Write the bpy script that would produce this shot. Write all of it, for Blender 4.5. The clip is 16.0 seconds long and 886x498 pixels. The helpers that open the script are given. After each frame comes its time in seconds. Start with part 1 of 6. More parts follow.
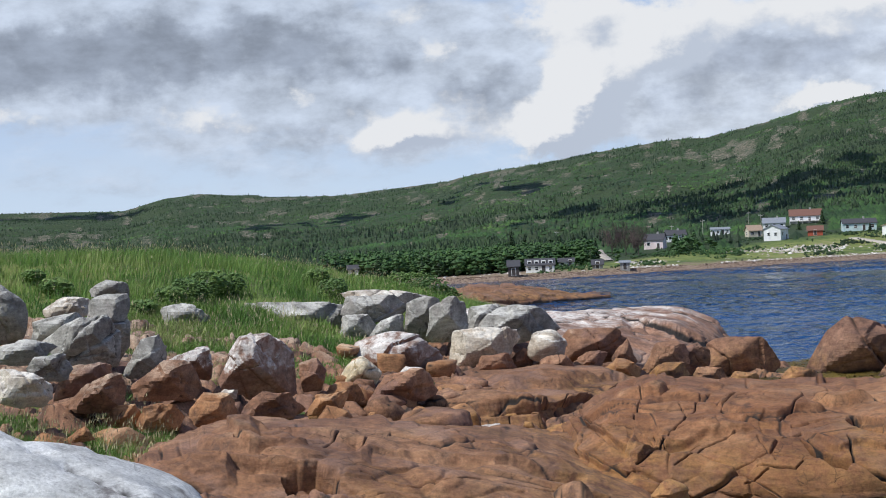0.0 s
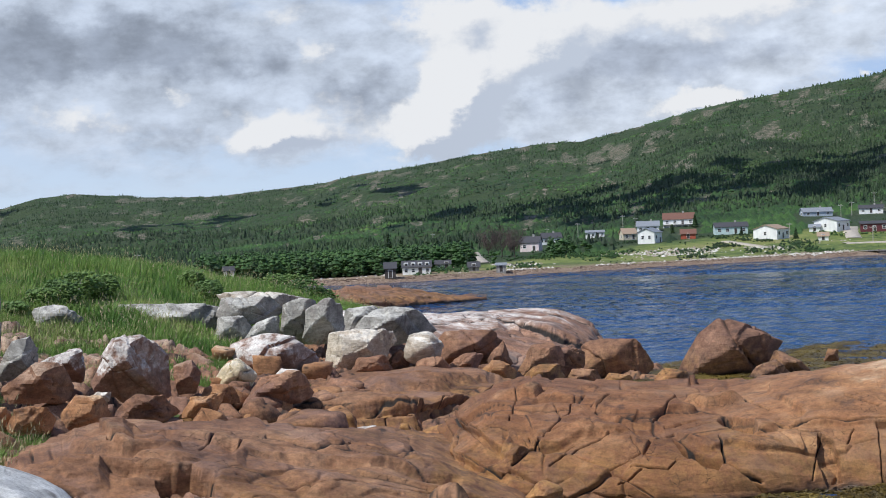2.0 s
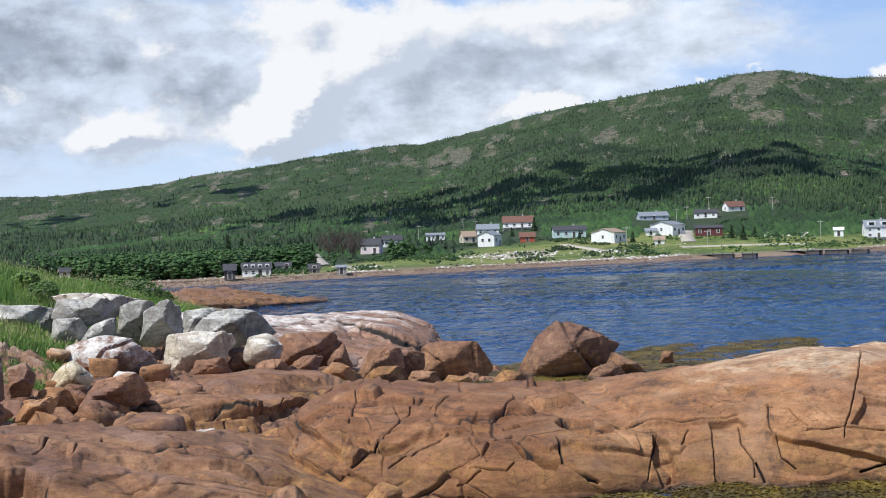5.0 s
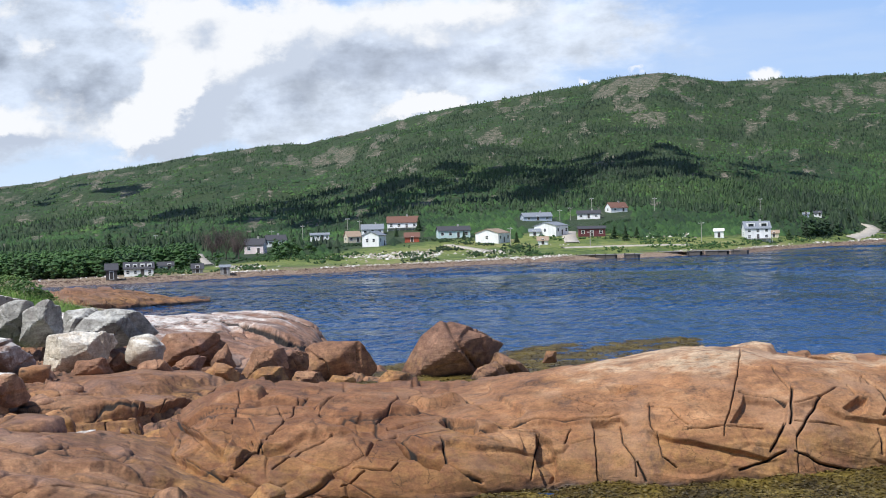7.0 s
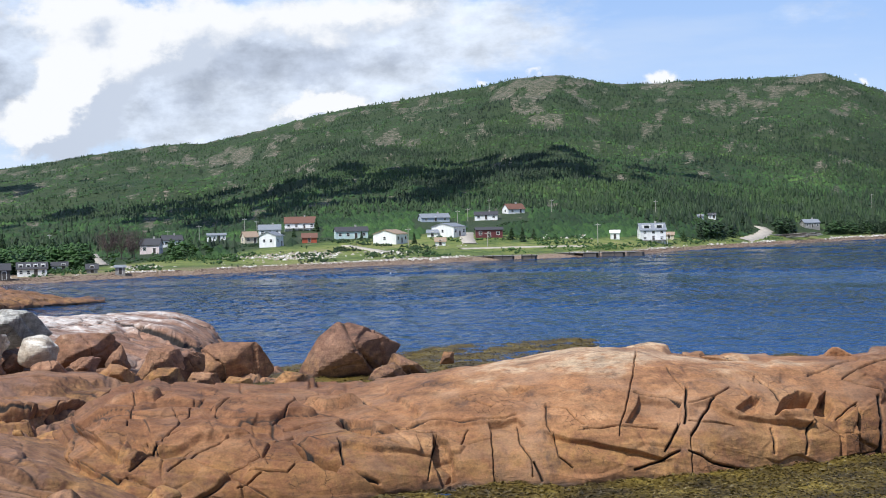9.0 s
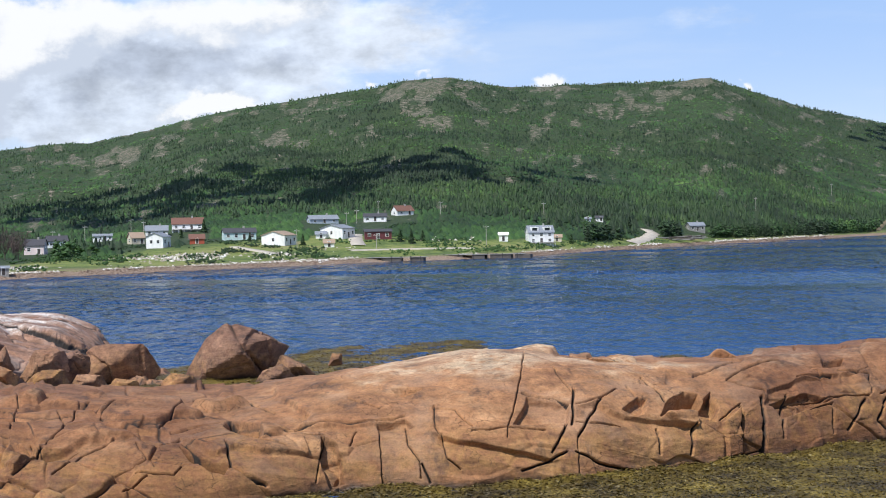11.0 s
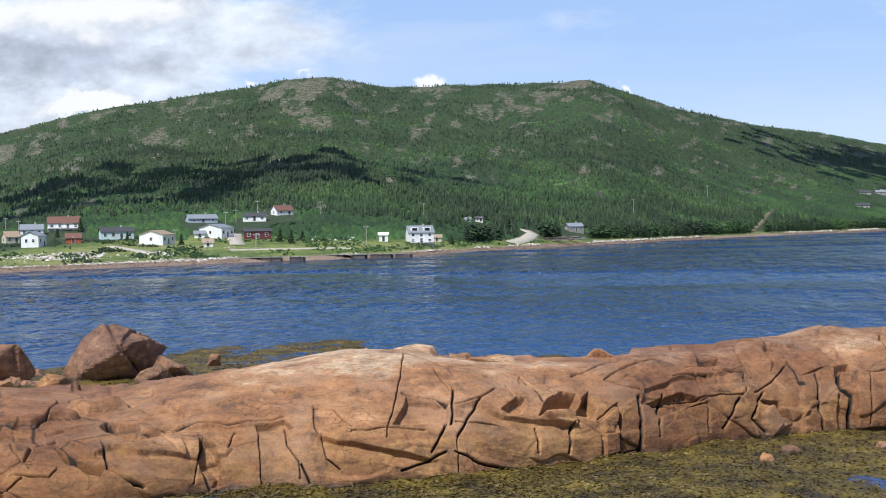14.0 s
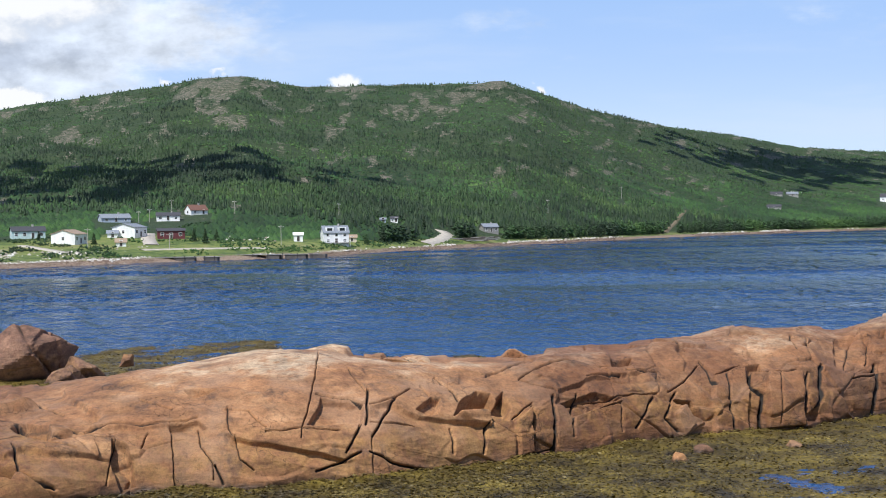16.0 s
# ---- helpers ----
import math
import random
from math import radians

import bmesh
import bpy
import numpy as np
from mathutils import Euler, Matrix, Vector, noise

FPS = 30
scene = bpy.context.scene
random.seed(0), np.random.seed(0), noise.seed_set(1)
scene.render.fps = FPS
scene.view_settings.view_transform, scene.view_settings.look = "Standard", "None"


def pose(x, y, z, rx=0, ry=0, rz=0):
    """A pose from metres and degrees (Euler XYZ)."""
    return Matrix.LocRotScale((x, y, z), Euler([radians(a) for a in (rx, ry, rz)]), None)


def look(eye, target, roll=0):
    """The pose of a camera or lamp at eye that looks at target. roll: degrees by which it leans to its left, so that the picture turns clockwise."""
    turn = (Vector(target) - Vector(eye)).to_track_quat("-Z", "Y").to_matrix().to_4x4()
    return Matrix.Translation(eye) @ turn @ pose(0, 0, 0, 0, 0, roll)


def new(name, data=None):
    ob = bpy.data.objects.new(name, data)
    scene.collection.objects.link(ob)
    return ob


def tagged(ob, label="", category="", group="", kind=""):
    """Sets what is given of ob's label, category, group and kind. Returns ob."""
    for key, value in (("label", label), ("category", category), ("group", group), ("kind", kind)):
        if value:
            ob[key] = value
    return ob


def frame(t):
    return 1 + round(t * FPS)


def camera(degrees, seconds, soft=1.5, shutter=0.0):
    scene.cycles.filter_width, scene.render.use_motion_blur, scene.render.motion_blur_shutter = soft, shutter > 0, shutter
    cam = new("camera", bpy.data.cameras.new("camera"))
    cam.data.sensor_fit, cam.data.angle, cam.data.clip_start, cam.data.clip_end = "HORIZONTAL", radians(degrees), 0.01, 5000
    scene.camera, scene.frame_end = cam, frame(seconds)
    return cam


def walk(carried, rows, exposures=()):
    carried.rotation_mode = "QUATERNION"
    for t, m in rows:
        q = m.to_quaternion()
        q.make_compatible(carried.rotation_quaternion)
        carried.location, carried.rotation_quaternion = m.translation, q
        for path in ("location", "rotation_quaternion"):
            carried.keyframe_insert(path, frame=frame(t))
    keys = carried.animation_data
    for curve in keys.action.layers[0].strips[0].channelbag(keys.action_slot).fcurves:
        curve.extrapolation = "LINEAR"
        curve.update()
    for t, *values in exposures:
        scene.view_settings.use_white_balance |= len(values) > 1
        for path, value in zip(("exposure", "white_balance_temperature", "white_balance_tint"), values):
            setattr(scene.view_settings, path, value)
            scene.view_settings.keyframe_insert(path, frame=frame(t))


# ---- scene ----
# A rocky shore seen from a rise above it, with a bay, a village and a wooded hill beyond.
# Places are given as bearing (degrees to the right of the first view), distance and height in metres.
EYE = 13.0
cam = camera(28.5, 16.0, 1.0)
ROWS = [
    (0.0, -0.000, -0.458, -2.348),
    (0.5, 1.400, -0.488, -2.256),
    (1.0, 2.428, -0.524, -2.188),
    (1.5, 3.339, -0.527, -2.141),
    (2.0, 4.047, -0.550, -2.087),
    (2.5, 4.853, -0.583, -2.041),
    (3.0, 6.184, -0.604, -1.984),
    (3.5, 7.120, -0.641, -1.944),
    (4.0, 7.869, -0.629, -1.891),
    (6.5, 11.929, -0.753, -1.603),
    (7.0, 13.070, -0.757, -1.570),
    (7.5, 13.885, -0.755, -1.541),
    (8.0, 14.283, -0.806, -1.503),
    (8.5, 15.399, -0.801, -1.471),
    (9.0, 16.430, -0.815, -1.370),
    (11.5, 20.784, -0.856, -1.126),
    (12.0, 21.352, -0.890, -1.116),
    (12.5, 22.003, -0.906, -1.052),
    (13.0, 23.086, -0.884, -0.985),
    (13.5, 23.584, -0.889, -0.965),
    (14.0, 24.020, -0.906, -0.934),
    (14.5, 24.760, -0.905, -0.894),
    (15.0, 25.300, -0.933, -0.863),
    (15.5, 26.033, -0.922, -0.849),
    (16.0, 26.808, -0.938, -0.769),
]
def polar(az, d, z=0.0):
    a = radians(az)
    return Vector((d * math.sin(a), d * math.cos(a), z))


walk(cam, [(t, look((0, 0, EYE), polar(yaw, 100.0, EYE + 100.0 * math.tan(radians(pitch))), roll)) for t, yaw, pitch, roll in ROWS],
     exposures=[(0.0, -0.33, 6250, 10), (2.0, -0.29, 6250, 10), (4.0, -0.19, 6250, 10), (6.5, -0.09, 6250, 10), (16.0, -0.04, 6250, 10)])

# ---- light ----
SUN_AZ, SUN_EL = 235.0, 54.0
sun = new("sun", bpy.data.lights.new("sun", "SUN"))
sun.data.energy, sun.data.angle, sun.data.color = 5.0, radians(0.6), (1.0, 0.965, 0.905)
sun.matrix_world = look(polar(SUN_AZ, 100 * math.cos(radians(SUN_EL)), 100 * math.sin(radians(SUN_EL))), (0, 0, 0))


# ---- node helpers ----
class Nodes:
    def __init__(self, tree):
        self.tree = tree
        tree.nodes.clear()

    def put(self, socket, value):
        if value is None:
            return
        if isinstance(value, bpy.types.NodeSocket):
            self.tree.links.new(value, socket)
        elif isinstance(value, (tuple, list)) and len(value) == 3 and socket.type == "RGBA":
            socket.default_value = (*value, 1)
        else:
            socket.default_value = value

    def node(self, kind, **ins):
        n = self.tree.nodes.new("ShaderNode" + kind)
        for key, value in ins.items():
            key = key.replace("_", " ")
            self.put(n.inputs[int(key[1:])] if key[0] == "i" and key[1:].isdigit() else n.inputs[key], value)
        return n

    def math(self, op, a, b=0.0, c=0.0):
        n = self.node("Math", i0=a, i1=b, i2=c)
        n.operation = op
        return n.outputs[0]

    def edges(self, vec):
        n = self.node("TexVoronoi", Vector=vec)
        n.feature = "DISTANCE_TO_EDGE"
        return n.outputs["Distance"]

    def attribute(self, name):
        n = self.node("Attribute")
        n.attribute_name = name
        return n.outputs["Fac"]

    def noise(self, vec, scale, detail=4.0, rough=0.55, lac=2.0):
        return self.node("TexNoise", Vector=vec, Scale=scale, Detail=detail, Roughness=rough, Lacunarity=lac).outputs["Fac"]

    def scaled(self, vec, s, r=(0, 0, 0), l=(0, 0, 0)):
        return self.node("Mapping", Vector=vec, Scale=s, Rotation=r, Location=l).outputs[0]

    def ramp(self, fac, stops, mode="LINEAR"):
        n = self.node("ValToRGB", Fac=fac)
        n.color_ramp.interpolation = mode
        el = n.color_ramp.elements
        while len(el) < len(stops):
            el.new(0.5)
        for e, (p, c) in zip(el, stops):
            e.position = p
            e.color = (c, c, c, 1) if isinstance(c, (int, float)) else (*c, 1)
        return n.outputs[0]

    def step(self, x, lo, hi):
        n = self.node("MapRange", Value=x, i1=lo, i2=hi)
        n.interpolation_type = "SMOOTHSTEP"
        return n.outputs[0]

    def mix(self, fac, a, b, mode="MIX"):
        n = self.node("Mix")
        n.data_type, n.blend_type = "RGBA", mode
        self.put(n.inputs[0], fac)
        self.put(n.inputs[6], a)
        self.put(n.inputs[7], b)
        return n.outputs[2]

    def bump(self, height, strength, dist, normal=None):
        return self.node("Bump", Height=height, Strength=strength, Distance=dist, Normal=normal).outputs[0]

    def finish(self, color, rough=0.8, normal=None, **more):
        b = self.node("BsdfPrincipled", Base_Color=color, Roughness=rough, Normal=normal, **more)
        o = self.node("OutputMaterial")
        self.tree.links.new(b.outputs[0], o.inputs[0])
        return b


def material(name):
    m = bpy.data.materials.new(name)
    m.use_nodes = True
    return m, Nodes(m.node_tree)


# ---- sky ----
world = bpy.data.worlds.new("sky")
scene.world = world
world.use_nodes = True
w = Nodes(world.node_tree)
sky = w.node("TexSky")
sky.sky_type, sky.sun_disc, sky.sun_elevation, sky.sun_rotation = "NISHITA", False, radians(SUN_EL), radians(SUN_AZ)
sky.air_density, sky.dust_density, sky.ozone_density = 1.0, 0.6, 1.6
direction = w.node("TexCoord").outputs["Generated"]
sep = w.node("SeparateXYZ", i0=direction)
bearing = w.math("MULTIPLY", w.math("ARCTAN2", sep.outputs[0], sep.outputs[1]), 57.2958)
height = w.math("MULTIPLY", w.math("ARCSINE", sep.outputs[2]), 57.2958)
stray = w.node("CombineXYZ", i0=bearing, i1=w.math("MULTIPLY", height, 1.3), i2=3.0).outputs[0]
drift_a = w.math("MULTIPLY_ADD", w.noise(stray, 0.9, 5, 0.6), 2.4, -1.2)
drift_e = w.math("MULTIPLY_ADD", w.noise(w.scaled(stray, (1, 1, 5)), 0.9, 5, 0.6), 1.3, -0.65)


def swell(field, places, power):
    """The sum of soft swellings, given as bearing, height, two half widths and strength, over a wandering field."""
    s = None
    for az, el, ra, re, much in places:
        a = w.math("DIVIDE", w.math("SUBTRACT", field[0], az), ra)
        e = w.math("DIVIDE", w.math("SUBTRACT", field[1], el), re)
        r = w.math("ADD", w.math("MULTIPLY", a, a), w.math("MULTIPLY", e, e))
        v = w.math("MULTIPLY", w.math("EXPONENT", w.math("MULTIPLY", r, -power)), much)
        s = v if s is None else w.math("ADD", s, v)
    return s


# where the clouds stand: the wide veil, its grey bellies, and the bright heads in front of it
VEILS = [(-10.41, 6.89, 9.09, 2.0, 1.1), (0.54, 5.46, 7.64, 1.73, 0.95), (8.79, 4.7, 6.0, 1.64, 1.0), (-3.97, 3.89, 6.0, 1.09, 0.6), (9.88, 5.97, 7.82, 1.36, 1.15), (6.74, 4.01, 3.64, 1.09, 0.9), (-12.99, 4.79, 4.0, 0.73, 0.7), (15.05, 6.62, 3.45, 1.09, 0.8), (6.71, 7.18, 1.45, 0.55, -0.5), (2.54, 6.75, 1.0, 0.45, -0.35), (3.43, 6.99, 0.73, 0.33, -0.5), (-8.8, 2.49, 9.09, 1.09, 0.3)]
GREYS = [(-12.6, 5.77, 4.18, 1.27, 0.9), (-7.72, 6.47, 4.55, 0.91, 0.8), (-2.79, 5.59, 2.36, 1.09, 0.5), (1.98, 4.48, 2.0, 1.09, 0.55), (10.61, 5.05, 3.45, 0.91, 0.65), (10.79, 5.74, 2.18, 0.58, 0.75), (7.09, 3.82, 2.0, 0.73, 0.5), (-4.01, 3.06, 3.64, 0.73, 0.3), (15.03, 5.52, 1.64, 0.45, 0.4), (4.31, 7.12, 2.73, 0.55, 0.3)]
HEADS = [(-7.55, 4.06, 1.36, 0.65, 0.8), (-4.31, 4.62, 0.47, 0.44, 0.7), (-0.56, 3.48, 1.91, 0.76, 0.95), (-1.59, 3.24, 1.09, 0.4, 0.8), (4.17, 3.55, 1.45, 1.0, 1.2), (4.86, 4.72, 1.09, 1.0, 1.2), (3.41, 3.03, 0.82, 0.55, 0.9), (7.28, 5.6, 1.09, 0.76, 1.0), (0.1, 5.94, 0.58, 0.58, 0.6), (-1.25, 7.09, 1.09, 0.47, 0.6), (12.7, 3.85, 1.36, 0.47, 0.9), (-13.54, 4.18, 1.09, 0.36, 0.6), (13.95, 6.82, 3.09, 0.73, 0.9), (7.71, 6.63, 3.09, 1.0, 0.9), (4.31, 6.9, 1.45, 0.82, 0.8), (12.4, 3.96, 1.09, 0.44, 0.8), (5.14, 4.48, 1.09, 1.09, 0.9), (23.68, 4.55, 0.62, 0.25, 1.0), (17.78, 4.54, 0.33, 0.11, 0.8), (19.63, 4.87, 0.25, 0.13, 0.6), (30.09, 4.29, 0.25, 0.16, 0.7), (12.99, 3.97, 0.73, 0.33, 0.9)]
# the banks go on round the sky
ROUND = [(-60, 14, 40, 7, 0.9), (-130, 20, 45, 9, 0.8), (120, 16, 45, 7, 0.6), (175, 30, 50, 10, 0.5)]
soft = (w.math("MULTIPLY_ADD", drift_a, 0.9, bearing), w.math("MULTIPLY_ADD", drift_e, 0.8, height))
crisp = (w.math("MULTIPLY_ADD", drift_a, 0.75, bearing), w.math("MULTIPLY_ADD", drift_e, 0.8, height))
raised = (w.math("ADD", crisp[0], -0.35), w.math("ADD", crisp[1], 0.3))
billow = w.noise(stray, 0.75, 6, 0.55)
wisp = w.noise(w.scaled(stray, (0.55, 1.0, 1.0)), 0.45, 7, 0.6)
veil = w.step(w.math("ADD", swell(soft, VEILS + ROUND, 0.9), w.math("MULTIPLY_ADD", wisp, 1.9, -0.95)), 0.15, 0.85)
grey = w.step(w.math("ADD", swell(soft, GREYS, 0.9), w.math("MULTIPLY_ADD", billow, 1.8, -0.9)), 0.1, 0.9)
mass = swell(crisp, HEADS, 0.8)
puffs = w.step(w.math("ADD", mass, w.math("MULTIPLY_ADD", billow, 1.5, -0.75)), 0.3, 0.8)
lit = w.step(w.math("ADD", w.math("SUBTRACT", mass, swell(raised, HEADS, 0.8)), w.math("MULTIPLY_ADD", billow, 1.0, -0.5)), -0.28, 0.12)
blue = w.mix(1.0, sky.outputs[0], (0.062, 0.084, 0.126), "MULTIPLY")
blue = w.mix(w.step(height, 13.0, 5.0), blue, (0.44, 0.63, 0.97))
blue = w.mix(w.step(height, 6.5, 0.5), blue, (0.70, 0.85, 1.02))
streak = w.math("MULTIPLY", w.step(w.noise(w.scaled(direction, (5, 5, 30)), 1.0, 5), 0.45, 0.75), 0.35)
blue = w.mix(streak, blue, (0.74, 0.82, 0.93))
blue = w.mix(w.math("MULTIPLY", w.step(bearing, 10.0, -8.0), 0.25), blue, (0.80, 0.88, 0.98))
bright = w.step(bearing, -6.0, 14.0)
colour = w.mix(w.math("MULTIPLY", veil, 0.93), blue, w.mix(bright, (0.68, 0.75, 0.86), (0.80, 0.86, 0.95)))
colour = w.mix(w.math("MULTIPLY", w.math("MULTIPLY", grey, veil), 0.9), colour, w.mix(bright, (0.37, 0.42, 0.51), (0.53, 0.59, 0.70)))
mottle = w.ramp(w.noise(w.scaled(stray, (0.8, 1.1, 1), (0, 0, 0), (3, 9, 2)), 0.85, 6, 0.58), [(0.33, 0.80), (0.5, 1.0), (0.66, 1.16)])
colour = w.mix(veil, colour, w.mix(1.0, colour, mottle, "MULTIPLY"))
colour = w.mix(puffs, colour, w.mix(lit, w.mix(bright, (0.56, 0.62, 0.73), (0.66, 0.72, 0.82)), (1.0, 1.0, 1.0)))
backdrop = w.node("Background", Color=colour, Strength=1.02)
out = w.node("OutputWorld")
w.tree.links.new(backdrop.outputs[0], out.inputs[0])


# ---- numbers ----
def hashed(i, seed=0):
    x = (i.astype(np.int64) * np.array([73856093, 19349663, 83492791]) + seed * 2654435).sum(-1)
    x = (x ^ (x >> 13)) * 1274126177 & 0x7FFFFFFF
    x = (x ^ (x >> 16)) * 668265263 & 0x7FFFFFFF
    return (x ^ (x >> 15)) % 65536 / 65535.0


def value_noise(p, seed=0):
    i = np.floor(p).astype(np.int64)
    f = p - i
    f = f * f * (3 - 2 * f)
    r = 0
    for a in (0, 1):
        for b in (0, 1):
            for c in (0, 1):
                k = hashed(i + np.array([a, b, c]), seed)
                r = r + k * (f[:, 0] if a else 1 - f[:, 0]) * (f[:, 1] if b else 1 - f[:, 1]) * (f[:, 2] if c else 1 - f[:, 2])
    return r * 2 - 1


def fbm(p, octaves=4, seed=0, gain=0.5):
    r, amp = 0, 1.0
    for o in range(octaves):
        r = r + amp * value_noise(p, seed + o * 17)
        p, amp = p * 2.03 + 7.7, amp * gain
    return r


def cells(p, seed=0):
    """Nearest two feature points: their distances, a random number of the cell and the way from its point."""
    base = np.floor(p).astype(np.int64)
    n = len(p)
    f1, f2, ident, rel = np.full(n, 9.0), np.full(n, 9.0), np.zeros(n), np.zeros((n, 3))
    for a in (-1, 0, 1):
        for b in (-1, 0, 1):
            for c in (-1, 0, 1):
                i = base + np.array([a, b, c])
                q = i + np.stack([hashed(i, seed + k) for k in (1, 2, 3)], 1) * 0.85
                d = np.sqrt(((p - q) ** 2).sum(1))
                near = d < f1
                f2 = np.where(near, f1, np.minimum(f2, d))
                ident = np.where(near, hashed(i, seed + 4), ident)
                rel = np.where(near[:, None], p - q, rel)
                f1 = np.where(near, d, f1)
    return f1, f2, ident, rel


def np_mesh(name, verts, faces, smooth=True):
    """A mesh from arrays; all faces have the same number of corners."""
    verts, faces = np.asarray(verts, dtype=np.float32), np.asarray(faces, dtype=np.int32)
    me = bpy.data.meshes.new(name)
    k = faces.shape[1]
    me.vertices.add(len(verts))
    me.vertices.foreach_set("co", verts.ravel())
    me.loops.add(faces.size)
    me.loops.foreach_set("vertex_index", faces.ravel())
    me.polygons.add(len(faces))
    me.polygons.foreach_set("loop_start", np.arange(0, faces.size, k, dtype=np.int32))
    me.polygons.foreach_set("use_smooth", np.full(len(faces), smooth))
    me.update(calc_edges=True)
    me.validate()
    return me


def grid_faces(nu, nv):
    i, j = np.meshgrid(np.arange(nu - 1), np.arange(nv - 1), indexing="ij")
    a = (i * nv + j).ravel()
    return np.stack([a, a + nv, a + nv + 1, a + 1], 1)


def polar_np(az, d, z):
    a = np.radians(az)
    return np.stack([d * np.sin(a), d * np.cos(a), z], -1)


def part(name, me, mat, parent=None, label=""):
    if isinstance(me, bmesh.types.BMesh):
        bm, me = me, bpy.data.meshes.new(name)
        bm.to_mesh(me)
        bm.free()
    ob = new(name, me)
    if mat and not me.materials:
        me.materials.append(mat)
    if parent:
        ob.parent = parent
    if label:
        tagged(ob, label)
    return ob


# ---- materials ----
def rock_material(name, dark, mid, light, pale, pale_from=9.0, pale_much=0.5, ochre=0.0, tide=1.0, seam=0.5, second=(0.3, 0.25, 0.22), own=False, rusty=False):
    """Granite: mottled colour, pale weathered tops, ochre and dark stains near the tide line, seams and grain."""
    m, n = material(name)
    pos = n.node("NewGeometry").outputs["Position"]
    nor = n.node("SeparateXYZ", i0=n.node("NewGeometry").outputs["Normal"]).outputs[2]
    z = n.node("SeparateXYZ", i0=pos).outputs[2]
    big = n.noise(pos, 0.22, 5, 0.6)
    medium = n.noise(pos, 1.4, 8, 0.65)
    fine = n.noise(pos, 9.0, 6, 0.7)
    col = n.ramp(n.math("ADD", n.math("MULTIPLY", big, 0.6), n.math("MULTIPLY", medium, 0.4)), [(0.36, dark), (0.5, mid), (0.63, light)])
    island = n.node("ObjectInfo").outputs["Random"]
    col = n.mix(n.math("MULTIPLY", island, 0.25), col, mid)
    # ochre growth in the splash zone
    zone = n.math("ADD", z, n.math("MULTIPLY", n.math("SUBTRACT", big, 0.5), 5.0))
    och = n.math("MULTIPLY", n.math("MULTIPLY", n.step(zone, 0.2, 0.9), n.step(zone, 3.4, 1.4)), n.math("MULTIPLY", n.step(medium, 0.35, 0.6), ochre))
    col = n.mix(och, col, (0.36, 0.20, 0.06))
    # bleached and lichened tops; with own, a pale upper part on each boulder
    reach = n.step(n.math("ADD", z, n.math("MULTIPLY", n.math("SUBTRACT", big, 0.5), 6.0)), pale_from, pale_from + 1.6)
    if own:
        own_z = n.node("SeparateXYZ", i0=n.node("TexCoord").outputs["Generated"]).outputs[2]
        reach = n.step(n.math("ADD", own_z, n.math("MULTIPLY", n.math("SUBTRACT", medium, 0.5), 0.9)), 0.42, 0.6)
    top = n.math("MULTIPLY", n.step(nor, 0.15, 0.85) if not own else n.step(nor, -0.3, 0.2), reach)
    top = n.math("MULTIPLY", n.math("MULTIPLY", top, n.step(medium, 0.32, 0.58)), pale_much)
    col = n.mix(top, col, pale)
    # dark films, seams and speckle
    seep = n.step(n.noise(n.scaled(pos, (0.7, 0.7, 0.3)), 1.0, 7, 0.72), 0.52, 0.7)
    col = n.mix(n.math("MULTIPLY", seep, 0.7), col, (0.06, 0.042, 0.036))
    warped = n.node("VectorMath", i0=n.scaled(pos, (1, 1, 1.0), (0.3, 0.5, 0.2)), i1=n.node("TexNoise", Vector=pos, Scale=0.8, Detail=3.0).outputs["Color"]).outputs[0]
    edge = n.edges(n.scaled(warped, (0.3, 0.2, 0.4)))
    line = n.math("MULTIPLY", n.step(edge, 0.013, 0.004), n.step(n.noise(pos, 0.35, 2), 0.55, 0.64))
    col = n.mix(n.math("MULTIPLY", line, seam), col, (0.03, 0.022, 0.018))
    layer = n.noise(n.scaled(pos, (0.5, 0.5, 2.2), (0.3, 0.15, 0.3)), 1.0, 8, 0.66)
    col = n.mix(1.0, col, n.ramp(layer, [(0.3, 0.62), (0.5, 1.0), (0.68, 1.3)]), "MULTIPLY")
    pits = n.noise(pos, 4.2, 5, 0.7)
    col = n.mix(1.0, col, n.ramp(pits, [(0.3, 0.62), (0.45, 0.98), (0.7, 1.18)]), "MULTIPLY")
    patch = n.step(n.noise(n.scaled(pos, (1, 1, 1), (0, 0, 0), (40, 7, 3)), 0.3, 6, 0.6), 0.5, 0.66)
    col = n.mix(n.math("MULTIPLY", patch, 0.45), col, second)
    col = n.mix(1.0, col, n.ramp(fine, [(0.25, 0.7), (0.75, 1.28)]), "MULTIPLY")
    wet = n.step(n.math("ADD", z, n.math("MULTIPLY", medium, 0.8)), 1.0 * tide, 0.45 * tide)
    col = n.mix(n.math("MULTIPLY", wet, 0.8), col, (0.035, 0.03, 0.02))
    # rusty, darker stretches of the same rock
    if rusty:
        col = n.mix(n.math("MULTIPLY", n.attribute("rust"), n.step(big, 0.2, 0.5)), col, n.mix(1.0, col, (0.56, 0.48, 0.46), "MULTIPLY"))
    # joints and cracks painted near black: dirt, and their inner shade put into colour
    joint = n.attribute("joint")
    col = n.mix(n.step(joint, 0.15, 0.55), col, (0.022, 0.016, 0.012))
    h = n.math("ADD", n.math("MULTIPLY_ADD", layer, 0.4, n.math("MULTIPLY", medium, 0.22)), n.math("ADD", n.math("MULTIPLY", pits, 0.1), n.math("MULTIPLY", line, -0.35)))
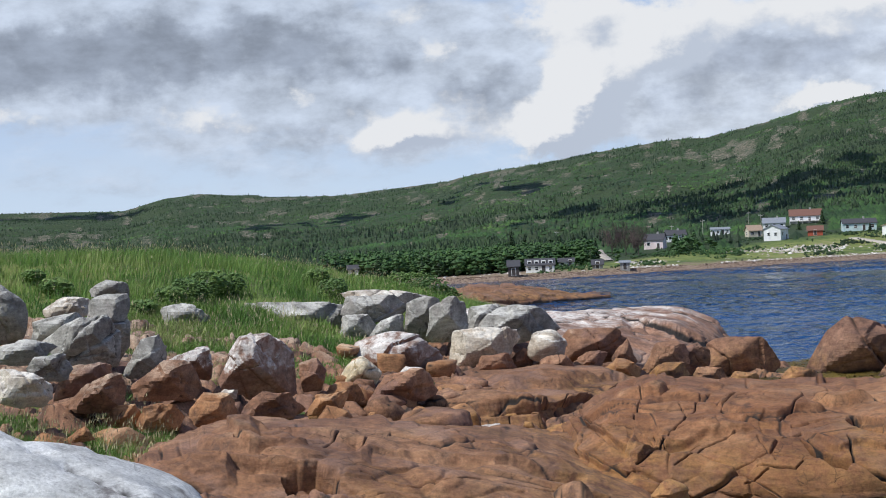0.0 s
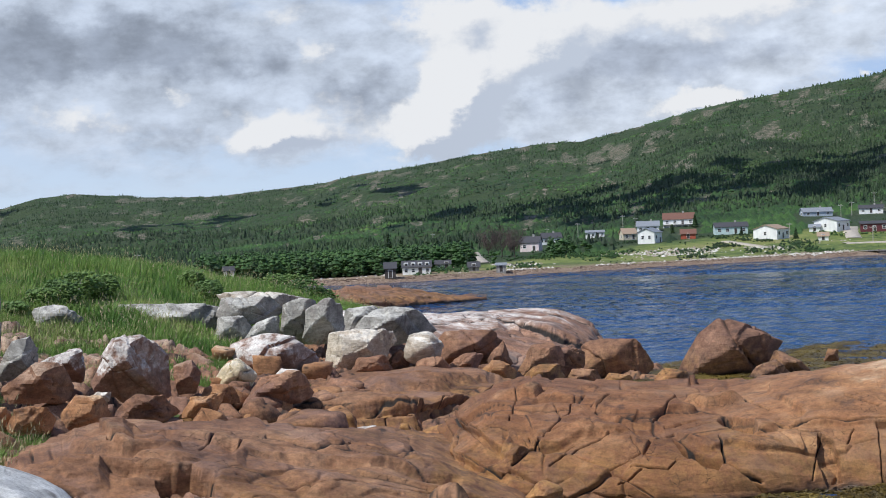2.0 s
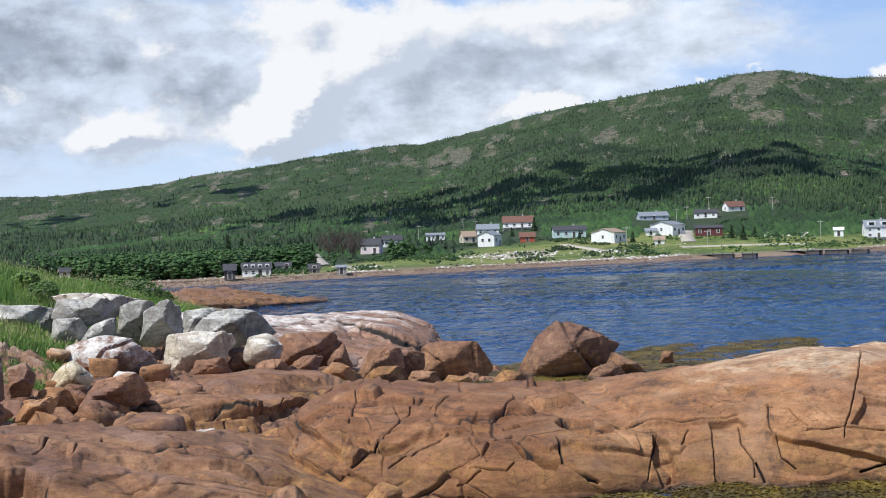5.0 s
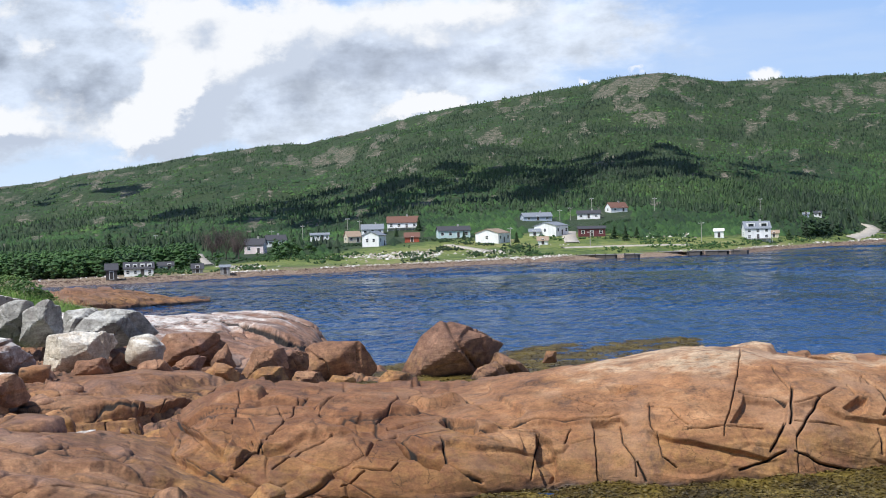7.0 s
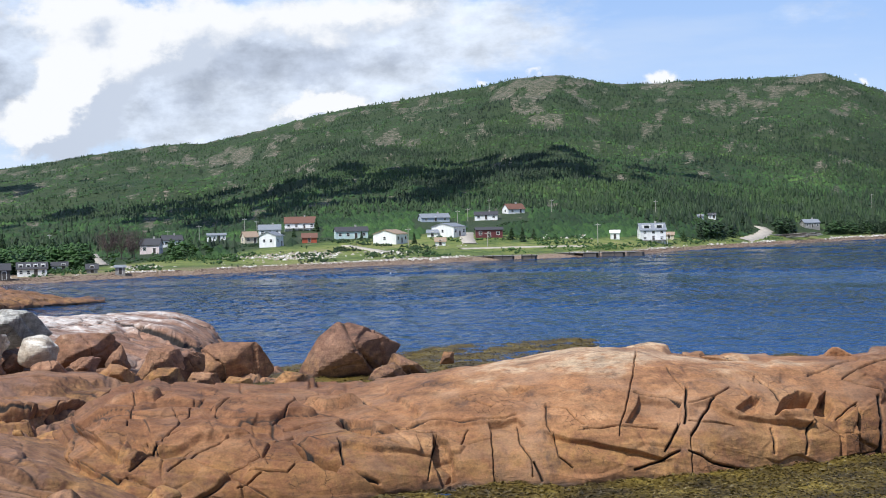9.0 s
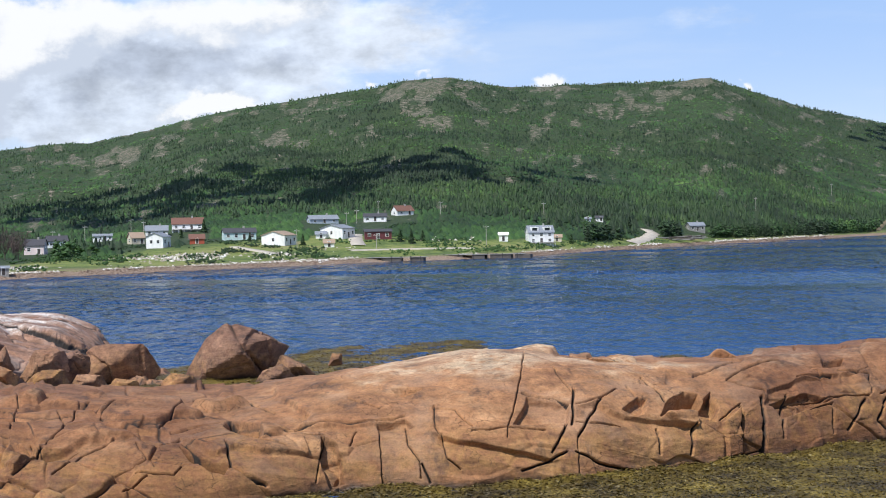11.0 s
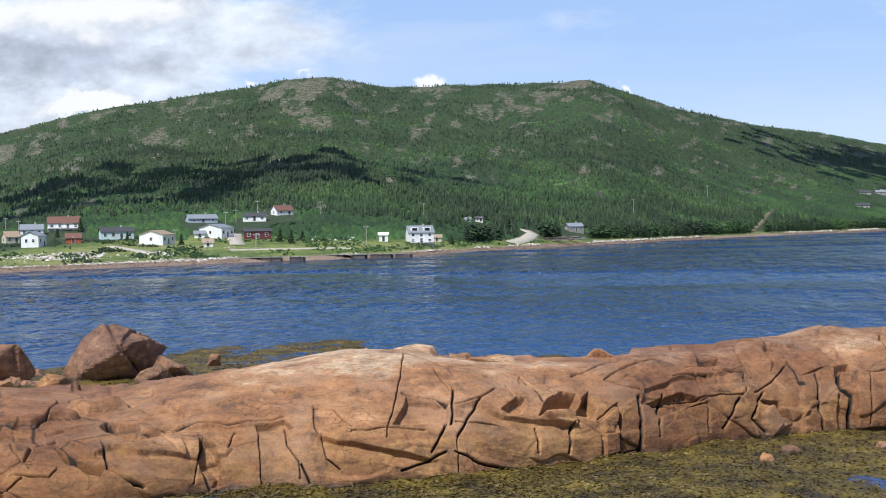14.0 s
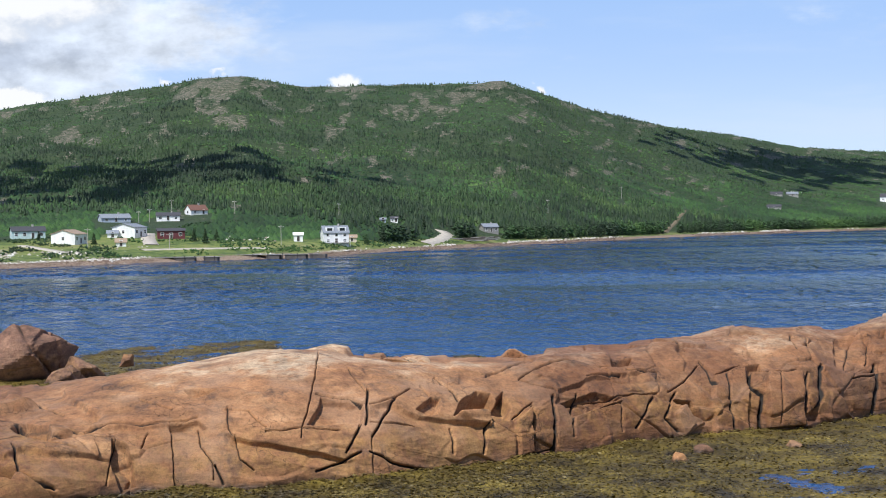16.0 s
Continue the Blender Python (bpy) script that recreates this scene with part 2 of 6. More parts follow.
    n.finish(col, n.math("SUBTRACT", 0.9, n.math("MULTIPLY", wet, 0.35)), n.bump(h, 1.0, 0.24))
    return m


def stones(name, stops):
    """Loose stones, each with its own tone."""
    m, n = material(name)
    g = n.node("NewGeometry")
    grain = n.noise(g.outputs["Position"], 1.5, 6, 0.65)
    col = n.mix(1.0, n.ramp(g.outputs["Random Per Island"], stops), n.ramp(grain, [(0.3, 0.7), (0.7, 1.25)]), "MULTIPLY")
    n.finish(col, 0.9, n.bump(grain, 0.6, 0.2))
    return m


PALE_STONES = stones("pale_stones", [(0.0, (0.25, 0.2, 0.16)), (0.4, (0.42, 0.37, 0.31)), (0.8, (0.6, 0.57, 0.52)), (1.0, (0.7, 0.68, 0.64))])
BROWN_STONES = stones("tide_stones", [(0.0, (0.08, 0.055, 0.04)), (0.5, (0.17, 0.11, 0.08)), (1.0, (0.28, 0.2, 0.15))])
ROCK_RED = rock_material("red_granite", (0.152, 0.067, 0.032), (0.344, 0.169, 0.074), (0.464, 0.268, 0.133), (0.592, 0.457, 0.302), 4.6, 0.75, 0.6, seam=0.75, second=(0.36, 0.225, 0.14), rusty=True)
ROCK_SLAB = rock_material("slab_granite", (0.096, 0.043, 0.024), (0.222, 0.108, 0.054), (0.330, 0.182, 0.097), (0.370, 0.274, 0.186), 4.4, 0.3, 0.4, seam=0.85, second=(0.23, 0.145, 0.115))
ROCK_HUMP = rock_material("hump_granite", (0.13, 0.068, 0.045), (0.29, 0.155, 0.095), (0.43, 0.265, 0.175), (0.74, 0.7, 0.64), 3.7, 1.0, 0.2)
ROCK_BROWN = rock_material("brown_granite", (0.100, 0.050, 0.031), (0.247, 0.126, 0.071), (0.399, 0.230, 0.135), (0.522, 0.414, 0.303), 5.0, 0.7, 0.3, second=(0.22, 0.13, 0.11))
ROCK_DARK = rock_material("dark_brown_granite", (0.063, 0.034, 0.024), (0.189, 0.098, 0.061), (0.315, 0.178, 0.112), (0.378, 0.272, 0.200), 4.5, 0.6, 0.3, seam=0.9, second=(0.1, 0.06, 0.05))
ROCK_GREY = rock_material("grey_granite", (0.112, 0.102, 0.091), (0.267, 0.255, 0.224), (0.430, 0.412, 0.365), (0.568, 0.552, 0.498), 5.0, 0.7, 0.0, 1.0, 0.12)
ROCK_PALE = rock_material("pale_granite", (0.36, 0.36, 0.35), (0.52, 0.52, 0.5), (0.64, 0.64, 0.61), (0.7, 0.7, 0.68), 5.0, 0.5, 0.0, 1.0, 0.2, second=(0.42, 0.42, 0.4))
ROCK_WHITE = rock_material("bleached_granite", (0.298, 0.230, 0.162), (0.465, 0.396, 0.306), (0.614, 0.561, 0.468), (0.707, 0.672, 0.594), 3.0, 0.8, 0.0)
ROCK_CREAM = rock_material("cream_granite", (0.4, 0.31, 0.16), (0.55, 0.45, 0.28), (0.68, 0.6, 0.45), (0.74, 0.7, 0.6), 3.0, 0.6, 0.0, seam=0.2, second=(0.5, 0.42, 0.25))
ROCK_MIX = rock_material("pale_topped_granite", (0.11, 0.055, 0.036), (0.24, 0.13, 0.085), (0.36, 0.24, 0.17), (0.66, 0.63, 0.58), 3.2, 0.95, 0.0, own=True)


def plain(name, color, rough=0.7, vary=0.25, scale=3.0, metal=0.0):
    m, n = material(name)
    pos = n.node("TexCoord").outputs["Object"]
    a, b = n.noise(pos, scale, 5, 0.6), n.noise(pos, scale * 9, 3)
    col = n.mix(1.0, color, n.ramp(n.math("ADD", n.math("MULTIPLY", a, 0.7), n.math("MULTIPLY", b, 0.3)), [(0.25, 1 - vary), (0.75, 1 + vary)]), "MULTIPLY")
    n.finish(col, rough, n.bump(b, 0.3, 0.02), Metallic=metal)
    return m


def foliage(name, stops, rough=0.7, scale=0.012):
    """Leaves: every clump has its own tint, and stands vary over the land."""
    m, n = material(name)
    g = n.node("NewGeometry")
    stand = n.noise(g.outputs["Position"], scale, 4, 0.6)
    leaf = n.noise(g.outputs["Position"], 1.6, 4, 0.7)
    fac = n.math("ADD", n.math("MULTIPLY", g.outputs["Random Per Island"], 0.3), n.math("MULTIPLY_ADD", stand, 2.0, -0.55))
    col = n.ramp(n.math("SUBTRACT", fac, 0.1), stops)
    col = n.mix(1.0, col, n.ramp(leaf, [(0.3, 0.72), (0.7, 1.25)]), "MULTIPLY")
    n.finish(col, rough, n.bump(leaf, 0.6, 0.4))
    return m


FOREST = foliage("forest", [(0.2, (0.011, 0.027, 0.009)), (0.5, (0.02, 0.047, 0.012)), (0.75, (0.035, 0.073, 0.017)), (0.95, (0.06, 0.106, 0.025))])
LEAVES = foliage("alder_leaves", [(0.2, (0.011, 0.032, 0.007)), (0.45, (0.023, 0.064, 0.012)), (0.75, (0.047, 0.112, 0.02)), (0.98, (0.1, 0.18, 0.036))])
TWIGS = foliage("bare_twigs", [(0.2, (0.045, 0.032, 0.032)), (0.6, (0.09, 0.062, 0.058)), (0.95, (0.15, 0.11, 0.095))], 0.9, 0.1)
GRASS = foliage("grass_blades", [(0.15, (0.06, 0.15, 0.018)), (0.45, (0.125, 0.235, 0.034)), (0.75, (0.2, 0.285, 0.06)), (0.98, (0.36, 0.34, 0.15))], 0.6, 0.12)
WEED = foliage("rockweed", [(0.2, (0.05, 0.035, 0.009)), (0.5, (0.11, 0.077, 0.012)), (0.8, (0.185, 0.133, 0.021)), (0.98, (0.28, 0.21, 0.045))], 0.5, 0.35)
SEEDS = foliage("seed_heads", [(0.2, (0.2, 0.2, 0.09)), (0.6, (0.36, 0.32, 0.17)), (0.95, (0.45, 0.36, 0.24))], 0.7, 0.1)
SHRUB = foliage("shrub_leaves", [(0.2, (0.05, 0.105, 0.02)), (0.6, (0.1, 0.175, 0.034)), (0.95, (0.17, 0.235, 0.055))], 0.6, 0.3)

m, n = material("land")
pos = n.node("NewGeometry").outputs["Position"]
rocky = n.attribute("rocky")
a, b, c = n.noise(pos, 0.02, 5, 0.6), n.noise(pos, 0.25, 6, 0.65), n.noise(pos, 2.0, 4)
green = n.ramp(n.math("ADD", n.math("MULTIPLY", a, 0.5), n.math("MULTIPLY", b, 0.5)), [(0.37, (0.035, 0.065, 0.014)), (0.46, (0.09, 0.135, 0.026)), (0.53, (0.175, 0.215, 0.045)), (0.6, (0.25, 0.235, 0.085)), (0.68, (0.33, 0.28, 0.17))])
stone = n.ramp(n.math("ADD", n.math("MULTIPLY", b, 0.6), n.math("MULTIPLY", c, 0.4)), [(0.42, (0.035, 0.06, 0.02)), (0.5, (0.085, 0.085, 0.05)), (0.57, (0.2, 0.165, 0.125)), (0.68, (0.34, 0.29, 0.23))])
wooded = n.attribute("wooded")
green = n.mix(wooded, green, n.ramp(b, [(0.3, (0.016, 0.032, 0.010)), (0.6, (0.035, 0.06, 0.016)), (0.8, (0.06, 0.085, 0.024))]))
col = n.mix(n.step(n.math("ADD", rocky, n.math("MULTIPLY", n.math("SUBTRACT", b, 0.5), 1.8)), 0.42, 0.85), green, stone)
low = n.math("ADD", n.node("SeparateXYZ", i0=pos).outputs[2], n.math("MULTIPLY", n.math("SUBTRACT", b, 0.5), 2.0))
col = n.mix(n.step(low, 1.75, 1.1), col, n.ramp(c, [(0.3, (0.12, 0.08, 0.05)), (0.55, (0.3, 0.21, 0.14)), (0.7, (0.5, 0.43, 0.35))]))
n.finish(col, 0.9, n.bump(n.math("ADD", b, n.math("MULTIPLY", c, 0.3)), 0.7, 1.2))
LAND = m

CHOP = 1.05
m, n = material("sea_water")
waves = n.node("CombineXYZ", i0=n.attribute("along"), i1=n.attribute("across"), i2=0.0).outputs[0]
train = n.math("MULTIPLY_ADD", n.noise(n.scaled(waves, (1.3, 1, 1), (0, 0, 0), (5, 3, 0)), 0.42, 2, 0.5), 1.7, n.noise(waves, 1.0, 3, 0.5))
pos = n.node("NewGeometry").outputs["Position"]
swell = n.noise(n.scaled(pos, (0.055, 0.045, 1), (0, 0, radians(14))), 1.0, 3, 0.5)
chop = n.noise(n.scaled(pos, (0.34, 0.26, 1), (0, 0, radians(12))), 1.0, 6, 0.6)
ripple = n.noise(n.scaled(pos, (1.3, 0.9, 1), (0, 0, radians(20))), 1.0, 3, 0.6)
gust = n.noise(n.scaled(pos, (0.010, 0.016, 1), (0, 0, radians(10))), 1.0, 4, 0.6)
h = n.math("ADD", n.math("MULTIPLY_ADD", swell, 0.25, n.math("MULTIPLY", n.math("MULTIPLY", train, n.attribute("chop")), CHOP)), n.math("MULTIPLY", n.math("ADD", chop, n.math("MULTIPLY", ripple, 0.16)), n.math("MULTIPLY_ADD", gust, 0.3, 0.02)))
n.finish(n.mix(gust, (0.016, 0.056, 0.15), (0.023, 0.074, 0.195)), 0.13, n.bump(h, 1.0, 1.2), IOR=1.33)
WATER = m

# ---- the land ----
SHORE_AZ = (-20, 0, 3.4, 12.5, 22.5, 30.8, 41, 52)
SHORE_D = (470, 468, 478, 559, 655, 950, 1560, 2100)
SKY_AZ = (-14.2, -10.3, -9.0, -7.7, -5.7, -3.3, -1.5, 0.2, 1.3, 3.2, 5.0, 7.4, 8.7, 10.5, 12.3, 14.4, 17.4, 18.9, 20.5, 21.6, 22.7, 24.8, 27.4, 28.9, 29.9, 31.6, 34.2, 36.3, 38.3, 41.1, 50)
SKY_EL = (1.25, 1.2, 1.55, 1.66, 1.48, 1.44, 1.6, 1.76, 2.0, 2.2, 2.5, 2.79, 2.82, 3.2, 3.65, 4.02, 4.42, 4.72, 4.8, 4.54, 4.42, 4.48, 4.49, 4.56, 4.2, 3.6, 2.97, 2.65, 2.22, 2.0, 1.5)


def shore(az):
    return np.interp(az, SHORE_AZ, SHORE_D)


def crest(az):
    return np.interp(az, (-20, -8, 2, 12, 20, 30, 36, 50), (2700, 2600, 2100, 1750, 1700, 1850, 2300, 2900))


def far_height(az, d):
    ds, dc = shore(az), crest(az)
    q = np.clip((d - ds) / (dc - ds), 0, 1.6)
    e0 = np.degrees(np.arctan((1.2 - EYE) / ds))
    # a gentle village slope, then the hill
    g = np.interp(q, (0, 0.04, 0.12, 0.25, 0.5, 0.8, 1.0), (0, 0.06, 0.17, 0.31, 0.58, 0.88, 1.0))
    el = e0 + (np.interp(az, SKY_AZ, SKY_EL) - e0) * g
    z = EYE + d * np.tan(np.radians(el))
    z = np.where(q > 1, EYE + dc * np.tan(np.radians(el)) - (q - 1) * 260, z)
    return np.where(d > ds, z, np.maximum(1.2 - (ds - d) * 0.16, -3.0))


NEAR_D = (60, 85, 105, 125, 150, 180, 230, 320)
NEAR_AZ = (-16, -9, -5, -1, 3, 7, 12, 16)
NEAR_Z = ((3.0, 3.5, 5.5, 8.5, 12.2, 12.3, 12.2, 10), (2.0, 2.5, 4.0, 7.5, 11.7, 11.8, 11.5, 9), (1.5, 1.8, 3.0, 6.3, 9.8, 10.3, 9, 7), (1, 1, 2, 4, 5.6, 7.0, 6, 2.5),
          (.5, .3, .8, 1.6, 2.6, 2.4, 1, -1), (.3, 0, 0, 0, -.2, -.6, -2, -3), (.2, -.35, -.35, -.3, -.5, -1.5, -3, -3), (.1, -.35, -.4, -.5, -1, -2, -3, -3))


def near_height(az, d):
    az, d = np.broadcast_arrays(np.asarray(az, float), np.asarray(d, float))
    fa = np.interp(az, NEAR_AZ, np.arange(8.0))
    fd = np.interp(d, NEAR_D, np.arange(8.0))
    table = np.array(NEAR_Z)
    i, j = np.minimum(fa.astype(int), 6), np.minimum(fd.astype(int), 6)
    u, v = fa - i, fd - j
    z = table[i, j] * (1 - u) * (1 - v) + table[i + 1, j] * u * (1 - v) + table[i, j + 1] * (1 - u) * v + table[i + 1, j + 1] * u * v
    k = np.clip((60 - d) / 54, 0, 1)
    z = z + (11.4 - z) * k
    back = np.clip((np.abs(az - 14) - 40) / 30, 0, 1) * np.clip(d / 60, 0, 1)
    z = z + (11.5 - z) * back
    # the near land ends beyond its last line, except to the sides and behind
    return np.where((d > 320) & (back < 0.05), z - (d - 320) * 0.1, z)


def ground_height(az, d):
    return np.maximum(near_height(az, d), far_height(az, d))


# bare places on the hill: bearing, share of the way to the crest, half widths, strength
BARE = [(20.17, 0.88, 1.36, 0.12, 0.9), (18.69, 0.8, 1.09, 0.105, 0.5), (23.69, 0.97, 0.64, 0.05, 0.8), (26.08, 0.75, 1.27, 0.095, 0.6), (27.93, 0.86, 1.27, 0.085, 0.6), (22.75, 0.76, 1.64, 0.085, 0.35), (14.44, 0.72, 0.91, 0.075, 0.6), (16.1, 0.87, 1.09, 0.085, 0.5), (8.86, 0.73, 1.27, 0.065, 0.8), (8.16, 0.68, 1.09, 0.04, 0.7), (28.67, 0.98, 0.73, 0.045, 0.7), (31.73, 0.67, 0.36, 0.06, 0.4), (34.92, 0.55, 0.36, 0.065, 0.4), (5.97, 0.93, 1.64, 0.09, 0.8), (9.61, 0.78, 1.27, 0.08, 0.7), (0.95, 0.99, 0.73, 0.06, 0.8), (2.81, 0.98, 0.73, 0.05, 0.7), (-2.6, 0.96, 1.09, 0.065, 0.6), (-5.18, 0.98, 1.09, 0.05, 0.6), (-7.06, 0.56, 1.45, 0.07, 0.6), (-9.07, 0.48, 1.09, 0.07, 0.6), (-11.58, 0.61, 1.45, 0.075, 0.5), (-3.37, 0.62, 1.09, 0.065, 0.5), (0.34, 0.54, 0.91, 0.055, 0.5), (-5.57, 0.72, 0.73, 0.05, 0.5), (19.84, 0.86, 1.09, 0.105, 0.7), (14.75, 0.72, 1.09, 0.06, 0.5), (9.19, 0.77, 1.27, 0.06, 0.5), (-12.66, 0.49, 1.64, 0.065, 0.5)]


def rockiness(az, d):
    """Bare rock on the far hill, mostly near its tops."""
    ds, dc = shore(az), crest(az)
    q = (d - ds) / (dc - ds)
    s = np.stack([az * 2.2, q * 22.0, az * 0 + 3], -1)
    v = 0.62 * fbm(s, 4, 29, 0.75)
    much = np.interp(q, (0.1, 0.3, 0.7, 0.97, 1.05), (-0.5, -0.3, -0.22, -0.06, 0.1))
    for a, b, ra, rq, k in BARE:
        much = much + 0.38 * k * np.exp(-((az - a) / ra) ** 2 - ((q - b) / rq) ** 2)
    return np.clip(0.5 + (v + much - 0.2) * 1.5, 0, 1) * (q > 0.08)


def settle(az, d):
    z = ground_height(az, d)
    far = np.clip((d - shore(az) - 130) / 300, 0, 1)
    p = polar_np(az, d, z)
    return p + np.array([0, 0, 1.0]) * ((0.15 + 4.0 * far * (d < crest(az) * 0.97)) * fbm(p * np.array([0.02, 0.02, 0]), 4, 3))[:, None]


az_list = np.concatenate([np.arange(-176, -24, 4), np.arange(-24, -16, 0.8), np.arange(-16, 44, 0.17), np.arange(44, 56, 0.8), np.arange(56, 185, 4)])
d_list = np.concatenate([[-0.4], np.geomspace(0.3, 60, 18)[:-1], np.arange(60, 340, 4.0), np.geomspace(340, 3400, 190), [3700, 4200, 4900]])
A, D = np.meshgrid(az_list, d_list, indexing="ij")
A, D = A.ravel(), D.ravel()
Z = ground_height(A, D)
far = np.clip((D - shore(A) - 130) / 300, 0, 1)
rough = fbm(polar_np(A, D, Z * 0) * 0.02, 4, 3)
Z = Z + rough * (0.15 + 4.0 * far * (D < crest(A) * 0.97))
ground_me = np_mesh("ground", polar_np(A, D, Z), grid_faces(len(az_list), len(d_list)))
attr = ground_me.attributes.new("rocky", "FLOAT", "POINT")
attr.data.foreach_set("value", np.where(D > 400, rockiness(A, D), 0.0).astype(np.float32))
WOOD_EDGE = ((-16, 2, 4.5, 6.5, 9, 12, 16, 20, 22.5, 25, 27, 30, 43), (0.02, 0.02, 0.03, 0.05, 0.085, 0.10, 0.105, 0.075, 0.055, 0.035, 0.03, 0.012, 0.008))
Q = (D - shore(A)) / (crest(A) - shore(A))
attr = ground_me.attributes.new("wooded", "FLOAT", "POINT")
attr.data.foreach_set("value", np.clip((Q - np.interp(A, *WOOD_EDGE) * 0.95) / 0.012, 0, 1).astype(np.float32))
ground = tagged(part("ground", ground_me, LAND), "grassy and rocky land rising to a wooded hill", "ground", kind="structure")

# the bay: a ruffled sheet, closely meshed where it is seen
T = np.concatenate([np.arange(-180, -16, 4.0), np.arange(-16, 43, 0.095), np.arange(43, 181, 4.0)])
R = np.concatenate([[20, 40, 60], EYE / np.tan(np.radians(np.arange(9.3, 0.42, -0.033))), [2100, 2800, 3800, 4900]])
A, D = np.meshgrid(T, R, indexing="ij")
A, D = A.ravel(), D.ravel()
P = polar_np(A, D, D * 0)
turned = np.stack([P[:, 0] * 0.96 - P[:, 1] * 0.28, P[:, 0] * 0.28 + P[:, 1] * 0.96, P[:, 2]], 1)
calm = np.interp(D, (90, 130, 180, 300, 900), (0.05, 0.45, 1.0, 1.2, 2.0))
# waves come in trains that lengthen over the open water
length = np.maximum(1.6, R ** 2 / EYE * 0.0011)
phase = np.concatenate([[0], np.cumsum(np.diff(R) / ((length[1:] + length[:-1]) / 2))])
trains = np.stack([A / 0.42 + 0.12 * np.tile(phase, len(T)), np.tile(phase, len(T)), A * 0], 1)
gusts = 0.45 + 1.3 * np.clip(fbm(turned * np.array([0.012, 0.02, 0]), 2, 57) + 0.4, 0, 1)
train = fbm(trains, 3, 55, 0.65)
P[:, 2] = calm * (0.05 * fbm(turned * np.array([0.26, 0.30, 0]), 3, 51, 0.6) + 0.04 * fbm(turned * np.array([0.03, 0.05, 0]), 2, 53)) + np.minimum(calm, 1.3) * 0.035 * train * gusts
water_me = np_mesh("water", P, grid_faces(len(T), len(R)))
for nm, values in (("along", trains[:, 0]), ("across", trains[:, 1]), ("chop", gusts * np.tile(length, len(T)) * np.clip(calm, 0, 1))):
    water_me.attributes.new(nm, "FLOAT", "POINT").data.foreach_set("value", values.astype(np.float32))
water = tagged(part("water", water_me, WATER), "deep blue wind-ruffled sea water in the bay", "water", kind="structure")

# ---- rock forms ----
def ledge_surface(rows, nu, nv, boxy, ends):
    rows = np.array(rows, float)
    az = np.linspace(rows[0, 0], rows[-1, 0], nu)
    # smooth the plan between its rows
    cols = [np.interp(az, rows[:, 0], rows[:, k]) for k in range(1, 7)]
    win = max(3, nu // 40) | 1
    kern = np.hanning(win + 2)[1:-1]
    kern /= kern.sum()
    cols = [np.convolve(np.pad(c, win // 2, mode="edge"), kern, mode="valid") for c in cols]
    df, zf, dc, zc, db, zb = [c[:, None] for c in cols]
    t = np.linspace(0, 1, nu)
    cap = np.clip(np.minimum(t / max(ends[0], 1e-3), (1 - t) / max(ends[1], 1e-3)), 0, 1)
    cap = np.sqrt(1 - (1 - cap) ** 2)[:, None]
    zc = zf + (zc - zf) * cap
    e = 2.0 / boxy
    # even steps along a typical profile, most of them on the front and the top
    fine = np.linspace(0, math.pi, 4000)
    run, rise = float(np.mean(dc - df)), float(np.mean(zc - zf))
    px, pz = np.sign(np.cos(fine)) * np.abs(np.cos(fine)) ** e * np.where(fine < math.pi / 2, run, run * 0.25), np.abs(np.sin(fine)) ** e * rise
    along = np.concatenate([[0], np.cumsum(np.hypot(np.diff(px) * 0.16, np.diff(pz)) * np.where(fine[1:] < math.pi / 2, 1.0, 0.15))])
    th = np.interp(np.linspace(0, along[-1], nv), along, fine)[None, :]
    hor, ver = np.abs(np.cos(th)) ** e, np.abs(np.sin(th)) ** e
    front = th <= math.pi / 2
    d = np.where(front, dc - (dc - df) * hor, dc + (db - dc) * hor)
    z = np.where(front, zf, zb) + (zc - np.where(front, zf, zb)) * ver
    z[:, 0], z[:, -1] = z[:, 1] - 2.0, z[:, -2] - 2.0
    return np.repeat(az[:, None], nv, 1), d, z


def normals(p):
    du, dv = np.gradient(p, axis=0), np.gradient(p, axis=1)
    n = np.cross(du, dv)
    return n / np.maximum(np.linalg.norm(n, axis=-1, keepdims=True), 1e-9)


JOINT = None


def fracture(p, size, turn, seed, amp, gap, soft=0.3):
    """Joint blocks: every block stands a little proud or back, with open joints between."""
    c, s = math.cos(turn), math.sin(turn)
    q = p + 0.5 * np.stack([fbm(p * 0.35, 2, seed + 1), fbm(p * 0.35, 2, seed + 2), fbm(p * 0.35, 2, seed + 3)], 1)
    q = np.stack([q[:, 0] * c + q[:, 1] * s, -q[:, 0] * s + q[:, 1] * c, q[:, 2] + 0.25 * q[:, 0]], 1) / np.array(size)
    f1, f2, k, rel = cells(q, seed)
    global JOINT
    joint = np.exp(-(((f2 - f1) * min(size)) / 0.085) ** 2)
    JOINT = joint
    tilt = np.stack([k * 7.13 % 1 - 0.5, k * 13.7 % 1 - 0.5, k * 29.3 % 1 - 0.5], 1)
    # blocks ease down to their joints, so that no wall of a block is steeper than its mesh can show
    ease = 1 - np.exp(-(((f2 - f1) * min(size)) / soft) ** 2)
    return ((k - 0.5) * amp + (rel * tilt).sum(1) * amp * 2.6) * ease - joint * gap


CRACKS, HOLLOWS, LIPS = [], [], []


def crack(wide, deep, *places):
    """An open joint of the ridge along places given as bearing and dip in degrees."""
    for (u0, v0), (u1, v1) in zip(places, places[1:]):
        CRACKS.append((u0, v0, u1, v1, wide, deep))


def hollow(deep, *corners):
    """A block that has fallen out of the rock face, or, with a negative depth, one that stands proud."""
    HOLLOWS.append((deep, corners))


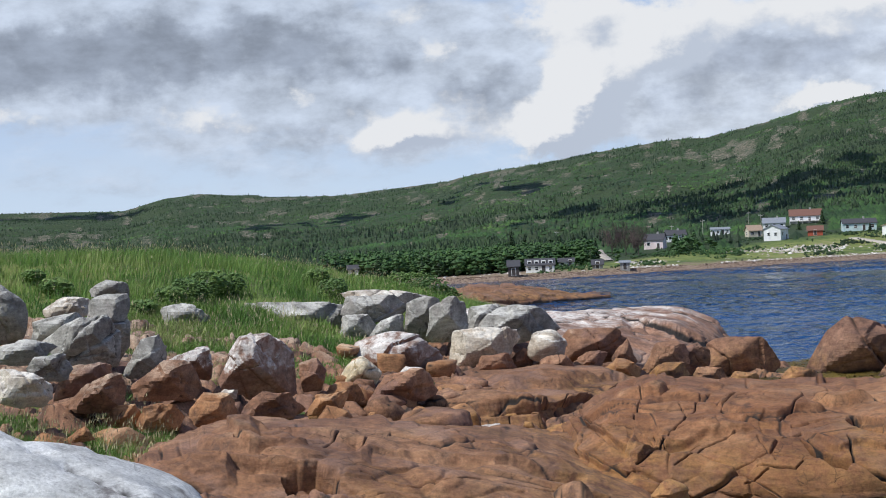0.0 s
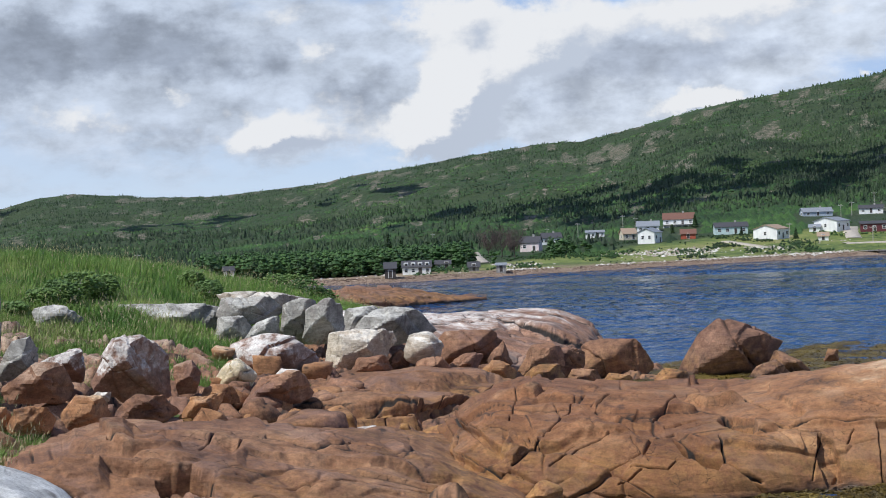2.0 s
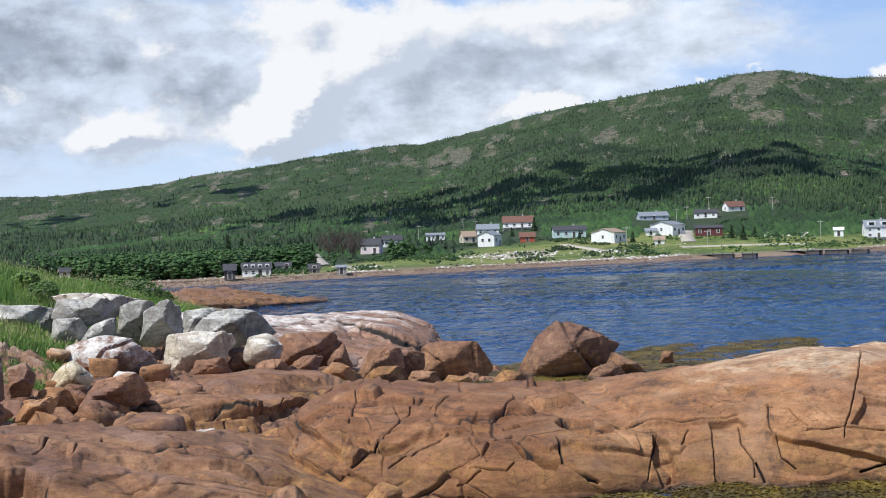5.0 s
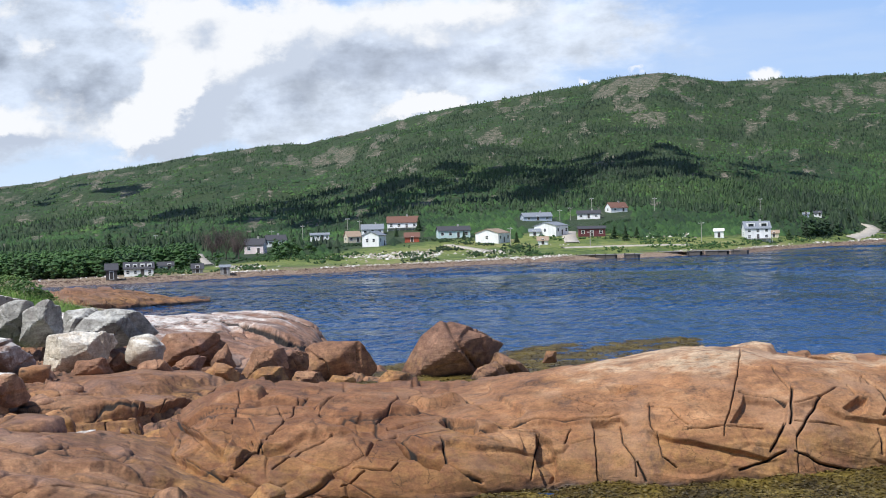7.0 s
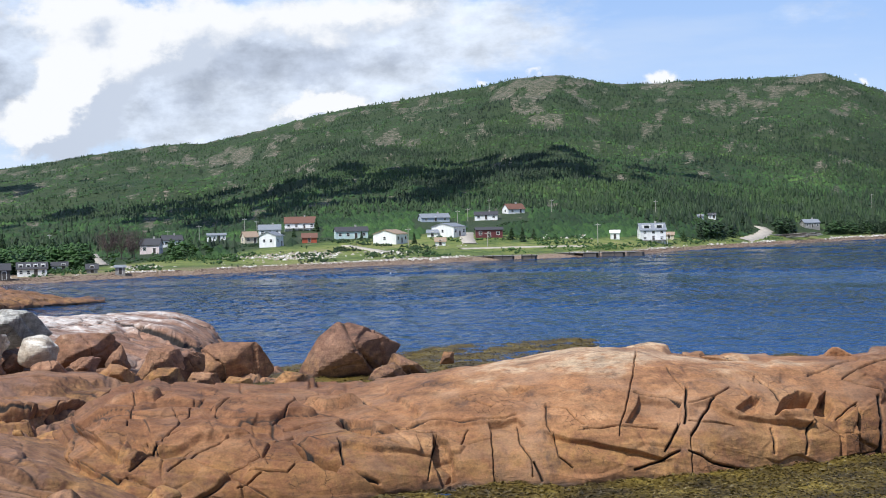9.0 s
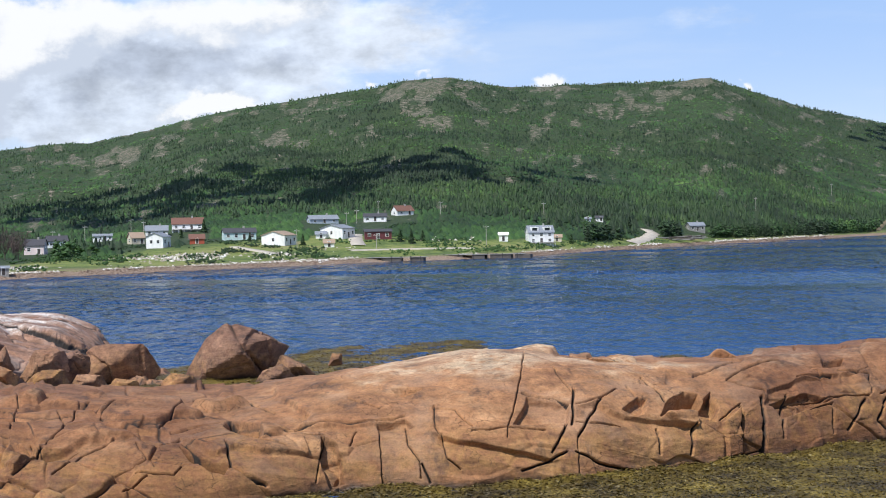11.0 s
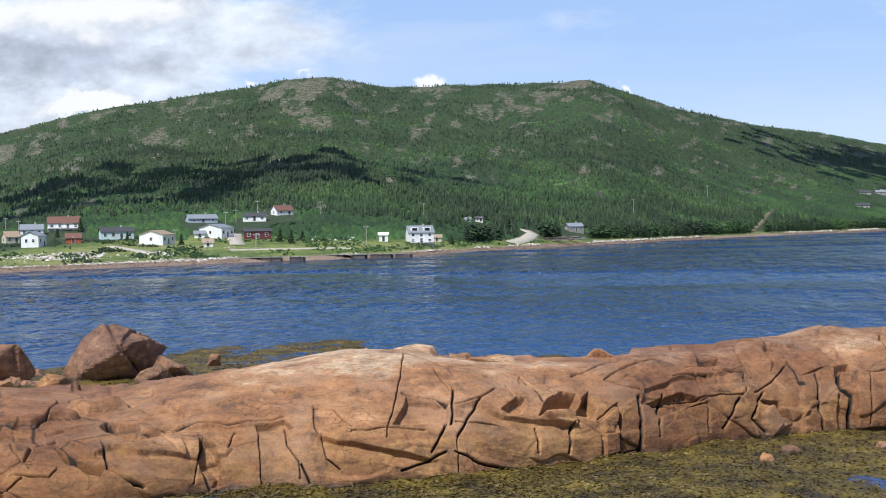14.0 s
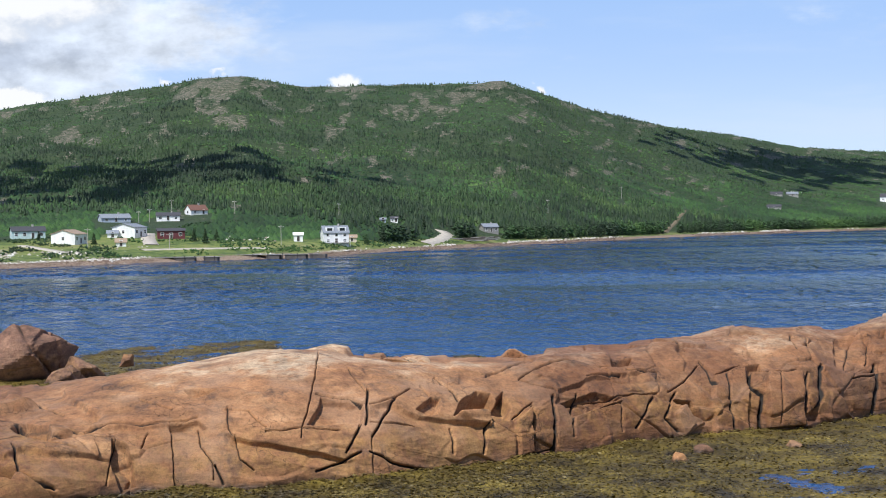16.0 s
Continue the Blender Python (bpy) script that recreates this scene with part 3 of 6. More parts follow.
def lip(deep, back, *places):
    """A plate that ends along a line; the rock below it lies deeper and comes forward again after some degrees."""
    LIPS.append((deep, back, places))


def groove(u, v, lines, wide):
    """Depth near the given joints."""
    r = np.zeros(len(u))
    for u0, v0, u1, v1, k, deep in lines:
        near = np.where((u > min(u0, u1) - 0.3) & (u < max(u0, u1) + 0.3) & (v > min(v0, v1) - 0.3) & (v < max(v0, v1) + 0.3))[0]
        lu, lv = u1 - u0, v1 - v0
        p, q = u[near] - u0, v[near] - v0
        s = np.clip((p * lu + q * lv) / (lu * lu + lv * lv), 0, 1)
        dist = np.hypot(p - s * lu, q - s * lv)
        r[near] = np.maximum(r[near], deep * np.exp(-(dist / (wide * k)) ** 2))
    return r


def inside(u, v, corners):
    """Degrees by which points lie within a convex or slightly hollow outline; negative outside."""
    dist, odd = np.full(len(u), 9.0), np.zeros(len(u), bool)
    for (u0, v0), (u1, v1) in zip(corners, corners[1:] + corners[:1]):
        lu, lv = u1 - u0, v1 - v0
        s = np.clip(((u - u0) * lu + (v - v0) * lv) / (lu * lu + lv * lv), 0, 1)
        dist = np.minimum(dist, np.hypot(u - u0 - s * lu, v - v0 - s * lv))
        odd ^= ((v0 > v) != (v1 > v)) & (u < (v - v0) / (v1 - v0 + 1e-9) * lu + u0)
    return np.where(odd, dist, -dist)


def relief(u, v, hollows, lips):
    """How far the fallen blocks and the plates move the face back."""
    r = np.zeros(len(u))
    for deep, corners in hollows:
        us, vs = [c[0] for c in corners], [c[1] for c in corners]
        near = np.where((u > min(us) - 0.2) & (u < max(us) + 0.2) & (v > min(vs) - 0.2) & (v < max(vs) + 0.2))[0]
        k = np.clip(inside(u[near], v[near], corners) / 0.07 + 0.4, 0, 1)
        r[near] += deep * k * k * (3 - 2 * k)
    for deep, back, places in lips:
        us, vs = np.array([c[0] for c in places]), np.array([c[1] for c in places])
        order = np.argsort(us)
        fall = np.interp(u, us[order], vs[order]) - v
        ends = np.clip(np.minimum(u - us.min(), us.max() - u) / 0.35, 0, 1)
        r += deep * ends * np.clip(fall / 0.075, 0, 1) * np.clip(1 - fall / back, 0, 1)
    return r


def ledge(name, rows, nu, nv, mat, label, boxy=2.4, ends=(0.1, 0.1), seed=1, lump=0.5, block=(3.5, 2.2, 2.0), turn=0.4, amp=0.5, gap=0.45, cracks=(), cut=(), wild=lambda a: np.ones(len(a)), strata=0.0, hollows=(), lips=()):
    az, d, z = ledge_surface(rows, nu, nv, boxy, ends)
    p = polar_np(az, d, z)
    nor = normals(p)
    f = p.reshape(-1, 3)
    off = lump * fbm(f * 0.16, 3, seed) + 0.035 * fbm(f * np.array([0.7, 0.7, 1.4]), 4, seed + 40)
    loose = wild(az.ravel())
    off = off + fracture(f, block, turn, seed + 7, amp, gap, 0.16) * loose
    # share of painted shade and dirt along the joints
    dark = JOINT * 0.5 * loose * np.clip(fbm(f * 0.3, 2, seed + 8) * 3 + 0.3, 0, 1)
    off = off + fracture(f, (block[0] * 0.4, block[1] * 0.4, block[2] * 0.45), turn + 0.5, seed + 90, amp * 0.4, gap * 0.3, 0.12) * loose * np.clip(fbm(f * 0.1, 2, seed + 5) * 4 + 0.3, 0, 1)
    if strata:
        # bedding: each layer stands out to a lip, and the next steps back
        level = (f[:, 2] + 0.07 * f[:, 0] + 1.1 * fbm(f * np.array([0.12, 0.12, 0.2]), 3, seed + 70)) / 1.1
        rise = level - np.floor(level)
        off = off + strata * (np.minimum(rise, (1 - rise) * 4) - 0.45) * np.clip(0.7 + 1.5 * fbm(f * 0.15, 2, seed + 71), 0, 1)
    u = az.ravel() + 0.035 * fbm(f * 1.1, 4, seed + 60)
    v = np.degrees(np.arctan2(z - EYE, d)).ravel() + 0.03 * fbm(f * 1.1, 4, seed + 61)
    if len(cracks):
        open_joint = groove(u, v, cracks, 0.0215)
        off = off - 0.5 * open_joint
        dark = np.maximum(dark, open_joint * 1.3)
    off = off - relief(u, v, hollows, lips)
    q = (f + nor.reshape(-1, 3) * off[:, None]).reshape(nu, nv, 3)
    dark = dark.reshape(nu, nv)
    base = new(name)
    cuts = [0] + [int(np.searchsorted(az[:, 0], c)) for c in cut] + [nu - 1]
    for a, b in zip(cuts, cuts[1:]):
        me = np_mesh("rock_block", q[a:b + 1].reshape(-1, 3), grid_faces(b + 1 - a, nv))
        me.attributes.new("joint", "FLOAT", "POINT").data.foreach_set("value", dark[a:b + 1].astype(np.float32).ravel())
        me.attributes.new("rust", "FLOAT", "POINT").data.foreach_set("value", np.clip(np.interp(az[a:b + 1], (11, 16, 28, 31), (1, 0, 0, 1)) - 0.03 + 0.6 * fbm(q[a:b + 1].reshape(-1, 3) * 0.12, 3, 77).reshape(-1, nv), 0, 1).astype(np.float32).ravel())
        part("rock_block", me, mat, base)
    return tagged(base, label, "rock")


ball = bmesh.new()
bmesh.ops.create_icosphere(ball, subdivisions=5, radius=1)
FINE = (np.array([v.co for v in ball.verts]), np.array([[v.index for v in f.verts] for f in ball.faces]))
ball.free()
ball = bmesh.new()
bmesh.ops.create_icosphere(ball, subdivisions=4, radius=1)
MEDIUM = (np.array([v.co for v in ball.verts]), np.array([[v.index for v in f.verts] for f in ball.faces]))
ball.free()
ball = bmesh.new()
bmesh.ops.create_icosphere(ball, subdivisions=3, radius=1)
COARSE = (np.array([v.co for v in ball.verts]), np.array([[v.index for v in f.verts] for f in ball.faces]))
ball.free()


def rock_shape(w, dp, h, seed, planes=9, edge=14.0, fine=True):
    """An angular block: flat faces from random planes, slightly rounded edges, rough skin."""
    rng = np.random.RandomState(seed)
    dirs, faces = FINE if fine else COARSE
    nrm = rng.normal(size=(planes, 3))
    nrm[:, 2] = nrm[:, 2] * 0.55 + 0.3
    nrm = np.concatenate([nrm, [[1, 0, 0], [-1, 0, 0], [0, 1, 0], [0, -1, 0], [0, 0, 1], [0, 0, -1]] + rng.normal(0, 0.22, (6, 3))])
    dist = np.concatenate([rng.uniform(0.62, 0.9, planes), rng.uniform(0.85, 1.0, 6)])
    nrm = nrm / np.linalg.norm(nrm, axis=1, keepdims=True)
    k = np.maximum(dirs @ nrm.T, 0.02) / dist
    r = (k ** edge).sum(1) ** (-1 / edge)
    p = dirs * r[:, None]
    p = (p - (p.max(0) + p.min(0)) / 2) / (p.max(0) - p.min(0)) * np.array([w, dp, h])
    s = 4.0 / max(w, h)
    f = p + seed * 3.3
    off = 0.022 * max(w, h) * fbm(f * s * 0.5, 2, seed) + 0.012 * max(w, h) * fbm(f * s * 2, 4, seed + 3)
    # a few straight joints, and a slight step across each
    dark = np.zeros(len(p))
    for j in range(4):
        nj = rng.normal(size=3)
        nj /= np.linalg.norm(nj)
        dist = p @ nj / max(w, h) - rng.uniform(-0.22, 0.22) + 0.012 * fbm(f * s, 3, seed + j)
        gap = np.exp(-(dist / 0.011) ** 2) * rng.uniform(0.5, 1.0)
        off = off + (np.tanh(dist * 60) * 0.012 * rng.uniform(-1, 1) - gap * 0.03) * max(w, h)
        dark = np.maximum(dark, gap * 0.6)
    p = p + dirs * off[:, None]
    return p, faces, dark


def boulder(az, d, z, w, h, mat, label, seed, dp=None, yaw=0.0, tip=0.0, planes=7, edge=45.0, fine=True, name="boulder", group="shore boulders"):
    """A boulder whose middle is at height z."""
    p, faces, dark = rock_shape(w, dp or w * 0.9, h, seed, planes, edge, fine)
    me = np_mesh(name, p, faces)
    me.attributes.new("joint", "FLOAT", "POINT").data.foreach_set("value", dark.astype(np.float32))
    ob = part(name, me, mat)
    ob.matrix_world = Matrix.Translation(polar(az, d, z)) @ Euler((0, radians(tip), radians(yaw - az))).to_matrix().to_4x4()
    return tagged(ob, label, "rock", group)


crack(0.9, 0.5, (22.66, -4.37), (22.50, -5.29), (22.31, -6.02), (22.05, -7.03))
crack(0.9, 0.5, (19.64, -5.96), (20.37, -6.07), (20.64, -6.44), (20.91, -6.67))
crack(0.9, 0.5, (19.69, -5.87), (19.66, -6.60), (19.81, -6.84))
crack(0.9, 0.5, (19.90, -6.88), (20.07, -7.70), (20.52, -8.08))
crack(0.9, 0.5, (17.81, -6.45), (17.94, -7.37), (17.99, -8.63))
crack(0.9, 0.5, (18.72, -6.48), (18.81, -7.21), (19.15, -7.77), (19.20, -8.31))
crack(0.9, 0.5, (20.91, -6.82), (21.83, -6.75), (23.31, -6.82))
crack(0.9, 0.5, (14.04, -6.41), (15.11, -6.54), (16.09, -6.52))
crack(0.9, 0.5, (15.11, -6.49), (16.00, -6.32), (16.90, -6.39), (18.36, -6.29), (18.72, -6.21))
crack(0.9, 0.5, (23.62, -4.85), (24.26, -5.64))
crack(0.9, 0.5, (22.59, -5.57), (23.70, -5.78), (24.25, -5.95))
crack(0.9, 0.5, (24.34, -5.97), (24.99, -5.85), (25.65, -5.50))
crack(0.9, 0.5, (24.34, -6.52), (25.82, -6.68))
crack(0.9, 0.5, (24.42, -6.98), (24.40, -8.26))
crack(0.9, 0.5, (26.49, -5.08), (27.01, -5.46))
crack(0.9, 0.5, (26.02, -5.35), (26.30, -5.73))
crack(0.9, 0.5, (29.28, -5.17), (30.02, -4.85), (30.95, -4.67))
crack(0.9, 0.5, (29.28, -5.21), (30.48, -5.59))
crack(0.9, 0.5, (29.07, -6.50), (29.73, -5.95))
crack(0.9, 0.5, (29.34, -7.78), (30.45, -7.51))
crack(0.9, 0.5, (34.36, -4.05), (34.67, -4.36))
crack(0.9, 0.5, (31.86, -6.15), (32.59, -6.00), (32.69, -6.92))
crack(0.9, 0.5, (30.94, -5.87), (32.60, -5.78), (33.79, -5.67))
crack(0.9, 0.5, (37.98, -3.87), (38.24, -4.32))
crack(0.9, 0.5, (38.42, -3.78), (38.60, -4.18))
crack(0.9, 0.5, (35.71, -5.05), (36.44, -4.78), (37.16, -4.96), (38.23, -4.96))
crack(0.9, 0.5, (39.84, -3.96), (39.83, -5.04))
crack(0.9, 0.5, (40.46, -3.96), (40.54, -4.68))
crack(0.9, 0.5, (40.01, -5.18), (40.80, -5.09))
crack(0.9, 0.5, (16.89, -7.15), (17.12, -6.61))
crack(0.9, 0.5, (16.09, -6.76), (15.79, -8.37))
crack(0.9, 0.5, (34.16, -5.60), (34.71, -5.24), (35.08, -4.78))
crack(0.9, 0.5, (32.79, -4.87), (33.80, -4.96), (33.85, -5.60))
crack(0.9, 0.5, (37.70, -5.05), (37.64, -6.68))
crack(0.9, 0.5, (31.50, -5.13), (32.61, -5.05))
crack(0.9, 0.5, (28.17, -5.01), (29.47, -4.66))
crack(1.5, 0.75, (19.24, -7.86), (19.51, -8.45))
crack(1.5, 0.75, (24.26, -5.51), (24.25, -6.34), (24.20, -6.58))
crack(1.5, 0.75, (25.18, -5.80), (24.80, -6.35), (24.42, -7.02))
crack(1.5, 0.75, (24.06, -6.52), (23.77, -7.19), (23.52, -7.57))
crack(1.5, 0.75, (24.32, -7.53), (25.15, -7.91), (26.45, -8.24))
crack(1.5, 0.75, (27.08, -6.75), (27.07, -7.61))
crack(1.5, 0.75, (28.24, -6.67), (28.09, -7.62))
crack(1.5, 0.75, (29.73, -6.04), (29.81, -7.42), (29.80, -7.82))
crack(1.5, 0.75, (27.01, -5.46), (27.26, -5.89))
crack(1.5, 0.75, (35.17, -4.69), (35.44, -4.96), (35.67, -5.46))
crack(1.5, 0.75, (35.98, -5.05), (36.07, -5.51), (36.15, -6.91))
crack(1.5, 0.75, (38.59, -5.05), (38.47, -6.67))
crack(1.5, 0.75, (33.66, -5.82), (33.08, -6.84))
crack(1.5, 0.75, (34.43, -5.60), (34.06, -6.52), (34.42, -6.97))
crack(1.5, 0.75, (22.55, -8.13), (23.30, -7.88), (24.04, -7.53))
crack(1.5, 0.75, (31.22, -5.59), (31.14, -7.06))
crack(2.3, 1, (30.38, -5.77), (30.56, -6.51), (30.43, -7.64))
crack(2.3, 1, (36.75, -4.87), (36.81, -5.60), (37.08, -5.82), (37.07, -6.90))
crack(2.3, 1, (38.95, -4.87), (39.03, -5.77), (38.86, -6.16))
crack(2.3, 1, (40.80, -4.67), (40.78, -6.46))
lip(0.45, 0.55, (19.53, -6.72), (19.90, -6.92), (20.54, -7.08), (21.82, -7.35), (22.74, -7.55), (23.76, -7.85))
lip(0.3, 0.6, (24.34, -5.99), (24.99, -5.93), (26.01, -6.33), (27.31, -6.51), (28.33, -6.67))
lip(0.3, 0.6, (12.81, -6.31), (14.04, -6.68), (15.11, -6.40), (16.90, -6.39), (18.63, -6.33))
lip(0.3, 0.6, (33.53, -4.87), (31.50, -5.19), (30.38, -5.59))
hollow(0.5, (12.81, -6.31), (13.25, -6.15), (13.96, -6.28), (14.07, -6.68), (13.33, -6.62))
hollow(0.5, (18.28, -5.34), (18.64, -5.31), (19.32, -5.31), (18.91, -5.48), (18.64, -5.55))
hollow(0.5, (25.92, -6.13), (26.39, -5.77), (26.67, -5.82), (26.62, -6.28), (26.29, -6.33))
hollow(0.5, (32.24, -4.62), (32.98, -4.48), (32.96, -4.68), (32.33, -4.75))
hollow(0.5, (36.62, -4.78), (37.07, -4.69), (37.16, -4.96), (36.71, -4.96))
hollow(0.5, (38.49, -6.40), (38.93, -6.13), (38.93, -6.58), (38.57, -6.67))
hollow(0.9, (34.43, -5.82), (34.98, -5.88), (35.33, -6.60), (34.88, -6.37))
hollow(0.9, (28.53, -5.79), (28.77, -5.54), (29.01, -6.09), (28.93, -6.53), (28.52, -6.42))
hollow(1.5, (27.14, -6.38), (27.32, -5.93), (27.88, -5.58), (28.34, -5.66), (28.56, -6.03), (28.48, -6.34), (27.41, -6.26))
hollow(0.35, (17.81, -6.40), (18.72, -6.30), (19.01, -6.60), (18.71, -6.79), (17.89, -6.71))
hollow(-0.4, (27.18, -6.33), (28.24, -6.27), (28.35, -6.71), (27.86, -6.69))
hollow(-0.35, (35.62, -5.15), (36.58, -4.84), (36.70, -5.60), (36.63, -6.96), (35.55, -7.06))
hollow(-0.35, (37.25, -5.09), (38.41, -5.05), (38.36, -6.71), (37.25, -6.86))
hollow(-0.35, (29.17, -6.59), (29.64, -6.17), (29.73, -7.60), (29.21, -7.74))
hollow(-0.35, (34.33, -6.42), (34.65, -6.06), (34.97, -6.60), (34.51, -7.15))
hollow(0.45, (30.75, -5.87), (31.86, -5.60), (32.60, -5.87), (31.11, -6.42))
hollow(0.45, (22.77, -5.67), (24.16, -5.91), (24.06, -6.52), (22.30, -6.67))
hollow(0.45, (39.40, -3.96), (41.04, -3.69), (41.02, -5.03), (39.48, -4.95))
crack(0.9, 0.5, (3.57, -7.04), (4.82, -7.50), (5.71, -7.86), (6.02, -7.84))
crack(0.9, 0.5, (6.66, -6.54), (6.96, -7.01))
crack(0.9, 0.5, (7.42, -5.57), (7.77, -6.17))
crack(0.9, 0.5, (7.11, -6.74), (7.96, -5.96), (8.20, -5.47))
crack(0.9, 0.5, (7.27, -7.84), (8.30, -7.10), (9.27, -6.70))
crack(0.9, 0.5, (7.37, -7.30), (8.12, -6.97))
crack(0.9, 0.5, (8.88, -5.90), (9.71, -6.20), (10.72, -6.33))
crack(0.9, 0.5, (8.89, -5.84), (9.48, -5.55))
crack(0.9, 0.5, (10.72, -6.33), (11.48, -5.80))
crack(0.9, 0.5, (11.09, -6.43), (12.39, -6.29), (13.14, -6.22))
crack(0.9, 0.5, (13.87, -6.64), (14.80, -6.63), (16.06, -6.68))
crack(0.9, 0.5, (9.96, -6.94), (10.53, -7.73))
crack(0.9, 0.5, (14.78, -7.27), (13.68, -6.88))
crack(0.9, 0.5, (8.53, -5.43), (7.79, -5.67))
crack(0.9, 0.5, (4.31, -6.26), (5.94, -6.37))
crack(0.9, 0.5, (9.94, -7.86), (11.14, -7.99), (11.42, -7.76))
crack(0.9, 0.5, (4.88, -5.10), (4.50, -5.91), (4.20, -6.89))
crack(0.9, 0.5, (6.34, -5.16), (6.04, -6.15))
crack(0.9, 0.5, (11.85, -5.63), (13.25, -5.58), (14.44, -5.98))
crack(0.9, 0.5, (9.55, -8.39), (10.31, -7.96))
crack(0.9, 0.5, (16.87, -5.67), (17.88, -5.96))
crack(1.6, 0.8, (6.97, -6.83), (6.49, -7.35), (6.08, -7.64))
crack(1.6, 0.8, (10.86, -6.79), (11.40, -6.61))
crack(1.6, 0.8, (12.84, -7.04), (13.00, -7.77), (14.04, -8.48))
crack(1.6, 0.8, (11.45, -6.81), (12.54, -7.80))
lip(0.4, 0.6, (8.88, -5.99), (9.71, -6.24), (10.72, -6.38), (11.09, -6.47))
lip(0.4, 0.6, (5.75, -6.41), (6.92, -7.01), (8.31, -6.70), (9.97, -6.58))
lip(0.5, 0.7, (3.60, -7.08), (4.82, -7.53), (5.99, -7.91))
hollow(0.5, (4.31, -6.30), (4.76, -6.37), (5.74, -6.92), (5.64, -7.14), (5.19, -6.97))
hollow(0.6, (12.80, -6.41), (13.04, -6.21), (13.88, -6.33), (14.00, -6.65), (13.68, -6.73), (13.04, -6.53))
hollow(1.1, (11.37, -6.95), (11.85, -7.23), (12.95, -7.73), (12.75, -8.09), (12.25, -7.93), (11.62, -7.40))
hollow(0.7, (15.99, -6.75), (16.37, -6.98), (16.63, -7.50), (16.72, -8.45), (16.23, -8.62), (15.96, -7.66))
hollow(-0.3, (6.05, -6.37), (6.76, -7.00), (6.09, -7.55), (5.68, -7.19))
hollow(-0.3, (11.45, -6.72), (12.38, -6.60), (13.68, -6.91), (15.35, -6.77), (15.52, -7.47), (14.22, -7.44), (13.11, -7.23), (12.55, -7.39))
ledge("rock_ledge", [(3.39, 81.0, 0.2, 89.0, 2.65, 106, -1), (5.28, 81.0, 0.2, 93.6, 4.07, 114, -1), (7.5, 81.0, 0.2, 96.1, 4.4, 118, -1), (9.85, 81.0, 0.2, 96.3, 4.14, 118, -1), (12.87, 81.0, 0.19, 96.7, 3.59, 118, -1), (16.03, 84.6, -0.12, 95.9, 4.48, 118, -1), (18.45, 85.41, -0.2, 96.2, 5.31, 119, -1), (20.66, 85.27, -0.19, 96.7, 5.76, 120, -1), (22.61, 86.2, -0.11, 97.1, 5.64, 120, -1), (25.2, 87.47, 0, 97.7, 5.13, 120, -1), (28.36, 92.2, 0, 100.9, 4.8, 122, -1), (30.77, 95.79, 0, 104.7, 4.96, 126, -1), (33.53, 100.75, 0, 110.2, 5.14, 132, -1), (36.27, 105.59, 0, 115.7, 5.36, 138, -1), (38.43, 107.97, 0, 120.1, 5.53, 144, -1), (39.49, 111.43, 0, 122.7, 4.81, 146, -1), (41.04, 116.46, 0, 126.1, 5.87, 148, -1), (44.17, 122.56, 0, 132.2, 5.53, 154, -1)], 1700, 260, ROCK_RED, "long fractured orange granite ridge above the seaweed", 2.1, (0.06, 0.02), 3, 0.22, (5.0, 4.0, 3.0), 0.5, 0.42, 0.14, CRACKS, (4.51, 16.03, 22.25, 24.28, 29.93, 33.71, 35.98, 37.10, 38.64, 40.16), lambda a: np.interp(a, (3, 13, 16, 19, 25, 28, 31, 42), (0.9, 0.95, 0.5, 0.15, 0.2, 0.4, 0.6, 0.6)), 0.12, HOLLOWS, LIPS)
CRACKS, HOLLOWS, LIPS = [], [], []
crack(0.9, 0.5, (-7.07, -6.36), (-6.34, -6.47), (-5.66, -6.56))
crack(0.9, 0.5, (-3.31, -6.95), (-2.74, -6.48))
crack(0.9, 0.5, (-2.97, -7.61), (-1.50, -8.04), (-0.58, -8.12))
crack(0.9, 0.5, (0.78, -6.76), (2.99, -7.21), (4.81, -7.90))
crack(0.9, 0.5, (-1.99, -6.46), (-0.34, -6.81), (0.97, -6.80))
crack(0.9, 0.5, (-4.41, -6.71), (-3.66, -6.38))
crack(0.9, 0.5, (0.47, -5.28), (-0.46, -5.33), (-1.76, -5.18))
crack(0.9, 0.5, (0.83, -5.66), (1.95, -5.43), (3.07, -5.38))
crack(0.9, 0.5, (4.00, -5.22), (4.92, -5.22))
crack(0.9, 0.5, (3.96, -5.22), (3.78, -6.04))
crack(0.9, 0.5, (2.49, -5.81), (2.01, -6.16))
crack(0.9, 0.5, (-3.26, -5.76), (-1.94, -5.18))
crack(0.9, 0.5, (-3.60, -4.92), (-4.35, -5.16))
crack(0.9, 0.5, (-0.58, -8.17), (0.92, -7.96), (3.49, -8.50))
crack(0.9, 0.5, (1.29, -8.06), (2.38, -8.46))
crack(0.9, 0.5, (-10.08, -6.58), (-8.81, -6.57), (-7.55, -6.91))
crack(1.6, 0.8, (-1.73, -4.63), (-0.63, -5.05), (-0.27, -5.25))
crack(1.6, 0.8, (-4.73, -7.52), (-3.72, -7.85))
crack(1.6, 0.8, (1.20, -5.58), (0.90, -6.12))
lip(0.8, 0.9, (-7.36, -6.74), (-6.09, -7.08), (-4.72, -7.34), (-3.71, -7.48))
lip(0.8, 0.9, (-3.61, -5.19), (-1.76, -5.18), (0.09, -5.41), (2.51, -5.41), (4.74, -5.25), (6.13, -4.96))
lip(0.5, 0.7, (-2.94, -6.79), (-0.71, -6.98), (1.87, -7.35), (4.44, -7.98))
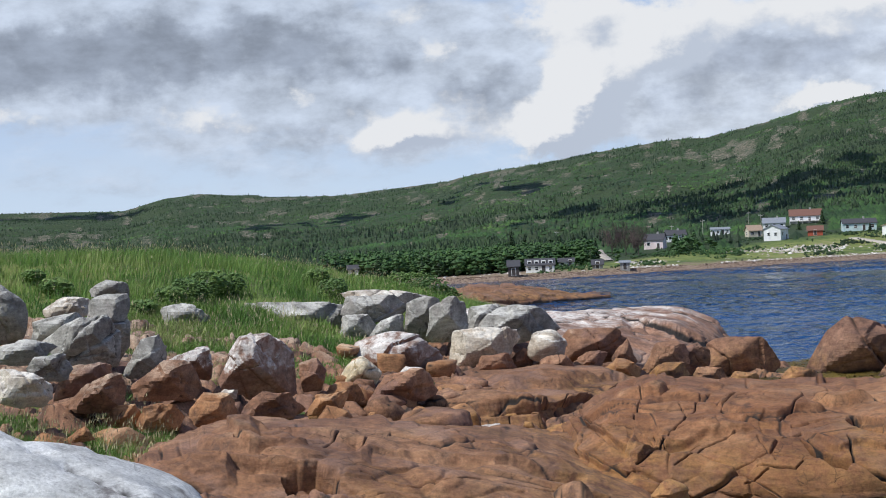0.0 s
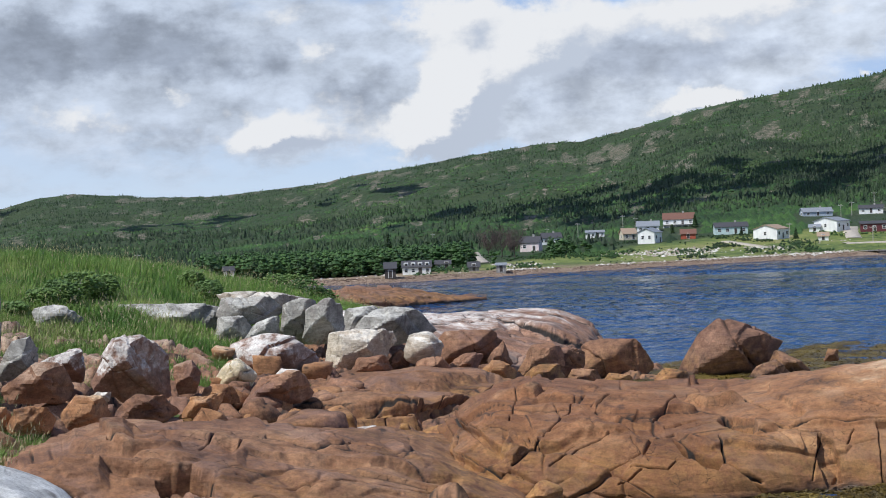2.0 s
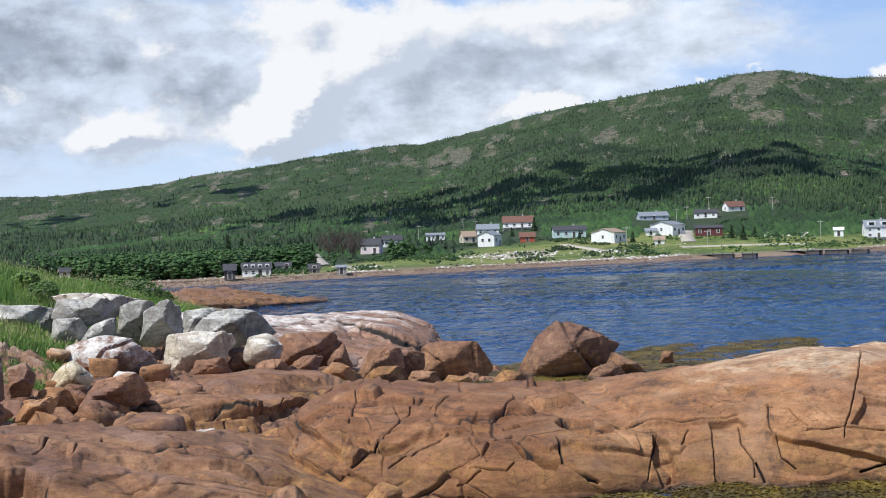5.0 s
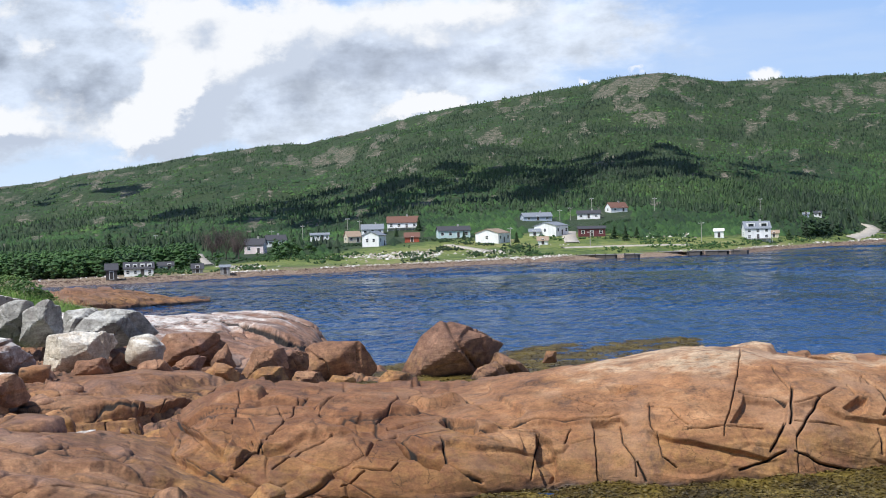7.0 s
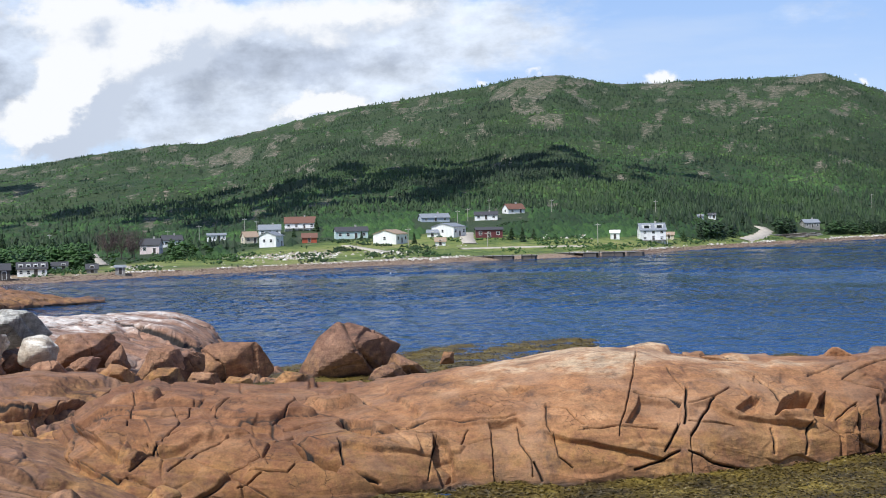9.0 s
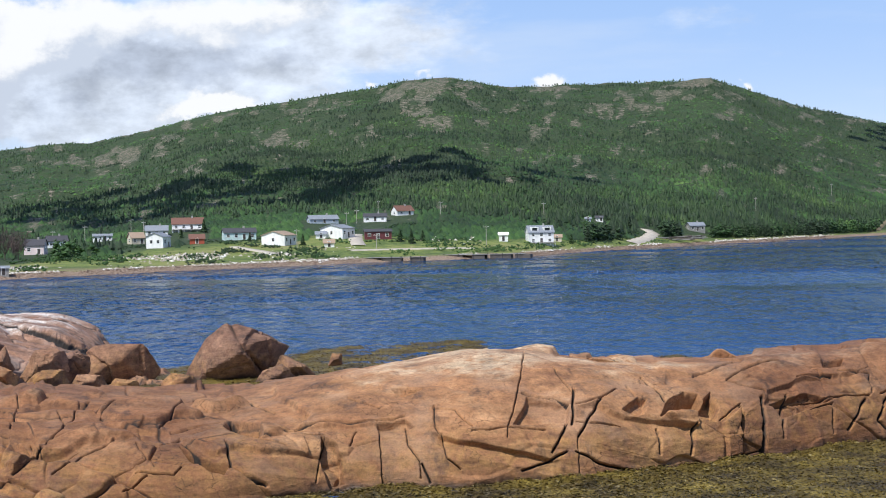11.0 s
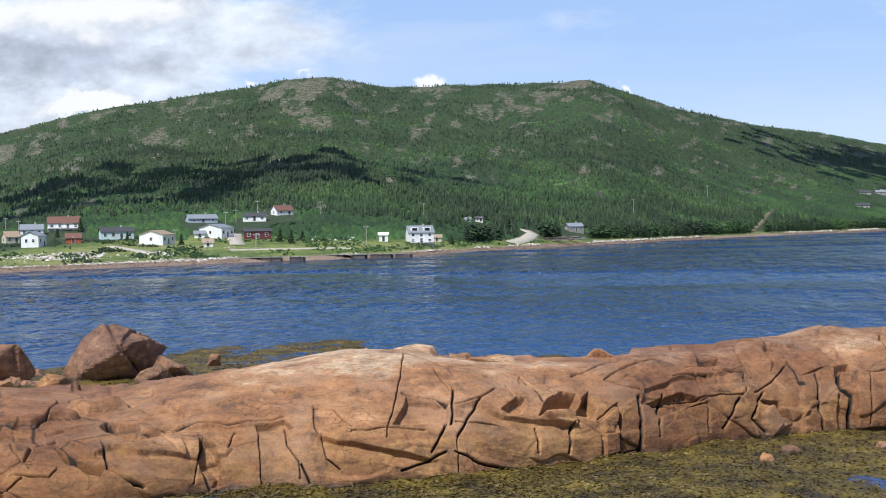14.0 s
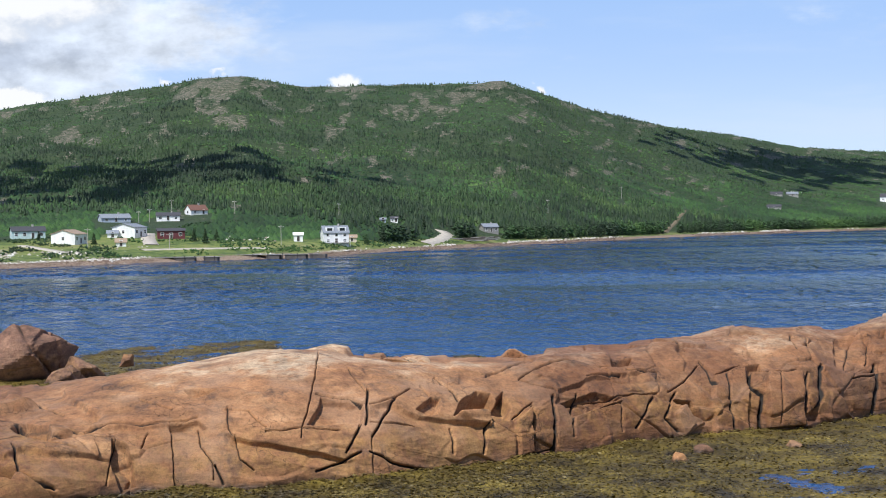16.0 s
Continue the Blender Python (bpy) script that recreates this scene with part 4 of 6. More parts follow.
lip(0.5, 0.7, (-6.60, -6.05), (-4.40, -6.35), (-2.74, -6.52))
lip(0.5, 0.7, (-0.24, -4.60), (1.98, -4.75), (6.23, -4.82))
hollow(1.4, (-5.55, -7.35), (-4.44, -7.30), (-3.86, -7.62), (-3.69, -8.07), (-4.47, -8.14), (-5.39, -7.98))
hollow(0.7, (0.06, -6.14), (0.68, -5.58), (2.51, -5.47), (4.73, -5.29), (5.85, -5.06), (4.90, -5.66), (3.78, -6.14))
hollow(-0.4, (-7.33, -6.05), (-6.69, -5.98), (-5.50, -6.29), (-4.69, -6.70), (-6.62, -6.64))
ledge("rock_ledge", [(-11.73, 72.07, 1.16, 72, 3.68, 86, 1), (-8.63, 71.1, 1.04, 76, 4.36, 90, 1), (-6.96, 70.7, 0.97, 80, 4.62, 94, 1), (-2.91, 70.46, 0.75, 82, 4.09, 96, 1), (1.53, 72.01, 0.51, 84, 3.22, 98, 1), (3.74, 74.35, 0.39, 86, 2.36, 100, 1), (6.47, 76.2, 0.3, 86, 1.13, 100, 1)], 800, 190, ROCK_SLAB, "low red granite slab with open joints", 2.4, (0.15, 0.2), 11, 0.3, (8.0, 3.6, 2.2), 0.15, 0.32, 0.1, CRACKS, (-8.2, -4.6, -1.2), strata=0.5, hollows=HOLLOWS, lips=LIPS)
ledge("rock_ledge", [(-6.97, 96.16, 1.99, 100, 2.11, 114, 1), (-4.36, 99.69, 1.92, 108, 2.66, 122, 1), (-1.75, 102.54, 1.8, 114, 3.03, 128, 1), (-0.06, 104.21, 1.71, 118, 3.37, 132, 1), (3.1, 106.3, 1.7, 120, 3.42, 134, 1), (6.22, 117.79, 1.98, 122, 2.56, 136, 1)], 650, 150, ROCK_SLAB, "red-brown granite ledge with a shadowed face", 3.0, (0.2, 0.12), 21, 0.25, (8.0, 3.4, 2.2), 0.1, 0.36, 0.1, CRACKS, (-3.0, 1.2), strata=0.4, hollows=HOLLOWS, lips=LIPS)
CRACKS, HOLLOWS, LIPS = [], [], []
crack(1.2, 0.6, (5.75, -2.89), (7.57, -3.36), (8.64, -3.76))
crack(1, 0.5, (6.10, -3.27), (8.28, -3.80), (9.37, -3.74))
crack(1, 0.5, (4.08, -3.29), (5.92, -3.17), (6.64, -3.66))
crack(1, 0.5, (7.23, -2.72), (8.31, -3.01), (9.38, -3.56))
crack(1, 0.5, (4.99, -3.60), (5.91, -3.63), (6.06, -4.37))
crack(1, 0.5, (3.16, -2.98), (5.02, -2.90), (5.94, -2.80))
lip(0.7, 0.6, (5.75, -2.89), (6.66, -3.14), (7.57, -3.36), (8.73, -3.76))
hollow(0.5, (6.30, -3.00), (7.57, -3.32), (8.47, -3.66), (7.56, -3.50), (6.65, -3.29))
ledge("rock_hump", [(0.04, 140.86, 2.78, 165, 6.38, 179, -1), (0.77, 140.71, 2.72, 165, 6.02, 179, -1), (3.92, 140.32, 2.36, 170, 5.06, 184, -1), (5.76, 141.18, 1.77, 180, 4.79, 194, -1), (7.59, 147.68, 1.1, 185, 4.35, 199, -1), (8.85, 152.68, 0.7, 185, 3.2, 199, -1), (9.37, 155.15, 0.58, 180, 1.22, 194, -1)], 460, 150, ROCK_HUMP, "brown granite hump with a bleached white crown", 2.2, (0.05, 0.18), 31, 0.3, (9.0, 5.0, 3.0), 0.4, 0.2, 0.06, CRACKS, (3.5,), hollows=HOLLOWS, lips=LIPS)
ledge("rock_point", [(-1.24, 296.61, 1.45, 315, 3.51, 345, -1), (-0.13, 299.73, 1.31, 320, 2.79, 350, -1), (1.18, 304.19, 1.04, 325, 3.39, 355, -1), (3.02, 313.13, 0.3, 325, 2.44, 355, -1), (5.41, 329.79, 0.05, 335, 0.28, 365, -1)], 260, 60, ROCK_SLAB, "low reddish rock point running into the bay", 2.2, (0.1, 0.55), 41, 0.35, (6.0, 4.0, 2.0), 0.3, 0.35, 0.1, (), (2.2,), strata=0.1)


def bedrock(name, az0, az1, d0, d1, nu, nv, mat, label, seed, amp):
    """Bare rock lying on the land, broken into blocks, sinking into the soil at its rim."""
    az, d = np.meshgrid(np.linspace(az0, az1, nu), np.linspace(d0, d1, nv), indexing="ij")
    s, t = np.linspace(0, 1, nu)[:, None], np.linspace(0, 1, nv)[None, :]
    rim = np.clip(np.minimum(np.minimum(s, 1 - s) / 0.06, np.minimum(t, 1 - t) / 0.08), 0, 1)
    z = near_height(az, d)
    f = polar_np(az, d, z).reshape(-1, 3)
    up = 0.3 + 0.5 * fbm(f * 0.12, 3, seed) + fracture(f, (3.2, 2.2, 2.5), 0.4, seed, amp, 0.35) + fracture(f, (1.1, 0.8, 0.9), 0.9, seed + 30, amp * 0.4, 0.12)
    f[:, 2] += up - 1.6 * (1 - rim.ravel())
    me = np_mesh(name, f, grid_faces(nu, nv))
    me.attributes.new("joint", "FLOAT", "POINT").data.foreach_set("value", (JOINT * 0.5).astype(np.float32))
    return tagged(part(name, me, mat), label, "rock", kind="structure")


def hewn(d, corners, mat, label, seed, deep, right, edge):
    """An angular boulder with the given outline (bearing and dip of its corners) at a distance: flat sides, a lit crown, a broad front and a face turned to the right."""
    rng = np.random.RandomState(seed)
    pts = np.array([(radians(a) * d, EYE + d * math.tan(radians(e))) for a, e in corners])
    mid = pts.mean(0)
    pts = pts - mid
    reach = max(pts[:, 0].max() - pts[:, 0].min(), pts[:, 1].max() - pts[:, 1].min())
    half = reach * 0.42 * deep
    planes = []
    for (x0, z0), (x1, z1) in zip(pts, np.roll(pts, -1, 0)):
        k = np.array([z1 - z0, x0 - x1])
        k = k / max(np.linalg.norm(k), 1e-6)
        far = k @ (x0, z0)
        if far < 0:
            k, far = -k, -far
        if k[1] < -0.5:
            far += reach * 0.06
        far = max(far, reach * 0.05)
        back, lean = rng.uniform(0.05, 0.3), rng.uniform(0.35, 0.7)
        planes.append((k[0], back, k[1], far + 0.1 * half * back))
        planes.append((k[0] * (1 - lean * 0.4), -lean, k[1] * (1 - lean * 0.4), far * (1 - lean * 0.4) + lean * half * (0.45 if k[1] > 0.2 else 0.75)))
    planes += [(-0.2 + rng.uniform(-0.15, 0.15), -1, 0.25 + rng.uniform(-0.1, 0.2), half), (0.75, -0.7, -0.08, half * (1.05 - 0.5 * right)), (0.2, -0.75, -0.6, half * (0.85 - 0.4 * right)), (0, 1, 0.2, half), (-0.7, -0.6, 0.2, half * 1.05)]
    nrm = np.array(planes)
    size = np.linalg.norm(nrm[:, :3], axis=1)
    dirs, faces = FINE if reach > 4.6 else MEDIUM
    edge = edge * 3 if edge > 20 else edge
    k = np.maximum(dirs @ nrm[:, :3].T / size[:, None].T, 0.02) / (nrm[:, 3] / size)
    p = dirs * ((k ** edge).sum(1) ** (-1 / edge))[:, None]
    f = p + seed * 3.3
    s = 4.0 / reach
    off = 0.012 * reach * fbm(f * s * 0.6, 2, seed) + 0.008 * reach * fbm(f * s * 2, 4, seed + 3)
    dark = np.zeros(len(p))
    wander, broken = fbm(f * s, 3, seed + 9), fbm(f * s * 0.5, 2, seed + 30)
    for j in range(6):
        nj = rng.normal(size=3)
        nj /= np.linalg.norm(nj)
        dist = p @ nj / reach - rng.uniform(-0.25, 0.25) + 0.014 * wander * (-1) ** j
        gap = np.exp(-(dist / 0.011) ** 2) * rng.uniform(0.3, 1.0) * (broken * (-1) ** j > -0.1)
        off = off + (np.tanh(dist * 110) * 0.022 * rng.uniform(-1, 1) - gap * 0.03) * reach
        dark = np.maximum(dark, gap * 0.5)
    p = p + dirs * off[:, None]
    me = np_mesh("boulder", p, faces, False)
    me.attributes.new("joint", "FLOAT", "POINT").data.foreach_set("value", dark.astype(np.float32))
    ob = part("boulder", me, mat)
    az = math.degrees(mid[0] / d)
    ob.matrix_world = Matrix.Translation(polar(az, d, mid[1])) @ Euler((0, 0, radians(-az))).to_matrix().to_4x4()
    return tagged(ob, label, "rock", "shore boulders")


bedrock("bedrock_1", -17, 9.5, 56, 126, 420, 190, ROCK_BROWN, "broken reddish bedrock of the shore", 71, 1.0)
bedrock("bedrock_2", -1, 12, 118, 172, 240, 120, ROCK_BROWN, "broken brown bedrock below the bleached hump", 72, 1.0)
boulder(-13.97, 58.0, 3.81, 11.8, 7.4, ROCK_PALE, "huge rounded slab of pale grey granite", 96, dp=11.0, yaw=0, tip=6, planes=4, edge=5, fine=True, name="rock_slab")
boulder(23.17, 101.0, 5.15, 3.5, 1.4, ROCK_RED, "flat orange rock lying on the ridge", 201, dp=3.0, yaw=0, tip=4, planes=7, edge=45, fine=True, name="boulder")
boulder(24.55, 101.0, 4.89, 1.4, 0.9, ROCK_RED, "red-brown boulder on the shore ledge", 202, dp=1.2, yaw=0, tip=0, planes=7, edge=45, fine=True, name="boulder")
boulder(25.57, 101.0, 4.72, 2.8, 1.0, ROCK_RED, "red-brown boulder on the shore ledge", 203, dp=2.4, yaw=0, tip=0, planes=7, edge=45, fine=True, name="boulder")
boulder(29.15, 108.0, 4.42, 2.7, 1.3, ROCK_RED, "small dark-sided rock on the ridge", 204, dp=2.3, yaw=0, tip=0, planes=7, edge=45, fine=True, name="boulder")
boulder(21.31, 101.0, 4.97, 3.5, 1.1, ROCK_WHITE, "pale low rock behind the ridge", 205, dp=3.1, yaw=0, tip=0, planes=7, edge=45, fine=True, name="boulder")
boulder(34.44, 92.0, 0.27, 1.0, 0.9, ROCK_RED, "pale stone lying in the seaweed", 301, dp=0.8, yaw=0, tip=0, planes=7, edge=45, fine=False, name="boulder")
boulder(35.23, 96.0, 0.27, 1.1, 0.7, ROCK_BROWN, "brown stone lying in the seaweed", 302, dp=0.8, yaw=0, tip=0, planes=7, edge=45, fine=False, name="boulder")
boulder(38.12, 98.0, 0.28, 1.0, 0.7, ROCK_BROWN, "brown stone lying in the seaweed", 303, dp=0.8, yaw=0, tip=0, planes=7, edge=45, fine=False, name="boulder")
boulder(7.22, 82.0, 0.47, 2.1, 1.4, ROCK_RED, "orange stone in the seaweed", 304, dp=1.6, yaw=0, tip=0, planes=7, edge=45, fine=True, name="boulder")

hewn(102, ((-15.68, -1.22), (-14.28, -0.93), (-13.78, -1.40), (-13.45, -1.90), (-13.55, -2.62), (-13.93, -2.89), (-15.58, -2.87)), ROCK_GREY, "large pale grey boulder beside the grass", 51, 0.8, 0.2, 14)
hewn(99, ((-13.35, -2.88), (-11.87, -2.16), (-10.88, -2.03), (-10.53, -2.74), (-10.65, -3.79), (-11.82, -3.62)), ROCK_GREY, "broad tilted slab of pale grey granite", 52, 0.7, 0.75, 40)
hewn(106, ((-11.49, -1.69), (-11.03, -1.49), (-10.26, -1.48), (-10.21, -2.94), (-10.72, -3.73), (-11.45, -2.88)), ROCK_GREY, "upright block of pale grey granite", 53, 0.7, 0.7, 40)
hewn(114, ((-11.47, -1.27), (-10.93, -1.04), (-10.30, -1.16), (-10.24, -1.48), (-11.37, -1.41)), ROCK_GREY, "flat grey rock capping a taller block", 54, 0.8, 0.5, 40)
hewn(110, ((-13.00, -1.84), (-12.46, -1.52), (-11.48, -1.55), (-11.43, -1.97), (-12.92, -2.00)), ROCK_WHITE, "low rock covered in dry lichen", 55, 0.8, 0.2, 12)
hewn(101, ((-13.38, -2.88), (-13.25, -2.28), (-12.00, -2.05), (-11.69, -2.25), (-12.78, -2.81)), ROCK_GREY, "thin grey slab leaning on the boulders", 56, 0.8, 0.5, 40)
hewn(95, ((-14.56, -3.32), (-14.37, -2.95), (-13.57, -2.84), (-12.43, -2.97), (-13.33, -3.35)), ROCK_GREY, "flat dark grey rock among the shore boulders", 57, 0.8, 0.5, 40)
hewn(92, ((-13.63, -3.70), (-13.33, -3.35), (-12.36, -3.32), (-12.07, -3.71), (-12.38, -4.17), (-13.50, -3.99)), ROCK_GREY, "angular grey boulder among the shore rocks", 58, 0.8, 0.7, 40)
hewn(86, ((-14.77, -4.31), (-14.57, -3.70), (-13.35, -3.82), (-12.66, -4.26), (-12.70, -4.65), (-13.18, -4.84)), ROCK_WHITE, "bleached white granite boulder beside the grass", 59, 0.8, 0.5, 40)
hewn(96, ((-12.68, -4.62), (-12.32, -3.74), (-11.57, -3.60), (-10.77, -3.73), (-11.06, -4.35)), ROCK_BROWN, "red-brown boulder on the shore ledge", 60, 0.8, 0.5, 40)
hewn(90, ((-12.55, -4.95), (-11.78, -4.31), (-10.66, -4.01), (-10.46, -4.60), (-10.63, -5.14), (-11.81, -5.12)), ROCK_BROWN, "brown rock under the grey boulders", 61, 0.8, 0.7, 40)
hewn(103, ((-10.51, -3.98), (-9.93, -2.99), (-9.38, -2.87), (-8.99, -3.46), (-9.76, -4.02), (-10.37, -4.13)), ROCK_GREY, "pale grey boulder leaning to one side", 62, 0.5, 0.2, 40)
hewn(102, ((-9.51, -3.80), (-8.50, -3.43), (-7.76, -3.32), (-7.63, -3.99), (-7.70, -4.42), (-8.35, -4.28)), ROCK_MIX, "pale-topped brown boulder with a shadowed underside", 63, 0.8, 0.8, 40)
hewn(96, ((-10.39, -4.46), (-9.24, -3.76), (-8.48, -3.85), (-8.04, -4.61), (-8.52, -4.93), (-10.36, -4.79)), ROCK_BROWN, "brown boulder with a pale crown", 64, 0.8, 0.6, 40)
hewn(100, ((-7.59, -4.39), (-7.24, -3.82), (-6.75, -3.07), (-5.92, -2.96), (-4.95, -3.60), (-4.87, -4.89), (-6.00, -5.00), (-7.39, -4.77)), ROCK_MIX, "large pale-topped boulder with a dark undercut face", 65, 0.8, 0.9, 40)
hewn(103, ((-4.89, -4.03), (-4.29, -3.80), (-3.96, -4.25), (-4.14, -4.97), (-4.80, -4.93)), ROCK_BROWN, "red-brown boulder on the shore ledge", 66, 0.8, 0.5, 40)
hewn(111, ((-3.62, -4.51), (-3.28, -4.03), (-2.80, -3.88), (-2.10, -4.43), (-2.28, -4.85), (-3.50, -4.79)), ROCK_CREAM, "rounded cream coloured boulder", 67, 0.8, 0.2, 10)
hewn(121, ((-3.05, -4.11), (-2.80, -3.51), (-1.86, -3.28), (-0.94, -3.41), (0.16, -3.88), (0.08, -4.39), (-1.72, -4.35), (-2.83, -4.31)), ROCK_MIX, "broad pale-topped boulder on the shore", 68, 0.8, 0.5, 22)
hewn(131, ((-3.38, -2.30), (-3.25, -1.90), (-1.62, -1.88), (-1.23, -2.25), (-1.65, -2.56), (-2.76, -2.55)), ROCK_GREY, "fractured grey granite block", 69, 0.9, 0.7, 40)
hewn(129, ((-3.50, -3.33), (-3.39, -2.52), (-2.57, -2.49), (-2.25, -2.87), (-2.76, -3.44)), ROCK_GREY, "fallen grey granite block in shadow", 70, 0.8, 0.9, 40)
hewn(128, ((-2.69, -3.44), (-2.22, -2.87), (-1.42, -2.53), (-1.35, -3.13), (-1.87, -3.48)), ROCK_GREY, "grey granite wedge between two blocks", 71, 0.8, 0.8, 40)
hewn(131, ((-1.45, -3.27), (-1.28, -2.15), (-0.69, -1.97), (-0.10, -2.03), (-0.39, -3.50)), ROCK_GREY, "pale upright granite block", 72, 0.6, 0.3, 40)
hewn(130, ((-0.72, -3.45), (-0.52, -2.37), (0.23, -2.06), (0.71, -2.18), (0.89, -3.11), (0.26, -3.57)), ROCK_GREY, "fractured grey granite block with a dark side", 73, 0.7, 1.2, 40)
hewn(133, ((-6.83, -1.93), (-5.32, -1.99), (-3.45, -2.17), (-3.09, -2.57), (-3.51, -2.85), (-6.63, -2.42)), ROCK_GREY, "long low grey rock slab along the bank", 74, 0.8, 0.5, 40)
hewn(126, ((-9.20, -2.04), (-8.25, -1.95), (-7.43, -2.34), (-7.73, -2.44), (-9.09, -2.30)), ROCK_GREY, "flat pale rock lying in the grass", 75, 0.8, 0.5, 40)
hewn(136, ((-3.24, -1.72), (-1.80, -1.74), (-0.51, -1.94), (-0.88, -2.07), (-3.01, -1.95)), ROCK_WHITE, "thin pale rock edge behind the blocks", 76, 0.8, 0.5, 40)
hewn(127, ((0.10, -4.25), (0.22, -3.20), (1.30, -3.13), (2.32, -3.20), (2.62, -3.66), (2.01, -4.01), (1.07, -4.23), (0.41, -4.61)), ROCK_WHITE, "angular white granite boulder on the shore", 77, 0.8, 0.5, 40)
hewn(128, ((2.61, -3.92), (2.87, -3.37), (3.56, -3.20), (4.01, -3.66), (3.88, -4.15), (3.08, -4.20)), ROCK_WHITE, "white boulder stained yellow below", 78, 0.9, 0.3, 10)
hewn(139, ((0.68, -2.88), (0.85, -2.44), (1.89, -2.39), (3.22, -2.54), (3.93, -3.15), (2.50, -3.36), (0.81, -3.26)), ROCK_GREY, "pale grey rock behind the white boulders", 79, 0.8, 0.3, 40)
hewn(125, ((0.91, -4.45), (1.08, -4.01), (2.01, -3.93), (2.32, -4.46)), ROCK_BROWN, "red-brown boulder on the shore ledge", 80, 0.8, 0.5, 40)
hewn(128, ((2.09, -4.23), (2.48, -3.84), (2.93, -4.12), (2.82, -4.54), (2.17, -4.51)), ROCK_BROWN, "small dark brown rock in shadow", 81, 0.8, 0.9, 40)
hewn(126, ((2.91, -4.63), (3.15, -4.27), (3.86, -4.08), (4.22, -4.40), (3.84, -4.67)), ROCK_BROWN, "red-brown boulder on the shore ledge", 82, 0.8, 0.5, 40)
hewn(130, ((3.80, -4.66), (4.56, -4.06), (5.30, -3.98), (4.95, -4.48), (4.61, -4.69)), ROCK_BROWN, "red-brown boulder on the shore ledge", 83, 0.8, 0.6, 40)
hewn(128, ((4.68, -4.77), (5.51, -4.26), (6.31, -4.57), (6.11, -4.89)), ROCK_RED, "red-brown boulder on the shore ledge", 84, 0.8, 0.6, 40)
hewn(133, ((3.59, -3.77), (4.08, -3.29), (5.55, -3.34), (5.94, -3.63), (5.42, -4.17), (4.22, -4.22)), ROCK_BROWN, "broad brown rock below the bleached hump", 85, 0.8, 0.4, 24)
hewn(132, ((5.42, -4.20), (5.91, -3.60), (6.24, -4.38), (5.90, -4.59)), ROCK_BROWN, "dark-sided brown rock on the shore", 86, 0.8, 1, 40)
hewn(138, ((6.42, -4.57), (6.92, -3.87), (7.77, -3.86), (8.00, -4.47), (7.52, -4.64)), ROCK_BROWN, "red-brown boulder on the shore ledge", 87, 0.8, 0.7, 40)
hewn(134, ((6.52, -4.83), (6.88, -4.49), (7.61, -4.48), (7.94, -4.87)), ROCK_RED, "red-brown boulder on the shore ledge", 88, 0.8, 0.5, 40)
hewn(142, ((7.36, -4.05), (8.00, -3.89), (8.67, -4.05), (8.52, -4.54), (7.52, -4.46)), ROCK_BROWN, "dark-sided brown rock on the shore", 89, 0.8, 0.9, 40)
hewn(148, ((8.18, -4.44), (8.45, -3.94), (9.19, -3.67), (10.18, -3.75), (10.78, -4.51), (10.26, -4.83), (8.60, -4.73)), ROCK_BROWN, "smooth brown rock above the seaweed", 90, 0.8, 0.4, 16)
hewn(134, ((8.99, -5.19), (9.33, -4.78), (10.08, -4.88), (10.19, -5.22)), ROCK_RED, "pale brown rock at the edge of the ledge", 91, 0.8, 0.5, 40)
hewn(140, ((10.80, -5.02), (11.13, -4.69), (11.88, -4.80), (12.07, -5.16), (11.11, -5.25)), ROCK_RED, "small orange rock in the seaweed", 92, 0.8, 0.4, 20)
hewn(137, ((7.96, -5.02), (8.21, -4.66), (8.97, -4.65), (9.14, -5.05)), ROCK_BROWN, "red-brown boulder on the shore ledge", 93, 0.8, 0.5, 40)
hewn(89, ((-10.15, -5.67), (-9.84, -5.24), (-8.93, -5.18), (-8.66, -5.49), (-8.93, -5.93), (-9.96, -5.87)), ROCK_RED, "red-brown boulder on the shore ledge", 94, 0.8, 0.5, 40)
hewn(90, ((-11.33, -5.57), (-10.92, -5.10), (-10.20, -5.07), (-10.00, -5.65), (-10.41, -5.84)), ROCK_RED, "red-brown boulder on the shore ledge", 95, 0.8, 0.5, 40)
hewn(91, ((-8.43, -5.37), (-8.01, -4.79), (-7.25, -4.92), (-6.73, -5.63), (-7.29, -6.02), (-8.33, -5.90)), ROCK_RED, "red-brown boulder below the large pale boulder", 97, 0.8, 0.6, 40)
hewn(95, ((-6.83, -5.38), (-6.18, -4.79), (-5.07, -4.83), (-4.66, -5.51), (-5.85, -5.73)), ROCK_BROWN, "dark red rock in the shade of a boulder", 98, 0.8, 0.9, 40)
hewn(96, ((-4.74, -5.64), (-4.35, -5.07), (-3.19, -4.90), (-3.51, -5.51)), ROCK_RED, "red-brown boulder on the shore ledge", 99, 0.8, 0.5, 40)
hewn(90, ((-4.65, -6.23), (-3.99, -5.49), (-3.41, -5.66), (-3.06, -6.12)), ROCK_RED, "red-brown boulder on the shore ledge", 100, 0.8, 0.5, 40)
hewn(104, ((-4.43, -5.21), (-3.78, -4.76), (-3.11, -4.74), (-2.76, -5.21)), ROCK_RED, "red-brown boulder on the shore ledge", 101, 0.8, 0.5, 40)
hewn(106, ((-2.69, -5.25), (-2.10, -4.52), (-0.98, -4.46), (-0.27, -5.10), (-1.73, -5.37)), ROCK_BROWN, "red-brown rock with a pale edge", 102, 0.8, 0.7, 24)
